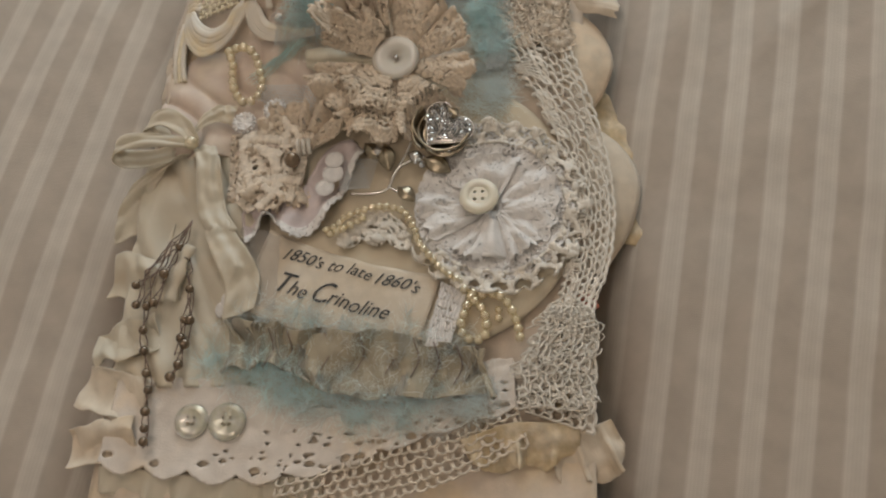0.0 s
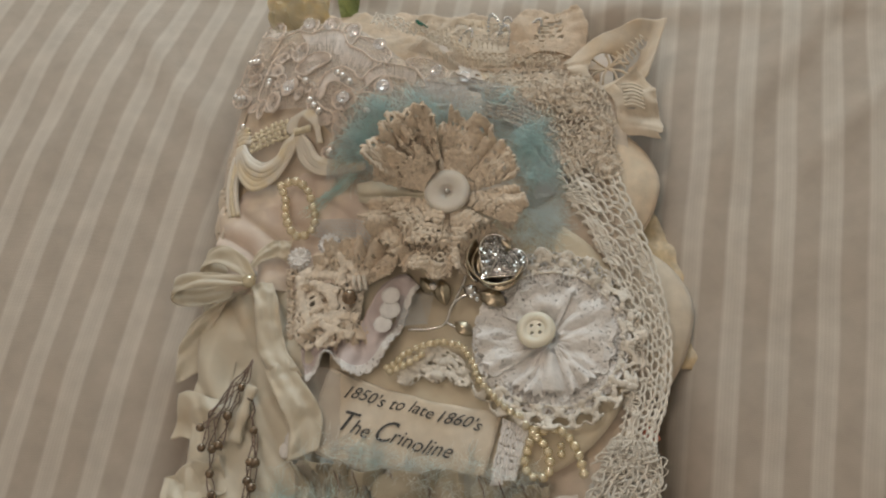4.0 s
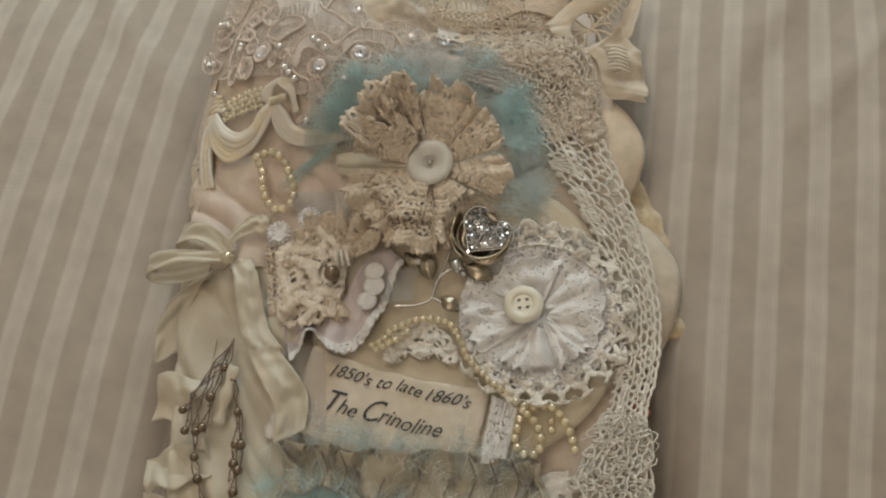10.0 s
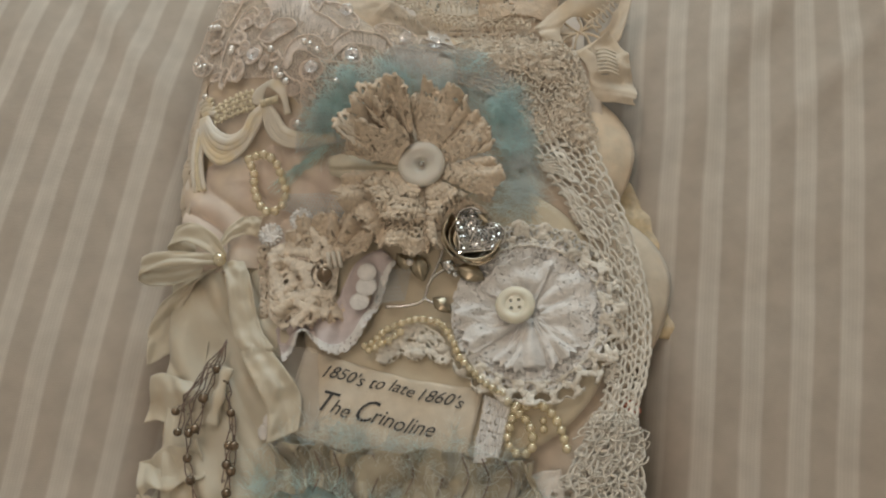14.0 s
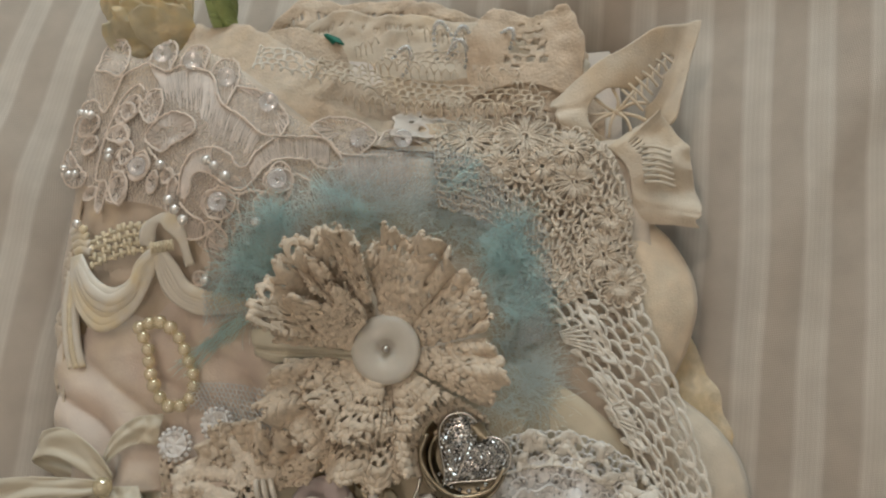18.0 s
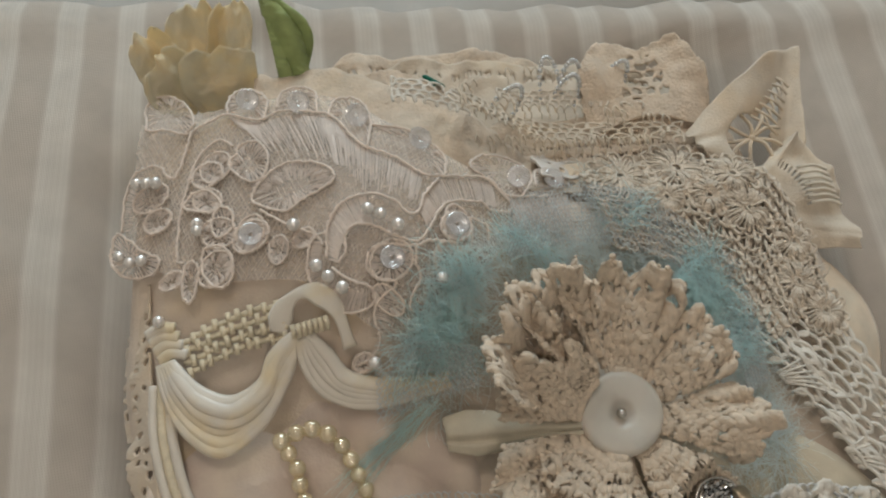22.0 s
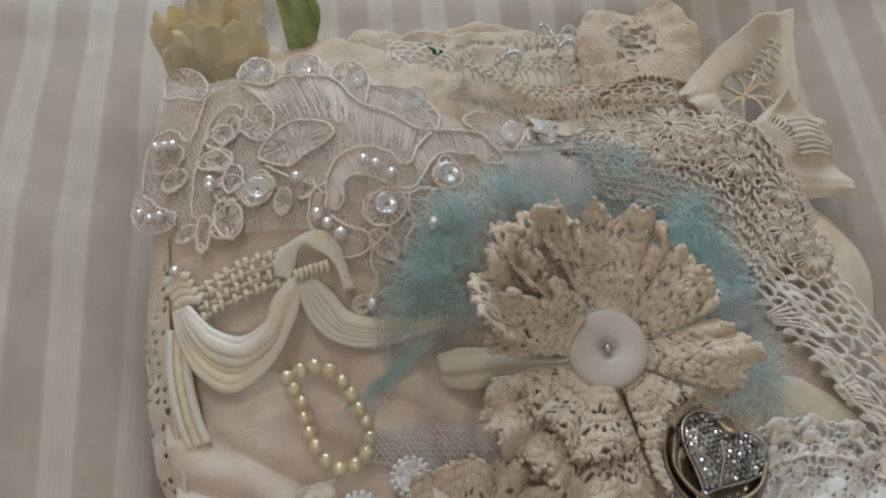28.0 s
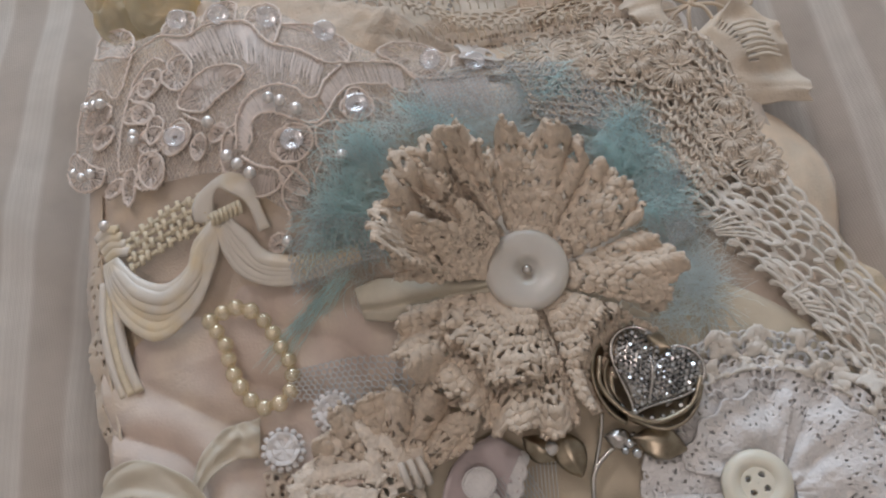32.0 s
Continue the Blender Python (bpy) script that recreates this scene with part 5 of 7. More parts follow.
def holed_button(name, c, r, mat, label, tilt=(0, 0), gap=0.0016, rim=True):
    """A four-hole sewing button."""
    z = top(*c) + 0.0 + c_up[name]
    ob = thing(name, (*c, z), label, "button")
    b = Build()

    def fn(u, v):
        rr_ = 0.0001 + (r - 0.0001) * v
        a = 2 * math.pi * u
        h = 0.0016 + (0.0006 if rim and v > 0.72 else 0.0) - (0.0009 if v > 0.95 else 0) - (0.0 if rim else 0.0007 * math.cos(1.5 * v) * (1 + 0.3 * math.sin(3 * a)))
        x, y = rr_ * math.cos(a), rr_ * math.sin(a)
        return c[0] + x, c[1] + y, z + h + x * tilt[0] + y * tilt[1]

    n, m = 72, 26

    def keep(i, j):
        a, q = 2 * math.pi * (i + 0.5) / n, r * (j + 0.5) / m
        x, y = q * math.cos(a), q * math.sin(a)
        return all(math.hypot(x - gap * sx, y - gap * sy) > 0.00075 for sx in (-1, 1) for sy in (-1, 1))

    b.sheet(fn, n, m, keep, 0.0018, closed=True)
    part("disc", b, mat, ob)
    b = Build()
    for s in (-1, 1):
        b.tube([(c[0] - gap, c[1] + s * gap, z + 0.0008), (c[0], c[1] + s * gap, z + 0.0010), (c[0] + gap, c[1] + s * gap, z + 0.0008)], 0.00035, 5)
    part("thread", b, CREAM, ob)
    return ob


c_up = {"cream_button": 0.0078, "shell_button": 0.0030, "iridescent_button": 0.0030}
holed_button("cream_button", (0.0127, 0.1760), 0.0071, CREAMBUTTON, "cream four-hole button at the white flower's heart", (0.05, -0.05))

# ---- small beige crochet flower and lilac ribbon ----
BC = (-0.070, 0.200)
beige = thing("beige_crochet_flower", (*BC, 0.0), "beige crochet flower with picot loops and openwork", "fabric flower")
bz = lambda r, a, lift=0.20, fr=0.0025, w=7: top(BC[0] + r * math.cos(a), BC[1] + r * math.sin(a)) + 0.004 + lift * r + fr * (r / 0.03) ** 2 * math.sin(w * a)
for k, (a0, a1, r0, r1, mat, lift, rows) in enumerate(((10, 62, 0.008, 0.026, ECRU, 0.34, (2, 4)), (56, 118, 0.008, 0.024, ECRU, 0.30, (2, 3)), (110, 168, 0.007, 0.021, ECRU, 0.16, (1, 3)), (160, 212, 0.004, 0.021, ECRU, 0.10, (2, 4)),
                                                        (205, 268, 0.005, 0.025, ECRU, 0.10, (2, 3, 5)), (-95, -60, 0.005, 0.023, ECRU, 0.12, (2, 4)))):
    b = Build()
    crochet_petal(b, BC, D(a0), D(a1), r0, r1, lambda r, a, l=lift, k=k: bz(r, a, l, 0.004) + 0.0030 * (r / 0.025) ** 2 * math.sin(17 * a + k), 60 + k, rows, lobes=0.12)
    part("petal", b, mat, beige)
# tape lace: broad knitted strands that cross and leave holes
b = Build()
rr = random.Random(64)
STRANDS = (([(-0.0911, 0.2098), (-0.0850, 0.2103), (-0.0778, 0.2088), (-0.0730, 0.2076), (-0.0707, 0.2037)], 0.0016), ([(-0.0911, 0.2098), (-0.0905, 0.2024), (-0.0894, 0.1949), (-0.0877, 0.1911)], 0.0016),
           ([(-0.0880, 0.1915), (-0.0829, 0.1894), (-0.0770, 0.1888), (-0.0723, 0.1896), (-0.0676, 0.1889), (-0.0641, 0.1873)], 0.0017), ([(-0.0827, 0.2039), (-0.0780, 0.2010), (-0.0757, 0.1959), (-0.0753, 0.1886), (-0.0736, 0.1848)], 0.0017),
           ([(-0.0899, 0.2035), (-0.0851, 0.2054), (-0.0803, 0.2043), (-0.0732, 0.2004)], 0.0015), ([(-0.0812, 0.2148), (-0.0750, 0.2176), (-0.0703, 0.2145), (-0.0717, 0.2087), (-0.0731, 0.2040)], 0.0016),
           ([(-0.0691, 0.2131), (-0.0656, 0.2102), (-0.0659, 0.2031)], 0.0014), ([(-0.0607, 0.2107), (-0.0610, 0.2048), (-0.0635, 0.2028)], 0.0014), ([(-0.0690, 0.2060), (-0.0650, 0.2066), (-0.0605, 0.2060)], 0.0013),
           ([(-0.0812, 0.2148), (-0.0830, 0.2120), (-0.0850, 0.2100)], 0.0014), ([(-0.0736, 0.1848), (-0.0783, 0.1805), (-0.0831, 0.1762)], 0.0014), ([(-0.0877, 0.1911), (-0.0865, 0.1849), (-0.0901, 0.1793)], 0.0014), ([(-0.0829, 0.1894), (-0.0783, 0.1847), (-0.0666, 0.1792)], 0.0014))
for line, w in STRANDS:
    w *= 1.3
    c = curve(on(line, 0.0092), 9)
    c[:, 2] += np.array([0.0010 * wob(p[0], p[1], 0.008, 2) for p in c])
    b.tube(c, [w * (1 + 0.14 * math.sin(1.3 * k) + 0.06 * rr.gauss(0, 1)) for k in range(len(c))], 9, flat=0.34)
    for k in range(0, len(c), 3):
        for sd in (-1, 1):
            t = c[min(k + 1, len(c) - 1)] - c[max(k - 1, 0)]
            o = V(-t[1], t[0], 0) / (np.linalg.norm(t) + 1e-9)
            b.ball(c[k] + o * sd * w * 1.02, 0.00055 * rr.uniform(0.7, 1.2), 6, 4)
part("openwork", b, BEIGE, beige, "light tape lace with irregular holes")
b = Build()
TAPE = band([(-0.0925, 0.2115), (-0.0860, 0.2140), (-0.0760, 0.2170), (-0.0690, 0.2130), (-0.0600, 0.2105)], [(-0.0930, 0.1800), (-0.0860, 0.1760), (-0.0760, 0.1770), (-0.0690, 0.1790), (-0.0640, 0.1860)])
mesh_lace(b, TAPE, 0.034, 0.034, 0.0005, 0.0075, 0.0040, 0.0036, 0.0011, 0.0010, 65, wave=0.0012, edge=0.10, jit=0.2, drop=0.1, knob=0.8)
part("lace_ground", b, BEIGE, beige)
b = Build()
for k in range(3):
    b.tube(curve([(-0.0655 + 0.0022 * k, 0.2060, top(-0.065, 0.205) + 0.0115), (-0.0653 + 0.0024 * k, 0.2025, top(-0.065, 0.205) + 0.0120), (-0.0650 + 0.0024 * k, 0.1995, top(-0.065, 0.2) + 0.0105)], 4), 0.0009, 6)
part("picot_fingers", b, OFFWHITE, beige)
b = Build()
mesh_lace(b, band([(-0.0990, 0.2160), (-0.0985, 0.1950), (-0.0975, 0.1720)], [(-0.0915, 0.2160), (-0.0910, 0.1950), (-0.0905, 0.1720)]), 0.044, 0.008, 0.0005, 0.0042, 0.0026, 0.0024, 0.0008, 0.0007, 66, wave=0.001, knob=2.0)
part("side_edging", b, TAN, beige)
for x, y, r in ((-0.0919, 0.2187, 0.0042), (-0.0777, 0.2236, 0.0040)):
    b = Build()
    b.sheet(lambda u, v: (x + r * (0.02 + 0.98 * v) * math.cos(2 * math.pi * u), y + r * (0.02 + 0.98 * v) * math.sin(2 * math.pi * u), top(x, y) + 0.0085 + 0.0006 * (v > 0.8) + 0.0004 * math.sin(12 * math.pi * u) * v), 36, 12, thick=0.0006, closed=True)
    for k in range(16):
        a = 2 * math.pi * k / 16
        b.ball((x + 1.15 * r * math.cos(a), y + 1.15 * r * math.sin(a), top(x, y) + 0.0085), 0.00085, 7, 5)
    part("lace_disc", b, WHITE, beige, "white satin disc with a picot rim")
b = Build()
b.ball((-0.0672, 0.1957, 0.0110), 0.0035, 16, 10)
solo("bronze_pearl", b, BRONZE, "bronze pearl sewn to the beige crochet flower", "bead")

lil = thing("lilac_ribbon", (-0.06, 0.175, 0.0), "gathered lilac ribbon with a white scalloped edge", "ribbon")
LIN = [(-0.0425, 0.2066), (-0.0530, 0.2030), (-0.0601, 0.1930), (-0.0631, 0.1865), (-0.0668, 0.1820), (-0.0728, 0.1810), (-0.0787, 0.1800), (-0.0871, 0.1790), (-0.0909, 0.1760)]
LOUT = [(-0.0360, 0.1990), (-0.0420, 0.1900), (-0.0480, 0.1778), (-0.0545, 0.1680), (-0.0654, 0.1625), (-0.0730, 0.1680), (-0.0770, 0.1735), (-0.0815, 0.1700), (-0.0872, 0.1610)]
LB = band(LIN, LOUT)
lz = lambda u, v: top(*LB(u, v)) + 0.0055 + 0.0030 * v - 0.0045 * math.sin(math.pi * v) * (0.5 + 0.5 * math.sin(11 * u - 1.0)) + 0.0034 * v * math.sin(25 * u) + 0.0024 * abs(wob(u * 9, v * 2, 1, 3))
b = Build()
b.sheet(lambda u, v: (*LB(u, v), lz(u, v)), 90, 16, thick=0.0006)
part("ribbon", b, LILAC, lil)
b = Build()
LE = lattice(200, 8, 0.086, 0.004, 0.0024, 0.0020, 0.0004, 0.0004, 68, 0.1, 0.2)
b.sheet(lambda u, v: (*LB(u, 0.82 + v * (0.19 + 0.06 * abs(math.sin(math.pi * 24 * u)))), lz(u, 0.82 + 0.2 * v) + 0.0007), 200, 8, LE, 0.0006, ease=1)
part("scalloped_edge", b, WHITE, lil, "white satin stitched edge")
for (x, y, r) in ((-0.0492, 0.1960, 0.0036), (-0.0497, 0.1898, 0.0040), (-0.0530, 0.1835, 0.0036)):
    b = Build()
    b.ball((x, y, top(x, y) + 0.0095), r, 18, 7, (1.1, 1.0, 0.16))
    b.tube([(x + 1.08 * r * math.cos(a), y + 1.0 * r * math.sin(a), top(x, y) + 0.0097) for a in np.arange(20) * math.pi / 10], 0.00034, 5, closed=True)
    part("daisy_petal", b, WHITE, lil, "white satin daisy petal")
b = Build()
for k in range(14):
    for s in (-1, 1):
        pp = [(-0.046 + 0.012 * (k / 13 + s * 0.3 * t), 0.182 + 0.014 * t) for t in np.linspace(0, 1, 6)]
        b.tube(on(pp, 0.0085), 0.00016, 3, caps=False)
part("net_inset", b, GREYNET, lil)

# ---- bow ----
bow = thing("silk_bow", (-0.1137, 0.2077, -0.002), "cream silk ribbon bow with long tails at the journal's spine", "bow")


def strap(b, pts, side, width, wave=0.0010, n=56, seed=0, thick=0.0004, pinch=0.0):
    """A soft ribbon along a line, its breadth lying along one given direction."""
    c = curve(pts, 10)
    q = np.linspace(0, len(c) - 1, n + 1)
    c = np.stack([np.interp(q, np.arange(len(c)), c[:, k]) for k in range(3)], 1)
    d = V(*side) / np.linalg.norm(side)

    def fn(u, v):
        i = min(int(round(u * n)), n)
        w = (v - 0.5) * width * (1 - pinch * (1 - u) ** 3) * (1 + 0.12 * math.sin(4 * u + seed))
        fold = wave * (math.sin(2 * math.pi * v + 3 * u + seed) + 0.6 * math.sin(4 * math.pi * v - 4 * u + 2 * seed))
        ridge = 2.2 * wave * abs(wob(u * 4 + 1.2 * v, v * 1.3, 1, seed)) + 0.9 * wave * wob(u * 9, v * 3, 1, seed + 2)
        p = c[i] + d * w + V(0.3, 0.0, 1.0) * (0.55 * fold + ridge)
        return tuple(p)

    b.sheet(fn, n, 16, thick=thick)


LOOPSIDE = (
    ([(-0.1130, 0.2078, 0.0075), (-0.1230, 0.2085, 0.0105), (-0.1360, 0.2092, 0.0115), (-0.1470, 0.2088, 0.0090), (-0.1505, 0.2078, 0.0055), (-0.1480, 0.2062, 0.0020), (-0.1380, 0.2050, 0.0015), (-0.1230, 0.2060, 0.0040)], (0.18, 1.0, 0.10), 0.0085, 0.6),
    ([(-0.1125, 0.2090, 0.0060), (-0.1180, 0.2160, 0.0080), (-0.1280, 0.2225, 0.0075), (-0.1370, 0.2220, 0.0040), (-0.1340, 0.2180, 0.0010), (-0.1240, 0.2130, 0.0010)], (0.45, 0.90, 0.1), 0.0100, 0.55),
    ([(-0.1180, 0.2120, 0.0030), (-0.1120, 0.2200, 0.0055), (-0.1040, 0.2240, 0.0055), (-0.0970, 0.2235, 0.0040)], (0.25, 1.0, 0.0), 0.0100, 0.3))
for k, (pts, side, w, pinch) in enumerate(LOOPSIDE):
    b = Build()
    strap(b, pts, side, w, 0.0008, seed=k, pinch=pinch)
    part("loop", b, BOWSILK, bow)
TAILS = (
    ([(-0.1090, 0.2075, 0.0060), (-0.1060, 0.2000, 0.0085), (-0.1045, 0.1880, 0.0075), (-0.1030, 0.1770, 0.0055), (-0.0985, 0.1680, 0.0060), (-0.0960, 0.1640, 0.0030)], (1.0, -0.05, 0.0), 0.0128),
    ([(-0.1010, 0.1725, 0.0050), (-0.0975, 0.1640, 0.0062), (-0.0915, 0.1530, 0.0075), (-0.0870, 0.1430, 0.0050), (-0.0880, 0.1290, 0.0035)], (0.9, 0.3, 0.0), 0.0135),
    ([(-0.1200, 0.2050, 0.0030), (-0.1330, 0.1980, 0.0010), (-0.1420, 0.1860, -0.0040), (-0.1440, 0.1700, -0.0060)], (0.9, 0.4, 0.0), 0.0150))
for k, (pts, side, w) in enumerate(TAILS):
    b = Build()
    strap(b, pts, side, w, 0.0011, seed=k + 4, pinch=0.4 if k > 1 else 0.1)
    part("tail", b, BOWSILK, bow)
b = Build()
b.tube(curve([(-0.1105, 0.1600, 0.0060), (-0.1130, 0.1530, 0.0058), (-0.1155, 0.1450, 0.0045), (-0.1185, 0.1370, 0.0020)], 8), [0.0024 + 0.0006 * math.sin(0.6 * i) for i in range(25)], 9, flat=0.5)
part("rolled_tail", b, BOWSILK, bow)
b = Build()
b.ball((-0.1137, 0.2077, 0.0095), 0.0031, 16, 10)
solo("bow_pearl", b, GOLDPEARL, "golden pearl on the silk bow", "bead")

b = Build()
for (x, y, r) in ((-0.0945, 0.1365, 0.0032), (-0.0968, 0.1325, 0.0030), (-0.093, 0.1300, 0.0034)):
    b.ball((x, y, top(x, y) + 0.004), r, 12, 7, (0.8, 1.2, 0.35))
solo("white_applique", b, WHITE, "small white stitched leaf applique beside the bow's tail", "applique")

# ---- beaded sprays ----
BEADMESH = (lambda b: (b.ball((0, 0, 0), 0.0019, 12, 8), b.mesh("bead", BRONZE))[1])(Build())


def spray(strands, label):
    ob = thing("beaded_spray", (*strands[0][0][0], top(*strands[0][0][0])), label, "beaded spray", "beaded sprays")
    rr = random.Random(len(strands))
    for line, beads in strands:
        c = curve(on(line, 0.0078), 8)
        b = Build()
        for s in (0, 1):
            off = np.array([(0.0010 * math.sin(i * 0.35 + s * 3.0), 0.0007 * math.cos(i * 0.7 + s * 2.1), 0.0006 * math.sin(i * 0.9 + s)) for i in range(len(c))])
            b.tube(c + off * 1.3, 0.00030, 5)
        for k in range(0, len(c), 3):
            d = V(rr.uniform(-1, 1), rr.uniform(-1, 1), 0.5) * 0.0013
            b.tube([c[k], c[k] + d], 0.00022, 4)
        part("stem", b, TWIG, ob)
        for t in beads:
            p = c[int(t * (len(c) - 1))]
            piece("bead", BEADMESH, ob, p + V(0.0006 * rr.uniform(-1, 1), 0, 0.0012), (rr.random(), rr.random(), 0), rr.uniform(0.95, 1.2))
    return ob


spray([([(-0.1118, 0.172), (-0.1195, 0.158), (-0.1265, 0.146), (-0.1278, 0.132), (-0.1272, 0.118), (-0.1235, 0.103), (-0.1228, 0.089), (-0.1213, 0.075)], (0.42, 0.52, 0.62, 0.7, 0.78, 0.86, 0.93, 0.985)),
       ([(-0.1118, 0.172), (-0.1210, 0.160), (-0.1290, 0.150), (-0.1335, 0.1425)], (0.98,)),
       ([(-0.1200, 0.162), (-0.1290, 0.146), (-0.1320, 0.1330)], (0.98,)),
       ([(-0.1118, 0.172), (-0.1160, 0.160), (-0.1210, 0.148), (-0.1248, 0.1335)], (0.35, 0.7, 0.98))],
      "brown cord spray with bronze beads hanging from the bow")
spray([([(-0.1120, 0.157), (-0.1105, 0.147), (-0.1085, 0.134), (-0.1090, 0.120), (-0.1115, 0.108), (-0.1145, 0.1015)], (0.05, 0.3, 0.5, 0.66, 0.8, 0.97)),
       ([(-0.1090, 0.138), (-0.1110, 0.124), (-0.1120, 0.112)], (0.4, 0.7))],
      "short brown cord spray with bronze beads beside the bow's tail")

# ---- label ----
LA = -18.6
lab = thing("title_label", (-0.045, 0.143, 0.003), "cream paper label with two lines of black script", "label")
LM = pose(-0.0735, 0.1620, 0, 0, 0, LA)


def lab_point(u, v):
    p = LM @ Vector((-0.006 + 0.079 * u, 0.004 - 0.036 * v - 0.004 * math.sin(3 * u), 0))
    return p.x + 0.0006 * wob(v * 9, 0.2, 1, 3), p.y + 0.0006 * wob(u * 9, 0.5, 1, 4), top(p.x, p.y) + 0.0040 + 0.0004 * wob(u * 5, v * 4, 1, 6)


b = Build()
b.sheet(lab_point, 40, 24, thick=0.0004)
part("paper", b, PAPER, lab)


def script(words, x, y, width, shear):
    """A line of slanting letters, (text, size) runs, fitted to a width."""
    verts, faces, pen = [], [], 0.0
    for body, size in words:
        cu = bpy.data.curves.new("lettering", "FONT")
        cu.body, cu.size, cu.shear, cu.extrude, cu.resolution_u, cu.offset = body, size, shear, 0.00006, 3, -0.00001
        ob = bpy.data.objects.new("lettering", cu)
        scene.collection.objects.link(ob)
        me = bpy.data.meshes.new_from_object(ob.evaluated_get(bpy.context.evaluated_depsgraph_get()))
        bpy.data.objects.remove(ob)
        o, left = len(verts), min(v.co.x - shear * v.co.y for v in me.vertices)
        verts += [(v.co.x - left + pen, v.co.y, v.co.z) for v in me.vertices]
        faces += [tuple(i + o for i in p.vertices) for p in me.polygons]
        pen = max(v[0] - shear * v[1] for v in verts) + 0.0011 * (2.4 if body.endswith(("e", "s", "o")) else 0.6)
    k = width / max(v[0] for v in verts)
    out = []
    for vx, vy, vz in verts:
        p = LM @ Vector((vx * k + x, vy + y + 0.0005 * math.sin(vx * 260), 0))
        out.append(V(p.x, p.y, top(p.x, p.y) + 0.0049 + vz))
    b = Build()
    b.add(out, faces)
    ob = part("lettering", b, INK, lab, "line of black script lettering")
    ob.data.polygons.foreach_set("use_smooth", np.zeros(len(ob.data.polygons), bool))
    return ob


script((("1850's", 0.0074), ("to", 0.0074), ("late", 0.0074), ("1860's", 0.0074)), 0.0052, -0.0072, 0.0615, 0.42)
script((("T", 0.0128), ("he", 0.0092), ("C", 0.0128), ("rinoline", 0.0092)), 0.0052, -0.0215, 0.0530, 0.42)

b = Build()


def tape(u, v):
    p = Vector((-0.0031 + 0.0100 * u - 0.0068 * v, 0.1395 - 0.0050 * u - 0.0270 * v + 0.0045 * u * v, 0))
    return p.x, p.y, top(p.x, p.y) + 0.0052 + 0.0003 * math.sin(47 * u + 2 * math.sin(5 * v)) + 0.0007 * wob(u * 2, v * 4, 1, 4)


tape_slits = lattice(44, 80, 0.012, 0.030, 0.0016, 0.0021, 0.00028, 0.0006, 70, 0.12, 0.2)
b.sheet(tape, 44, 80, tape_slits, 0.0005, ease=1)
solo("ribbed_tape", b, WHITE, "white ribbed lace tape at the label's end", "lace tape")
b = Build()
mesh_lace(b, band([(-0.0480, 0.1660), (-0.0380, 0.1720), (-0.0280, 0.1720), (-0.0190, 0.1660)], [(-0.0470, 0.1560), (-0.0360, 0.1580), (-0.0250, 0.1560), (-0.0140, 0.1530)]),
          0.034, 0.014, 0.0004, 0.0050, 0.0034, 0.0028, 0.0011, 0.0007, 69, wave=0.0012, edge=0.25, jit=0.25, drop=0.15, knob=1.6)
for k, (x, y, a) in enumerate(((-0.0400, 0.1640, 2.2), (-0.0330, 0.1680, 0.9), (-0.0260, 0.1650, 0.3), (-0.0300, 0.1590, -0.3), (-0.0190, 0.1600, 0.0), (-0.0430, 0.1590, 1.6))):
    for s in range(12):
        t = s / 11 - 0.5
        p, q = V(x + 0.006 * t * math.cos(a), y + 0.006 * t * math.sin(a)), V(-math.sin(a), math.cos(a)) * 0.0022 * math.cos(2.8 * t)
        b.tube(on([p - q, p, p + q], 0.0062), 0.00032, 4)
solo("leaf_lace", b, OFFWHITE, "off-white stitched leaf lace above the label", "lace")

# ---- strings of yellow pearls ----
PEARLMESH = (lambda b: (b.ball((0, 0, 0), 0.0017, 14, 9), b.mesh("pearl", GOLDPEARL))[1])(Build())


def beads_along(ob, line, step, up, closed=False, me=PEARLMESH, scale=1.0, rng=RNG):
    c = curve(on(line, up), 30, closed)
    if closed:
        c = np.vstack([c, c[:1]])
    d = np.r_[0, np.cumsum(np.linalg.norm(np.diff(c, axis=0), axis=1))]
    for s in np.arange(0, d[-1] - (step * 0.5 if closed else 0), step):
        p = V(*(np.interp(s, d, c[:, k]) for k in range(3)))
        piece("pearl", me, ob, p + V(rng.uniform(-1, 1), rng.uniform(-1, 1), rng.uniform(0, 1)) * 0.0002, (rng.random() * 3, rng.random() * 3, 0), scale * rng.uniform(0.93, 1.05))


string = thing("pearl_string", (0.0, 0.15, 0.0), "looped string of small yellow pearls by the label", "pearl string")
beads_along(string, [(-0.0515, 0.1640), (-0.0470, 0.1655), (-0.0440, 0.1690), (-0.0379, 0.1717), (-0.0282, 0.1735), (-0.0195, 0.1707), (-0.0148, 0.1640), (-0.0123, 0.1561), (-0.0076, 0.1497), (-0.0019, 0.1435), (0.0038, 0.1390)], 0.0031, 0.0078)
beads_along(string, [(-0.0500, 0.1620), (-0.0420, 0.1650), (-0.0360, 0.1685)], 0.0031, 0.0078)
beads_along(string, [(0.0038, 0.1390), (0.0078, 0.1345), (0.0135, 0.1335), (0.0198, 0.1336), (0.0247, 0.1272), (0.0272, 0.1205), (0.0282, 0.1133)], 0.0039, 0.0066, scale=1.2)
beads_along(string, [(0.0086, 0.1325), (0.0065, 0.1270), (0.0045, 0.1200), (0.0076, 0.1150), (0.0132, 0.1152), (0.0150, 0.1215), (0.0130, 0.1280), (0.0100, 0.1310)], 0.0039, 0.0064, scale=1.2)
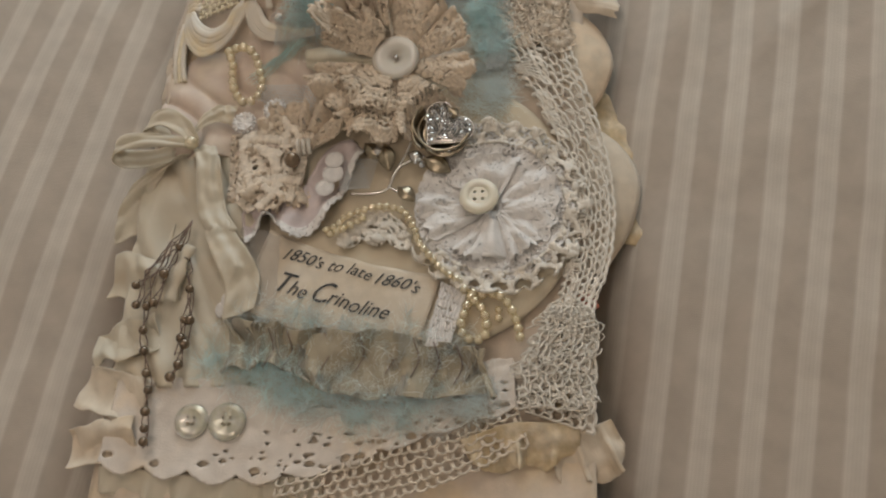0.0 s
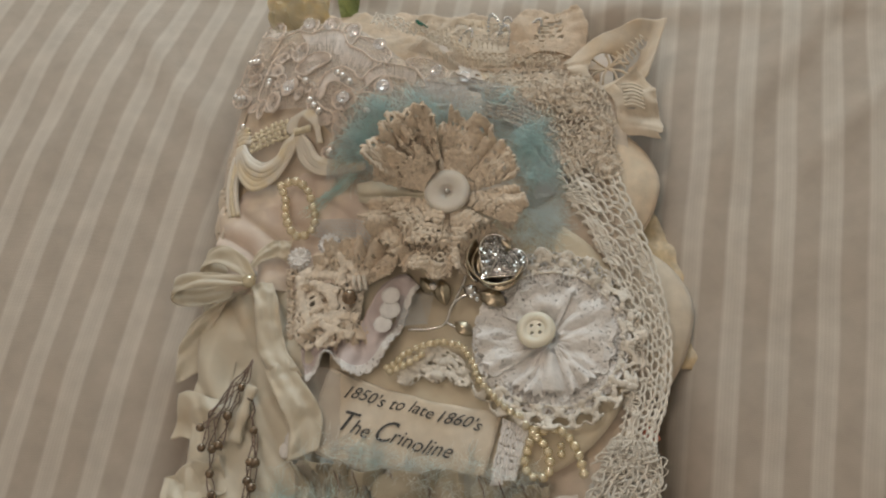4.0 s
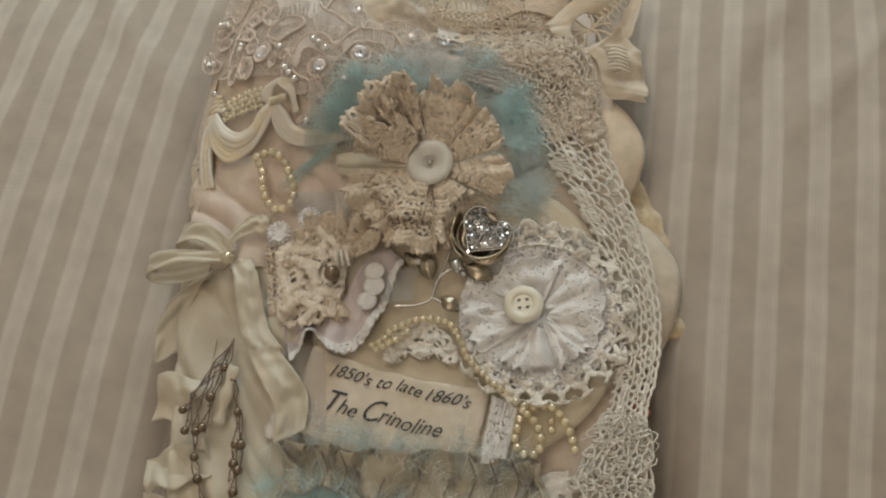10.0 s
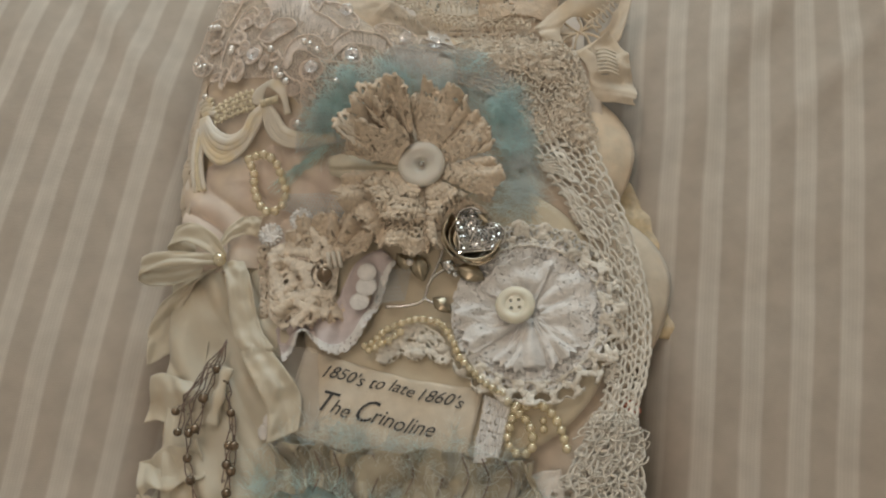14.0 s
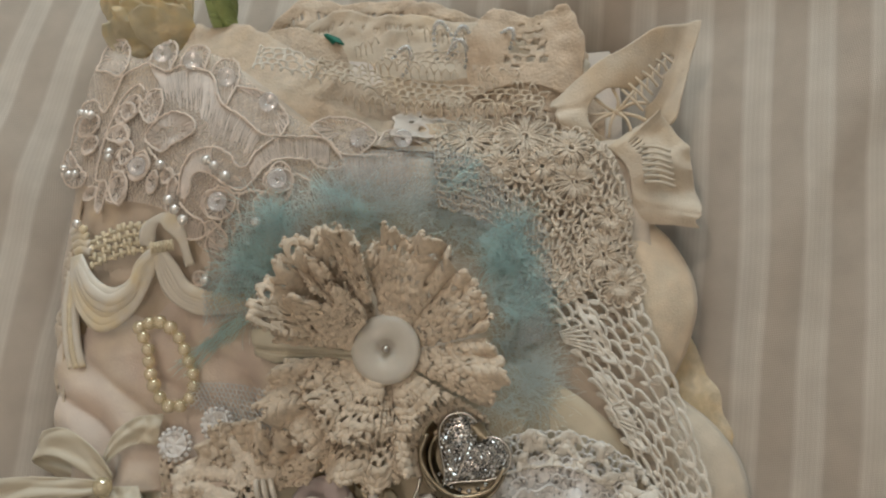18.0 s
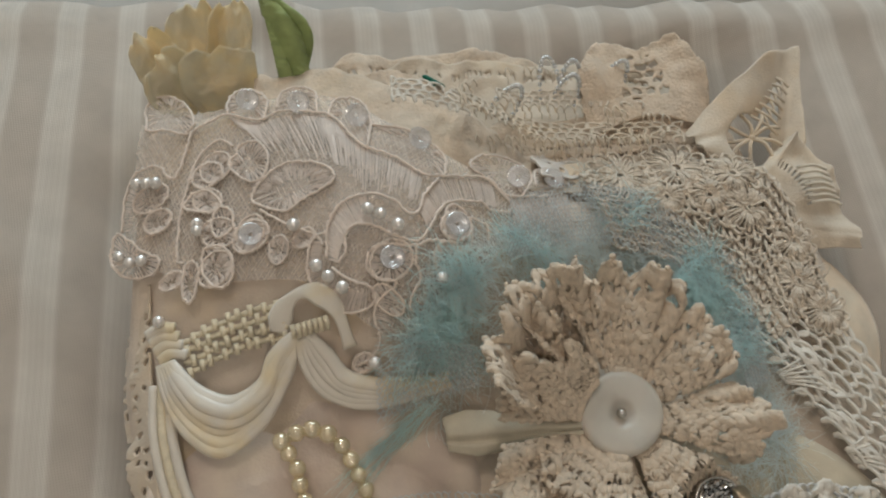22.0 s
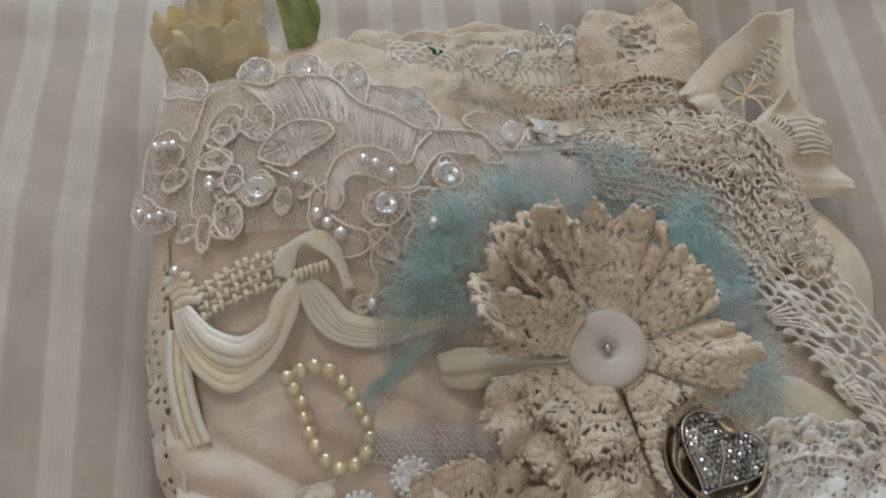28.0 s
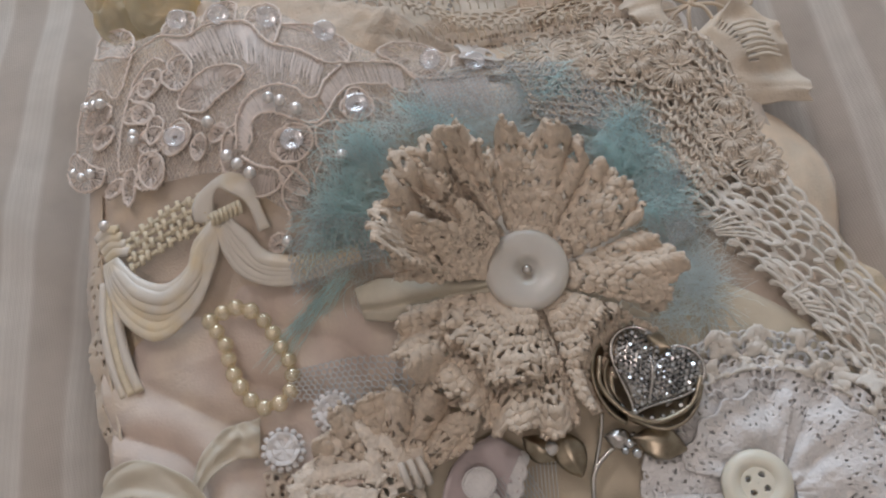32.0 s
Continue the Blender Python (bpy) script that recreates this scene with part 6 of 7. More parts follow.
beads_along(string, [(0.0195, 0.1240), (0.0200, 0.1290)], 0.0037, 0.0050)
ring = thing("pearl_ring", (-0.093, 0.244, 0.0), "oval ring of yellow pearls on the silk panel", "pearl string")
beads_along(ring, [(-0.1015, 0.2555), (-0.0935, 0.2562), (-0.0880, 0.2510), (-0.0858, 0.2430), (-0.0850, 0.2370), (-0.0875, 0.2315), (-0.0935, 0.2305), (-0.0975, 0.2350), (-0.0995, 0.2425), (-0.0992, 0.2495)], 0.0040, 0.0064, True, scale=1.30)

# ---- khaki gather with mohair ----
gather = thing("gathered_ribbon", (-0.045, 0.10, 0.0), "gathered khaki silk ribbon edged with turquoise mohair", "ribbon")
b = Build()
GL = [(-0.094, 0.116), (-0.075, 0.116), (-0.050, 0.108), (-0.020, 0.104), (0.010, 0.102), (0.016, 0.101)]


def gat(u, v):
    c = curve([(*p, 0) for p in GL], 12)
    p = c[int(round(u * (len(c) - 1)))]
    w = (v - 0.5) * (0.022 - 0.004 * math.sin(9 * u))
    f = abs(math.sin(25 * u + 1.8 * math.sin(6 * u) + 2.4 * (v - 0.5) * math.sin(23 * u))) ** 0.4
    x, y = p[0] + 0.003 * math.sin(9 * u + 3 * v) + 0.002 * wob(u * 15, v * 3, 1, 1), p[1] + w * (1 + 0.25 * wob(u * 14, v, 1, 9))
    return x, y, top(x, y) + 0.0030 + 0.0052 * f * (0.45 + 0.55 * abs(2 * v - 1)) + 0.0034 * abs(wob(x + 0.4 * y, 0.6 * y, 0.010, 2)) + 0.0006 * wob(x, y, 0.006, 3)


b.sheet(gat, 200, 44, thick=0.0006)
part("silk", b, KHAKI, gather)
rr = random.Random(71)
for mat, line, n, L in ((TEAL, [(-0.100, 0.113), (-0.080, 0.108), (-0.066, 0.099), (-0.050, 0.093)], 620, 0.012), (TEAL, [(-0.046, 0.086), (-0.035, 0.089), (-0.020, 0.088), (-0.010, 0.091)], 260, 0.010),
                        (MIST, [(-0.085, 0.128), (-0.065, 0.128), (-0.045, 0.120), (-0.020, 0.116), (0.010, 0.113)], 800, 0.009),
                        (MIST, [(-0.098, 0.108), (-0.070, 0.098), (-0.040, 0.086), (0.000, 0.088), (0.012, 0.092)], 1100, 0.011),
                        (MIST, [(-0.050, 0.097), (-0.030, 0.095), (-0.008, 0.094)], 500, 0.011), (TEAL, [(-0.062, 0.126), (-0.045, 0.118), (0.000, 0.114)], 120, 0.008)):
    b = Build()
    fluff(b, line, int(n * 1.2), L, 0.0030, 0.0095, rr, low=0.0045)
    tagged(part("mohair", b, mat, gather), kind="stuff")
for k, x in enumerate((-0.074, -0.066, -0.050, -0.036, -0.024, -0.014, -0.006, 0.003)):
    b = Build()
    y = 0.114 - 0.0014 * k
    b.tube(curve([(x, y + 0.008, top(x, y) + 0.009), (x + 0.002, y, top(x, y) + 0.0065), (x - 0.001, y - 0.008, top(x, y) + 0.009)], 5), 0.0003, 5)
    part("gathering_thread", b, TWIG, gather)

# ---- eyelet lace along the foot ----
b = Build()
EU = [(-0.138, 0.104), (-0.110, 0.104), (-0.084, 0.100), (-0.050, 0.090), (-0.018, 0.090), (0.012, 0.106), (0.025, 0.108)]
EL = [(-0.143, 0.066), (-0.115, 0.062), (-0.085, 0.059), (-0.055, 0.062), (-0.028, 0.070), (0.000, 0.079), (0.026, 0.086)]
EB = band(EU, EL)
er = random.Random(81)
EYELETS = [(er.uniform(0.28, 0.97), er.uniform(0.35, 0.9), er.uniform(0.0005, 0.0009), er.uniform(0.6, 2.6)) for _ in range(95)]
EYELETS += [(0.02 + 0.118 * k, 0.80 + 0.04 * (k % 2), 0.0013, 1.9) for k in range(9)]


EYELETS = [(*EB(eu, ev), r, s) for eu, ev, r, s in EYELETS]


def ey_keep(i, j):
    u, v = (i + 0.5) / 200, (j + 0.5) / 56
    if v > 0.88 + 0.10 * abs(math.sin(9 * math.pi * u)):
        return False
    x, y = EB(u, v)
    for ex, ey, r, s in EYELETS:
        if ((x - ex) / s) ** 2 + (y - ey) ** 2 < r * r:
            return False
    return True


b.sheet(lambda u, v: (*EB(u, v), top(*EB(u, v)) + 0.0028 + 0.0008 * math.sin(26 * u + 2 * v) * v + 0.0006 * wob(u * 20, v * 6, 1, 5)), 200, 56, ey_keep, 0.0007, ease=1)
ey = solo("eyelet_lace", b, EYELET, "white cotton eyelet lace with scalloped edge along the cover's foot", "lace")
# cream sheet added close below, only to keep the eyelet holes from going dark
b = Build()
b.sheet(lambda u, v: (*EB(u, v * 0.86), top(*EB(u, v * 0.86)) + 0.0012), 60, 12, thick=0.0004)
part("lining", b, CREAM, ey)
b = Build()
ruffle(b, [(-0.143, 0.070, -0.004), (-0.110, 0.066, -0.003), (-0.080, 0.063, -0.003), (-0.052, 0.065, -0.003)], 0.012, -0.003, 6, 0.0018, 91, n=100, m=8)
solo("foot_ruffle", b, BOWSILK, "cream silk frill under the eyelet lace", "ruffle")
holed_button("shell_button", (-0.1046, 0.0855), 0.0058, NACRE, "greenish shell button on the eyelet lace", gap=0.0012, rim=False)
holed_button("iridescent_button", (-0.0898, 0.0850), 0.0066, NACRE, "iridescent pearl button on the eyelet lace", gap=0.0013, rim=False)

# ---- rose brooch ----
brooch = thing("rose_brooch", (-0.001, 0.204, 0.004), "gilt metal rose brooch with a rhinestone heart", "brooch")
HC = V(*BROOCH_AT)


def bowl(u, v):
    a = math.pi * (0.35 + 1.55 * u)
    r = 0.0098 + 0.0022 * v + 0.0006 * math.sin(3 * a)
    return HC[0] + 0.0008 + r * math.cos(a), HC[1] - 0.0012 + r * math.sin(a), HC[2] - 0.0060 + 0.0058 * v - 0.001 * math.sin(a)


b = Build()
b.sheet(bowl, 44, 8, thick=0.0007)
part("outer_petal", b, GILT, brooch)
b = Build()
b.sheet(lambda u, v: (HC[0] - 0.0055 + 0.0075 * math.cos(2.0 + 2.2 * u) * (0.6 + 0.55 * v), HC[1] + 0.001 + 0.0105 * math.sin(2.0 + 2.2 * u) * (0.75 + 0.4 * v), HC[2] - 0.005 + 0.0055 * v), 26, 8, thick=0.0007)
part("outer_petal", b, GILT, brooch)
b = Build()
b.tube(curve([HC + V(-0.0105, 0.0075, 0.004), HC + V(-0.0128, 0.0010, 0.004), HC + V(-0.0095, -0.0065, 0.003), HC + V(-0.003, -0.0110, 0.002), HC + V(0.006, -0.0098, 0.002), HC + V(0.0110, -0.0040, 0.002)], 8), 0.0006, 6)
part("rim_wire", b, GILT, brooch)
b = Build()
b.sheet(lambda u, v: (HC[0] + 0.0105 * v * math.cos(2 * math.pi * u), HC[1] + 0.0105 * v * math.sin(2 * math.pi * u) - 0.001, HC[2] - 0.0045 - 0.002 * (1 - v)), 36, 6, thick=0.001, closed=True)
part("cup", b, GILT, brooch, "dark gilt cup")


def heart(t, s):
    x = 16 * math.sin(t) ** 3
    y = 13 * math.cos(t) - 5 * math.cos(2 * t) - 2 * math.cos(3 * t) - math.cos(4 * t)
    a = -0.75
    x, y = x * s, (y + 2) * s
    return x * math.cos(a) - y * math.sin(a), x * math.sin(a) + y * math.cos(a)


b = Build()
b.sheet(lambda u, v: (*(V(*heart(2 * math.pi * u, 0.00072 * v)) + HC[:2]), HC[2] + 0.0022 * (1 - v * v) - 0.0004), 60, 8, thick=0.0012, closed=True)
hp = part("heart_plate", b, SILVER, brooch, "silver pave heart")
b = Build()
b.tube([(*(V(*heart(2 * math.pi * k / 60, 0.00073)) + HC[:2]), HC[2] + 0.0004) for k in range(60)], 0.00045, 6, closed=True)
part("heart_rim", b, SILVER, hp)
b = Build()
b.tube(curve([HC + V(0.0010, 0.0040, 0.0034), HC + V(-0.0002, -0.0005, 0.0038), HC + V(-0.003, -0.0060, 0.0026)], 6), 0.0004, 5)
part("heart_rim", b, SILVER, hp)
GEM = Build()
GEM.add([(0.0009 * math.cos(k * math.pi / 4), 0.0009 * math.sin(k * math.pi / 4), 0) for k in range(8)] + [(0.0005 * math.cos(k * math.pi / 4 + 0.39), 0.0005 * math.sin(k * math.pi / 4 + 0.39), 0.0006) for k in range(8)],
        [(k, (k + 1) % 8, 8 + k) for k in range(8)] + [((k + 1) % 8, 8 + (k + 1) % 8, 8 + k) for k in range(8)] + [tuple(range(8, 16))])
GEMMESH = GEM.mesh("rhinestone", STONE)
GEMMESH.polygons.foreach_set("use_smooth", np.zeros(len(GEMMESH.polygons), bool))
rr = random.Random(91)
RIMLINE = [heart(2 * math.pi * k / 60, 0.00069) for k in range(60)]


def within(x, y, poly):
    odd = False
    for (x0, y0), (x1, y1) in zip(poly, poly[1:] + poly[:1]):
        if (y0 > y) != (y1 > y) and x < x0 + (y - y0) * (x1 - x0) / (y1 - y0):
            odd = not odd
    return odd


for k in range(20):
    for j in range(20):
        x, y = (j - 9.5 + 0.5 * (k % 2)) * 0.00150, (k - 9.5) * 0.00132
        if within(x, y, RIMLINE):
            d = min(math.hypot(x, y) / 0.0095, 1)
            piece("rhinestone", GEMMESH, hp, HC + V(x + rr.gauss(0, 0.0001), y + rr.gauss(0, 0.0001), 0.0022 * (1 - d * d) + 0.0009), (rr.uniform(-0.5, 0.5), rr.uniform(-0.5, 0.5), rr.random()), rr.uniform(0.66, 0.84))
for k in range(7):
    a = 3.6 + 0.27 * k
    piece("rhinestone", GEMMESH, hp, HC + V(0.0098 * math.cos(a), 0.0098 * math.sin(a), -0.0022), (rr.uniform(-0.3, 0.3), rr.uniform(-0.3, 0.3), 0), 0.9)
b = Build()
b.sheet(lambda u, v: (HC[0] + 0.0045 + 0.0062 * (u - 0.5) * math.cos(-0.8) + 0.0030 * (v - 0.5) * (1 - (2 * u - 1) ** 2), HC[1] + 0.0068 + 0.0062 * (u - 0.5) * math.sin(-0.8) + 0.0045 * (v - 0.5) * (1 - (2 * u - 1) ** 2), HC[2] + 0.0010 + 0.0015 * math.sin(math.pi * v)), 14, 10, thick=0.0006)
part("outer_petal", b, GILT, brooch)
b = Build()
for line, r in (([(-0.010, 0.196), (-0.017, 0.194), (-0.0225, 0.190), (-0.0260, 0.182), (-0.0330, 0.1800), (-0.0420, 0.1805)], 0.0006), ([(-0.0225, 0.190), (-0.0180, 0.198), (-0.0160, 0.203)], 0.0005), ([(-0.0260, 0.183), (-0.0215, 0.180), (-0.0190, 0.179)], 0.0005)):
    b.tube(curve(on(line, 0.0075), 8), r, 6)
part("stem", b, SILVER, brooch, "thin silver stem")
for (x, y, a, L, mat) in ((-0.0265, 0.1960, 1.75, 0.012, GILT), (-0.0180, 0.1790, -0.75, 0.010, GILT), (-0.0050, 0.1920, -0.5, 0.013, GILT), (-0.0140, 0.1955, 2.6, 0.008, SILVER), (-0.0330, 0.1990, 2.2, 0.010, GILT)):
    b = Build()

    def leaf(u, v, x=x, y=y, a=a, L=L):
        w = 0.32 * L * math.sin(math.pi * min(max(u, 0.02), 0.98)) ** 0.8 * (v - 0.5) * 2
        px, py = (u - 0.5) * L, w
        q = x + px * math.cos(a) - py * math.sin(a), y + px * math.sin(a) + py * math.cos(a)
        return q[0], q[1], top(*q) + 0.0085 + 0.0016 * math.sin(math.pi * u) - 0.0012 * abs(2 * v - 1)

    b.sheet(leaf, 16, 8, thick=0.0006)
    part("leaf", b, mat, brooch)
b = Build()
for (x, y, r) in ((-0.0125, 0.1938, 0.0012), (-0.0115, 0.1912, 0.0013), (-0.0140, 0.1925, 0.0010)):
    b.ball((x, y, top(x, y) + 0.0095), r, 10, 7)
part("bud", b, STONE, brooch, "tiny clear stones")
b = Build()
b.ball((-0.0305, 0.1985, top(-0.0305, 0.1985) + 0.0085), 0.0019, 12, 8)
solo("grey_pearl", b, WHITEPEARL, "small grey pearl between the flowers", "bead")

# ---- beaded corded lace ----
AP = thing("corded_lace_applique", (-0.08, 0.31, 0.005), "cream corded lace applique with pearls and sequins on the cover's corner", "lace applique")
b = Build()


def ground(u, v):
    q = band([(-0.118, 0.350), (-0.095, 0.346), (-0.070, 0.340), (-0.050, 0.318), (-0.030, 0.306), (-0.012, 0.303)],
             [(-0.130, 0.312), (-0.112, 0.300), (-0.088, 0.290), (-0.075, 0.275), (-0.062, 0.268), (-0.045, 0.285)])(u, v)
    return q[0], q[1], top(*q) + 0.0014


b.sheet(ground, 60, 26, thick=0)
part("sheer_ground", b, SHEER, AP, "sheer blush net ground")
b = Build()
# tulle ground as crossing threads
for k in range(90):
    for s in (0, 1):
        pp = []
        for t in np.linspace(0, 1, 9):
            u = k / 89 + (0.22 if s else -0.22) * (t - 0.5) + 0.004 * math.sin(9 * t + k * k)
            if 0 <= u <= 1:
                pp.append(ground(u, t))
        if len(pp) > 2:
            b.tube(pp, 0.00010, 3, caps=False)
tagged(part("tulle_ground", b, TULLE, AP), kind="stuff")


def cord(line, up=0.0024, r=0.00038, closed=False, n=10, fill=None):
    """A twisted cord on the ground, with fine stitches reaching inwards where it closes a shape."""
    b = Build()
    c = curve(on(line, up), n, closed)
    c[:, :2] += np.array([(rc.gauss(0, 0.00012), rc.gauss(0, 0.00012)) for _ in c])
    b.tube(c, [r * (1 + 0.22 * math.sin(k * 1.9)) for k in range(len(c))], 6, closed=closed)
    ob = part("cord", b, CORD, AP)
    if closed if fill is None else fill:
        mid = c.mean(0)
        b, s = Build(), Build()
        for k in range(0, len(c), 1):
            if rc.random() < 0.62:
                f = rc.uniform(0.3, 0.62)
                q = c[k] * (1 - f) + mid * f + V(rc.gauss(0, 0.0003), rc.gauss(0, 0.0003), 0)
                b.tube([c[k] - V(0, 0, 0.0004), (c[k] + q) / 2, q - V(0, 0, 0.0008)], 0.00019, 4, caps=False)
        part("stitching", b, STITCH, ob)
        g = np.vstack([c, c[:1]])
        s.sheet(lambda u, v: tuple(g[int(round(u * (len(g) - 1)))] * (1 - 0.98 * v) + mid * 0.98 * v - V(0, 0, 0.0010)), len(g) - 1, 5, thick=0)
        part("net_fill", s, SHEER, ob)
    return ob


rc = random.Random(94)


def oval(c, rx, ry, a=0.0, k=10):
    return [(c[0] + rx * math.cos(t) * math.cos(a) - ry * math.sin(t) * math.sin(a), c[1] + rx * math.cos(t) * math.sin(a) + ry * math.sin(t) * math.cos(a)) for t in np.arange(k) * 2 * math.pi / k]


cord([(-0.1172, 0.3461), (-0.1155, 0.3567), (-0.1102, 0.3586), (-0.1057, 0.3524), (-0.1047, 0.3441), (-0.1075, 0.3412)], fill=True)
cord([(-0.0957, 0.3438), (-0.0949, 0.3483), (-0.0912, 0.3521), (-0.0871, 0.3499), (-0.0853, 0.3436), (-0.0871, 0.3381)], fill=True)
cord([(-0.0835, 0.3399), (-0.0812, 0.3447), (-0.0767, 0.3454), (-0.0731, 0.3420), (-0.0741, 0.3347)], fill=True)
cord([(-0.0721, 0.3327), (-0.0683, 0.3375), (-0.0631, 0.3356), (-0.0619, 0.3283), (-0.0654, 0.3192)], fill=True)
cord([(-0.0626, 0.3262), (-0.0538, 0.3230), (-0.0480, 0.3170), (-0.0466, 0.3122), (-0.0485, 0.3075)], fill=True)
cord([(-0.1172, 0.3461), (-0.1115, 0.3436), (-0.1075, 0.3412), (-0.1036, 0.3421), (-0.0995, 0.3430), (-0.0958, 0.3432), (-0.0887, 0.3383), (-0.0834, 0.3389), (-0.0788, 0.3370), (-0.0712, 0.3323), (-0.0667, 0.3207), (-0.0595, 0.3145), (-0.0539, 0.3084), (-0.0488, 0.3076), (-0.0384, 0.3074), (-0.0348, 0.3060), (-0.0319, 0.3023), (-0.0268, 0.3019), (-0.0189, 0.3021)])
cord([(-0.1059, 0.3413), (-0.1075, 0.3379), (-0.1112, 0.3307), (-0.1129, 0.3293), (-0.1147, 0.3310), (-0.1154, 0.3334), (-0.1185, 0.3350), (-0.1225, 0.3345), (-0.1261, 0.3289), (-0.1285, 0.3203)])
cord([(-0.0966, 0.3327), (-0.0989, 0.3358), (-0.1020, 0.3354), (-0.1064, 0.3321), (-0.1101, 0.3253), (-0.1128, 0.3197), (-0.1150, 0.3125), (-0.1163, 0.3067), (-0.1151, 0.3055)])
cord([(-0.0942, 0.3120), (-0.0900, 0.3064), (-0.0871, 0.3033), (-0.0832, 0.2997), (-0.0822, 0.2962)])
cord([(-0.0821, 0.2930), (-0.0801, 0.3006), (-0.0760, 0.3051), (-0.0694, 0.3057), (-0.0639, 0.3026), (-0.0609, 0.2982), (-0.0582, 0.2985), (-0.0559, 0.3022), (-0.0507, 0.3067)])
cord([(-0.0797, 0.2913), (-0.0776, 0.2932), (-0.0769, 0.2967), (-0.0742, 0.2987), (-0.0698, 0.2970), (-0.0658, 0.2935), (-0.0609, 0.2910), (-0.0574, 0.2930), (-0.0539, 0.2970), (-0.0499, 0.2999), (-0.0411, 0.3000), (-0.0387, 0.2978), (-0.0331, 0.2971), (-0.0316, 0.2997), (-0.0355, 0.3065)])
cord([(-0.0691, 0.2814), (-0.0679, 0.2830), (-0.0718, 0.2849), (-0.0737, 0.2875), (-0.0724, 0.2912), (-0.0690, 0.2921), (-0.0617, 0.2901), (-0.0581, 0.2905), (-0.0524, 0.2896), (-0.0495, 0.2868)])
cord([(-0.0612, 0.2900), (-0.0622, 0.2862), (-0.0617, 0.2828), (-0.0648, 0.2790), (-0.0660, 0.2761)])
cord([(-0.0689, 0.2820), (-0.0732, 0.2795), (-0.0745, 0.2767), (-0.0740, 0.2734), (-0.0748, 0.2705), (-0.0772, 0.2684), (-0.0803, 0.2680)])
cord([(-0.0451, 0.2955), (-0.0413, 0.2930), (-0.0417, 0.2892)])
cord([(-0.0945, 0.3325), (-0.0903, 0.3312), (-0.0890, 0.3258), (-0.0913, 0.3206), (-0.0949, 0.3208), (-0.0982, 0.3254), (-0.0987, 0.3283), (-0.0965, 0.3300)], closed=True)
cord([(-0.0953, 0.3160), (-0.0915, 0.3199), (-0.0852, 0.3218), (-0.0789, 0.3191), (-0.0753, 0.3146), (-0.0767, 0.3117), (-0.0833, 0.3101), (-0.0885, 0.3088), (-0.0939, 0.3130)], closed=True)
cord([(-0.1294, 0.3202), (-0.1319, 0.3171), (-0.1325, 0.3126), (-0.1290, 0.3073), (-0.1231, 0.3058), (-0.1206, 0.3087), (-0.1246, 0.3133)], closed=True)
cord([(-0.1119, 0.3201), (-0.1091, 0.3231), (-0.1054, 0.3228), (-0.1034, 0.3194), (-0.1031, 0.3168), (-0.1067, 0.3169)], closed=True, r=0.00042)
cord([(-0.1031, 0.3168), (-0.1006, 0.3138), (-0.1019, 0.3096), (-0.1057, 0.3092), (-0.1062, 0.3134)], closed=True, r=0.00042)
cord([(-0.1097, 0.3070), (-0.1106, 0.2999), (-0.1073, 0.2961), (-0.1039, 0.2983), (-0.1034, 0.3033), (-0.1055, 0.3066)], closed=True, r=0.00042)
cord([(-0.1146, 0.3047), (-0.1168, 0.2979), (-0.1154, 0.2952), (-0.1127, 0.2992), (-0.1119, 0.3042)], closed=True, r=0.00042)
cord([(-0.0809, 0.2994), (-0.0843, 0.2986), (-0.0863, 0.2950), (-0.0871, 0.2902), (-0.0853, 0.2840), (-0.0814, 0.2800), (-0.0760, 0.2791), (-0.0734, 0.2808), (-0.0742, 0.2837), (-0.0783, 0.2865), (-0.0814, 0.2906)])
for c, r in (((-0.0497, 0.2934), 0.0042), ((-0.0678, 0.2880), 0.0052), ((-0.0978, 0.3059), 0.0045), ((-0.0860, 0.3000), 0.0026), ((-0.1045, 0.3270), 0.0040), ((-0.0790, 0.2680), 0.0024), ((-0.1190, 0.3190), 0.0036)):
    cord(oval(c, r, r * 0.85, 0.3), closed=True, r=0.00042)
cord([(-0.0355, 0.3065), (-0.0400, 0.3110), (-0.0340, 0.3145), (-0.0260, 0.3130), (-0.0215, 0.3080), (-0.0268, 0.3019)], fill=True)
cord([(-0.0215, 0.3050), (-0.0190, 0.3105), (-0.0120, 0.3120), (-0.0085, 0.3070)], fill=True)

# small stitched petals among the cords: place and half widths
PETALLETS = ((-0.1021, 0.3284, 0.0038, 0.0045), (-0.1058, 0.3198, 0.0039, 0.0032), (-0.1050, 0.3101, 0.0045, 0.0039), (-0.1077, 0.3012, 0.0039, 0.0048), (-0.0977, 0.3068, 0.0033, 0.0048), (-0.0922, 0.2997, 0.0023, 0.0035), (-0.1196, 0.3261, 0.0036, 0.0048), (-0.1187, 0.3020, 0.0021, 0.0032), (-0.0494, 0.2927, 0.0064, 0.0035), (-0.0542, 0.2854, 0.0045, 0.0035), (-0.0704, 0.2796, 0.0024, 0.0045))
for px, py, rx, ry in PETALLETS:
    cord(oval((px, py), rx, ry, 0.3 + 40 * px), closed=True, r=0.00034)

# satin stitch between the cords
rr = random.Random(95)


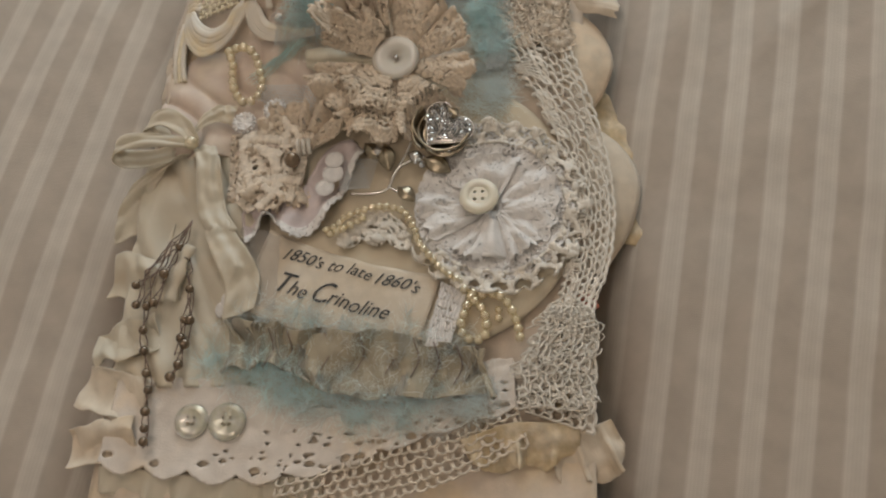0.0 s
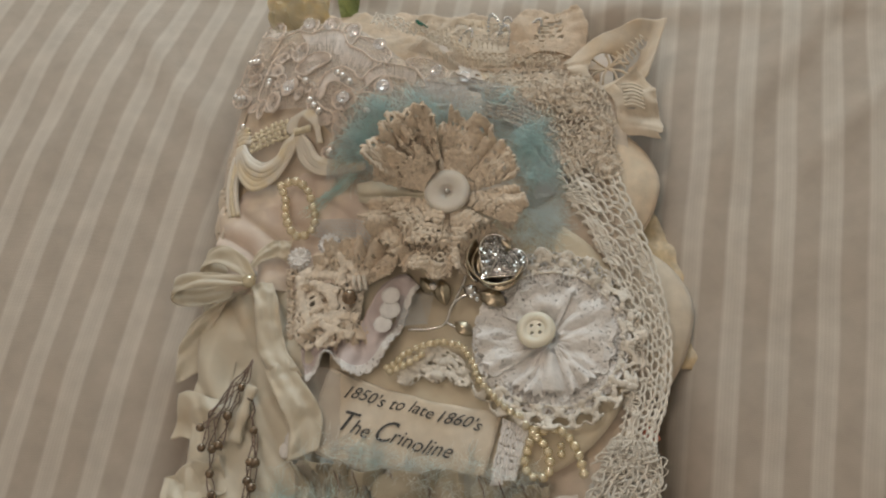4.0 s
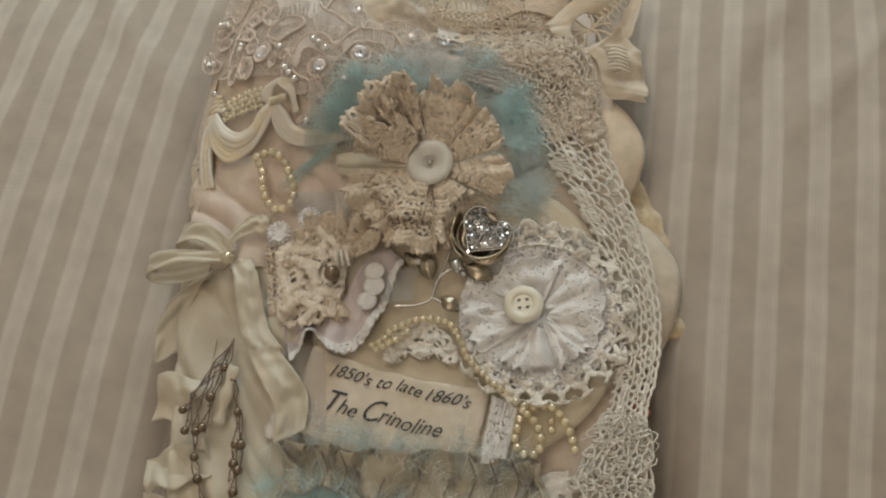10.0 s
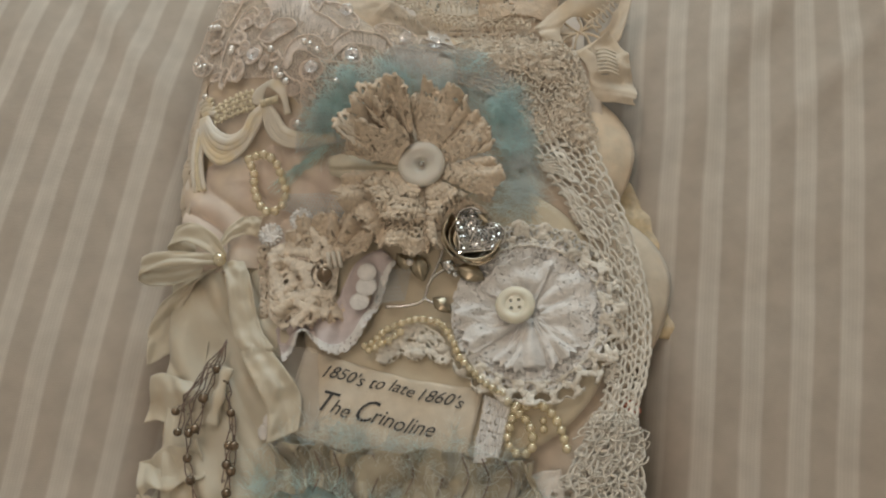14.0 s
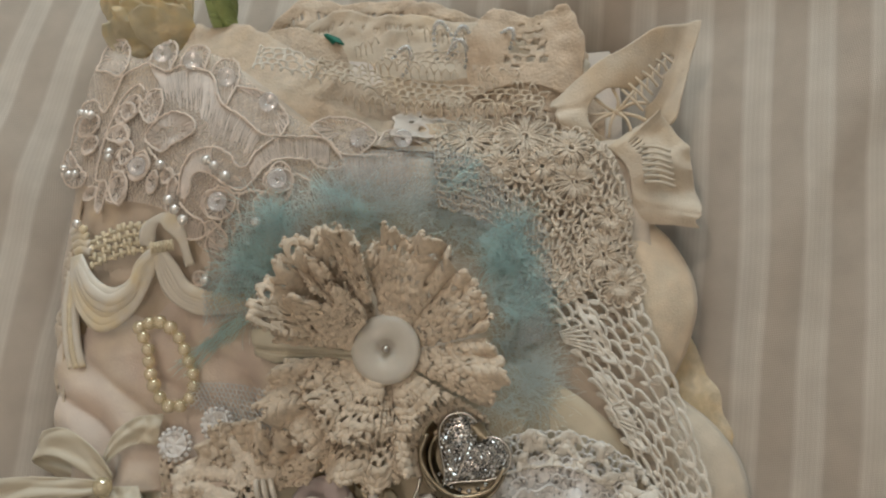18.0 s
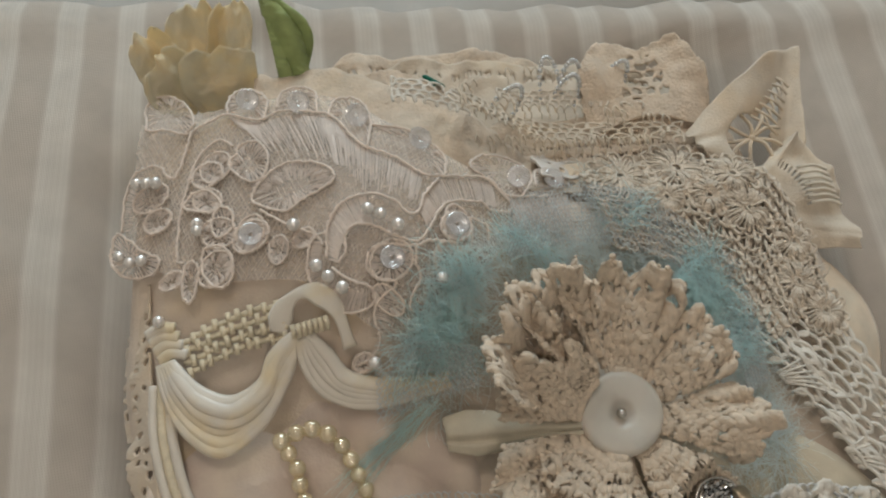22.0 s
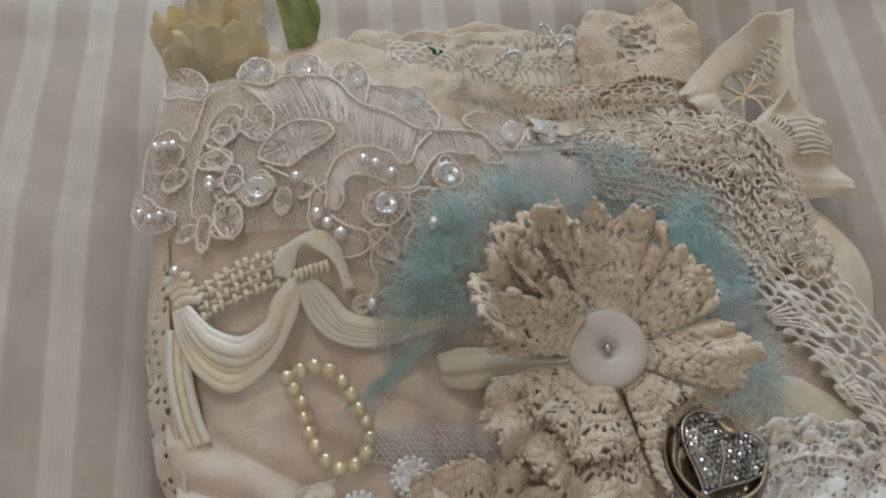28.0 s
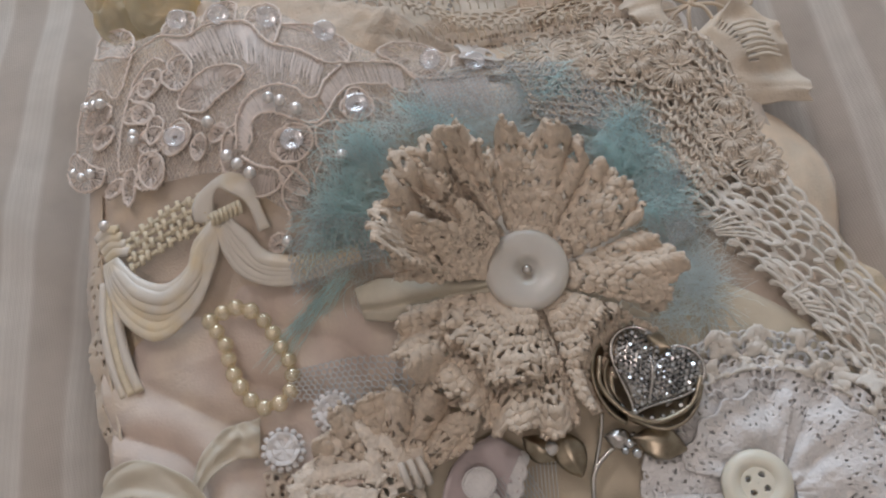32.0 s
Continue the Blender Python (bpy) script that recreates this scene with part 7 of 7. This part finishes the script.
def stitches(inner, outer, n, name="satin_stitch", short=0.35):
    n = int(n * 1.15)
    q = band(inner, outer)
    b = Build()
    for k in range(n):
        u = (k + 0.5) / n
        e = 1 - short * rr.random()
        u = min(max(u + rr.gauss(0, 0.25) / n, 0), 1)
        p0, p1, p2 = q(u, 0.02), q(u, e * 0.5), q(u, e)
        b.tube([(*p0, top(*p0) + 0.0017), (*p1, top(*p1) + 0.0019), (*p2, top(*p2) + 0.0014)], 0.00015 * rr.uniform(0.8, 1.3), 4, caps=False)
    return part(name, b, STITCH, AP)


stitches([(-0.0958, 0.3428), (-0.0887, 0.3380), (-0.0788, 0.3366), (-0.0712, 0.3318), (-0.0667, 0.3204), (-0.0595, 0.3142), (-0.0539, 0.3082)],
         [(-0.0900, 0.3310), (-0.0850, 0.3235), (-0.0770, 0.3200), (-0.0730, 0.3150), (-0.0700, 0.3070), (-0.0640, 0.3035), (-0.0590, 0.2995)], 125, short=0.6)
stitches([(-0.0821, 0.2930), (-0.0801, 0.3006), (-0.0760, 0.3051), (-0.0694, 0.3057)], [(-0.0797, 0.2913), (-0.0776, 0.2952), (-0.0742, 0.2987), (-0.0698, 0.2975)], 59, short=0.1)
stitches([(-0.0580, 0.2985), (-0.0559, 0.3022), (-0.0507, 0.3067), (-0.0420, 0.3072), (-0.0350, 0.3062)], [(-0.0570, 0.2940), (-0.0539, 0.2970), (-0.0499, 0.2999), (-0.0420, 0.3002), (-0.0360, 0.2980)], 59, short=0.15)
stitches([(-0.0319, 0.3023), (-0.0268, 0.3015), (-0.0189, 0.3018), (-0.0120, 0.3020)], [(-0.0310, 0.2940), (-0.0270, 0.2910), (-0.0200, 0.2900), (-0.0140, 0.2900)], 45, short=0.4)
stitches([(-0.0691, 0.2814), (-0.0732, 0.2795), (-0.0745, 0.2767), (-0.0740, 0.2734)], [(-0.0660, 0.2795), (-0.0690, 0.2770), (-0.0700, 0.2745), (-0.0700, 0.2725)], 20, short=0.4)
stitches([(-0.0953, 0.3160), (-0.0915, 0.3199), (-0.0852, 0.3218), (-0.0789, 0.3191), (-0.0753, 0.3146)], [(-0.0925, 0.3150), (-0.0890, 0.3165), (-0.0850, 0.3165), (-0.0810, 0.3150), (-0.0790, 0.3130)], 54, short=0.3)
stitches([(-0.0939, 0.3130), (-0.0885, 0.3090), (-0.0833, 0.3103), (-0.0767, 0.3120)], [(-0.0920, 0.3140), (-0.0880, 0.3125), (-0.0840, 0.3130), (-0.0790, 0.3140)], 24, short=0.2)
stitches([(-0.0843, 0.2986), (-0.0863, 0.2950), (-0.0871, 0.2902), (-0.0853, 0.2840), (-0.0814, 0.2800), (-0.0760, 0.2791)], [(-0.0815, 0.2975), (-0.0830, 0.2940), (-0.0825, 0.2905), (-0.0800, 0.2870), (-0.0775, 0.2850), (-0.0745, 0.2835)], 62, short=0.2)
stitches([(-0.1285, 0.3203), (-0.1261, 0.3289), (-0.1225, 0.3345)], [(-0.1255, 0.3200), (-0.1235, 0.3270), (-0.1205, 0.3310)], 22, short=0.3)
WPEARL = (lambda b: (b.ball((0, 0, 0), 0.0016, 14, 9), b.mesh("pearl", WHITEPEARL))[1])(Build())
for x, y in ((-0.1223, 0.3309), (-0.1198, 0.3298), (-0.1175, 0.3287), (-0.1303, 0.3134), (-0.1279, 0.3106), (-0.1250, 0.3099), (-0.1097, 0.3139), (-0.1101, 0.3121), (-0.0877, 0.3037), (-0.0705, 0.3010), (-0.0679, 0.2989), (-0.0646, 0.2952), (-0.0850, 0.2918), (-0.0830, 0.2885), (-0.0804, 0.2849), (-0.0765, 0.2669), (-0.0571, 0.2811), (-0.1237, 0.2926)):
    piece("pearl", WPEARL, AP, (x, y, top(x, y) + 0.0042), (rr.random(), rr.random(), 0), rr.uniform(0.9, 1.05))
SEQ = Build()
SEQ.sheet(lambda u, v: ((0.0005 + 0.0026 * v) * math.cos(2 * math.pi * u), (0.0005 + 0.0026 * v) * math.sin(2 * math.pi * u), 0.0006 * v * v), 12, 3, thick=0.0002, closed=True)
SEQMESH = SEQ.mesh("sequin", SEQUIN)
for x, y, rx, ry in ((-0.0782, 0.3390, 0.25, 0.0), (-0.0654, 0.3296, 0.25, 0.1), (-0.0519, 0.3188, 0.2, 0.1), (-0.0265, 0.3073, -0.05, -0.27), (-0.0140, 0.3080, 0.16, 0.1),
                     (-0.0497, 0.2934, 0.05, 0.1), (-0.0678, 0.2880, 0.0, 0.05), (-0.0903, 0.3450, 0.2, 0.0), (-0.0978, 0.3059, 0.0, 0.0)):
    piece("sequin", SEQMESH, AP, (x, y, top(x, y) + 0.0036), (rx, ry, rr.random()), 1.0)

# ---- satin swags and braid ----
swag = thing("satin_swag_trim", (-0.10, 0.27, 0.003), "looped ivory satin rouleau swags with a bow knot", "satin trim")
rs = random.Random(99)
for k in range(6):
    o, j = k / 5, rs.uniform(-0.0006, 0.0006)
    b = Build()
    pts = [(-0.1255 + 0.0028 * o, 0.2775), (-0.1250 + 0.0046 * o, 0.2690 + 0.0030 * o), (-0.1215 + 0.0050 * o, 0.2590 + 0.0075 * o + j), (-0.1150 + 0.0055 * o, 0.2535 + 0.0095 * o + j),
           (-0.1055 + 0.0035 * o, 0.2572 + 0.0085 * o), (-0.0976 - 0.0012 * o + j, 0.2650 + 0.0060 * o), (-0.0930 + 0.0010 * o, 0.2725 + 0.0020 * o)]
    c = curve(on([(x, y + 0.0045) for x, y in pts], 0.0040), 10)
    c[:, 2] += 0.0016 * np.sin(np.linspace(0, math.pi, len(c))) * (0.6 + rs.random())
    b.tube(c, [0.0017 * (0.65 + 0.55 * math.sin(math.pi * i / len(c)) + 0.05 * math.sin(i * 0.5 + k)) for i in range(len(c))], 10, flat=0.42)
    part("rouleau", b, SATIN, swag)
for k in range(5):
    o, j = k / 4, rs.uniform(-0.0006, 0.0006)
    b = Build()
    pts = [(-0.0922 + 0.0022 * o, 0.2725 + 0.0008 * o), (-0.0918 + 0.0052 * o, 0.2660 + 0.0012 * o), (-0.0880 + 0.0045 * o + j, 0.2590 + 0.0024 * o), (-0.0795 + 0.0025 * o, 0.2545 + 0.0034 * o), (-0.0690, 0.2535 + 0.0026 * o), (-0.0600, 0.2535 + 0.0020 * o)]
    c = curve(on([(x, y + 0.0045) for x, y in pts], 0.0040), 10)
    b.tube(c, [0.0017 * (0.7 + 0.45 * math.sin(math.pi * i / len(c)) + 0.05 * math.sin(0.5 * i + k)) for i in range(len(c))], 10, flat=0.42)
    part("rouleau", b, SATIN, swag)
b = Build()
b.tube(curve(on([(-0.0965, 0.2805), (-0.0945, 0.2850), (-0.0905, 0.2875), (-0.0862, 0.2862), (-0.0826, 0.2810), (-0.0812, 0.2720)], 0.0030), 8), [0.0022 + 0.0008 * math.sin(k * 0.3) for k in range(41)], 10, flat=0.22)
part("knot", b, SATIN, swag)
for k in range(7):
    b = Build()
    x, y = -0.0935 + 0.0013 * k, 0.2790 - 0.0001 * k
    b.tube(on([(x, y - 0.0016), (x + 0.0002, y), (x, y + 0.0016)], 0.0052), 0.0006, 7)
    part("knot", b, BRAID, swag)
for k in range(4):
    b = Build()
    x, y = -0.1238 + 0.0006 * k, 0.2905 - 0.0024 * k
    b.tube(curve(on([(x - 0.0035, y), (x, y + 0.0008), (x + 0.0035, y - 0.0006)], 0.0030), 6), 0.0015, 8, flat=0.5)
    part("knot", b, SATIN, swag)
for k in range(3):
    b = Build()
    x = -0.1290 + 0.0022 * k
    b.tube(curve([(x + 0.001, 0.278, top(x, 0.278) + 0.003), (x - 0.0012, 0.266, top(x, 0.266) + 0.003), (x - 0.0012, 0.254, top(x, 0.254) + 0.0025), (x, 0.246, top(x, 0.246) + 0.002)], 8), 0.0013, 7)
    part("tail", b, BRAID if k == 1 else SATIN, swag)

b = Build()
for k in range(17):
    for j in range(4):
        t = k / 16
        x, y = -0.1190 + 0.0235 * t + 0.0004 * j + rs.uniform(-1, 1) * 0.0006, 0.2782 + 0.0028 * math.sin(2.6 * t) + 0.0025 * j - 0.001 * t + rs.uniform(-1, 1) * 0.0003
        if (k + j) % 2:
            b.tube(on([(x - 0.0013, y), (x, y), (x + 0.0013, y)], 0.0026), 0.00072, 6, flat=0.6)
        else:
            b.tube(on([(x, y - 0.0014), (x, y), (x, y + 0.0014)], 0.0029), 0.00072, 6, flat=0.6)
solo("woven_braid", b, BRAID, "yellowed basket-weave braid above the satin swags", "braid", kind="stuff")

# ---- leaf and fabric flower past the cover's head ----
b = Build()


def green_leaf(u, v):
    a = curve([(-0.0775, 0.3560, -0.0130), (-0.0785, 0.3640, -0.0060), (-0.0792, 0.3730, 0.0005), (-0.0795, 0.3790, 0.0040)], 10)
    c = curve([(-0.0712, 0.3555, -0.0130), (-0.0695, 0.3605, -0.0050), (-0.0672, 0.3672, 0.0010), (-0.0745, 0.3765, 0.0045)], 10)
    i = int(round(u * (len(a) - 1)))
    p = a[i] * (1 - v) + c[i] * v
    f = abs(v - 0.45 + 0.15 * math.sin(4 * u))
    return p[0], p[1], p[2] - 0.0050 * f + 0.0022 * wob(u * 3, v * 2, 1, 3) + 0.0022 * abs(math.sin(4 * u + 5 * v))


b.sheet(green_leaf, 40, 20, thick=0.0006)
solo("green_leaf", b, GREEN, "crumpled green fabric leaf at the journal's head", "fabric leaf")
rose = thing("cream_fabric_flower", (-0.1, 0.358, -0.03), "soft cream and yellow fabric flower at the journal's head", "fabric flower")
for k, (x, y, a, L, W_) in enumerate(((-0.0985, 0.3730, 1.50, 0.026, 0.0140), (-0.1100, 0.3700, 2.0, 0.017, 0.0110), (-0.0900, 0.3715, 1.25, 0.024, 0.0100), (-0.1070, 0.3620, 2.4, 0.013, 0.0150), (-0.0950, 0.3610, 1.6, 0.012, 0.0170))):
    b = Build()

    def petal(u, v, x=x, y=y, a=a, L=L, W_=W_, k=k):
        w = 1.25 * W_ * (1 - (2 * max(u, 0.3) - 1) ** 4 * 0.45) * (0.6 + min(u, 0.4)) * (v - 0.5)
        px = (u - 0.5 - (0.06 * (2 * v - 1) ** 2 + 0.10 * wob(v * 5, 0.3, 1, k + 3)) * u) * L
        return x + px * math.cos(a) - w * math.sin(a), y + px * math.sin(a) + w * math.cos(a), -0.020 + 0.018 * u - 0.004 * u ** 3 + 0.0010 * (2 * v - 1) ** 2 + 0.005 * wob(u * 2, v * 2, 1, k) + 0.0016 * math.sin(11 * v + k) * u + 0.0010 * wob(u * 9, v * 9, 1, k) + 0.0012 * k

    b.sheet(petal, 30, 28, thick=0.0004)
    part("petal", b, ROSE, rose)
b = Build()
ruffle(b, [(-0.072, 0.352, -0.014), (-0.060, 0.356, -0.015), (-0.050, 0.352, -0.016)][::-1], -0.014, 0.000, 2.2, 0.0028, 97, n=70, m=26, crease=1.0, ease=1, keep=lattice(70, 26, 0.030, 0.014, 0.0032, 0.0028, 0.0009, 0.0008, 97, 0.2, 0.15))
solo("lace_scrap", b, TAN, "scrap of tan crochet lace behind the green leaf", "lace")
b = Build()
b.sheet(lambda u, v: (-0.0370 + 0.0045 * u - 0.002 * v, 0.3465 + 0.0035 * v, -0.0075 + 0.003 * math.sin(3 * u + v)), 8, 8, thick=0.0006)
solo("emerald_scrap", b, DKGREEN, "tiny emerald fabric scrap between the page tops", "fabric scrap")
LOOPS = thing("glass_bead_loops", (0.0, 0.348, -0.02), "loops of tiny clear glass beads between the page tops", "glass beads")
GBEAD = (lambda b: (b.ball((0, 0, 0), 0.00085, 8, 6), b.mesh("glass_bead", GLASS))[1])(Build())
for (x, y, a, L) in ((0.001, 0.341, 1.7, 0.012), (0.006, 0.340, 1.3, 0.010), (0.017, 0.338, 0.7, 0.012), (-0.016, 0.339, 0.5, 0.008), (0.004, 0.338, 1.0, 0.007)):
    n = 17
    for k in range(n):
        t = k / (n - 1) * math.pi
        w, h = 0.0035 * math.cos(t), 0.75 * L * math.sin(t)
        piece("glass_bead", GBEAD, LOOPS, (x + h * math.cos(a) - w * math.sin(a), y + h * math.sin(a) + w * math.cos(a), -0.0150 + 0.0080 * math.sin(t)), scale=0.95)
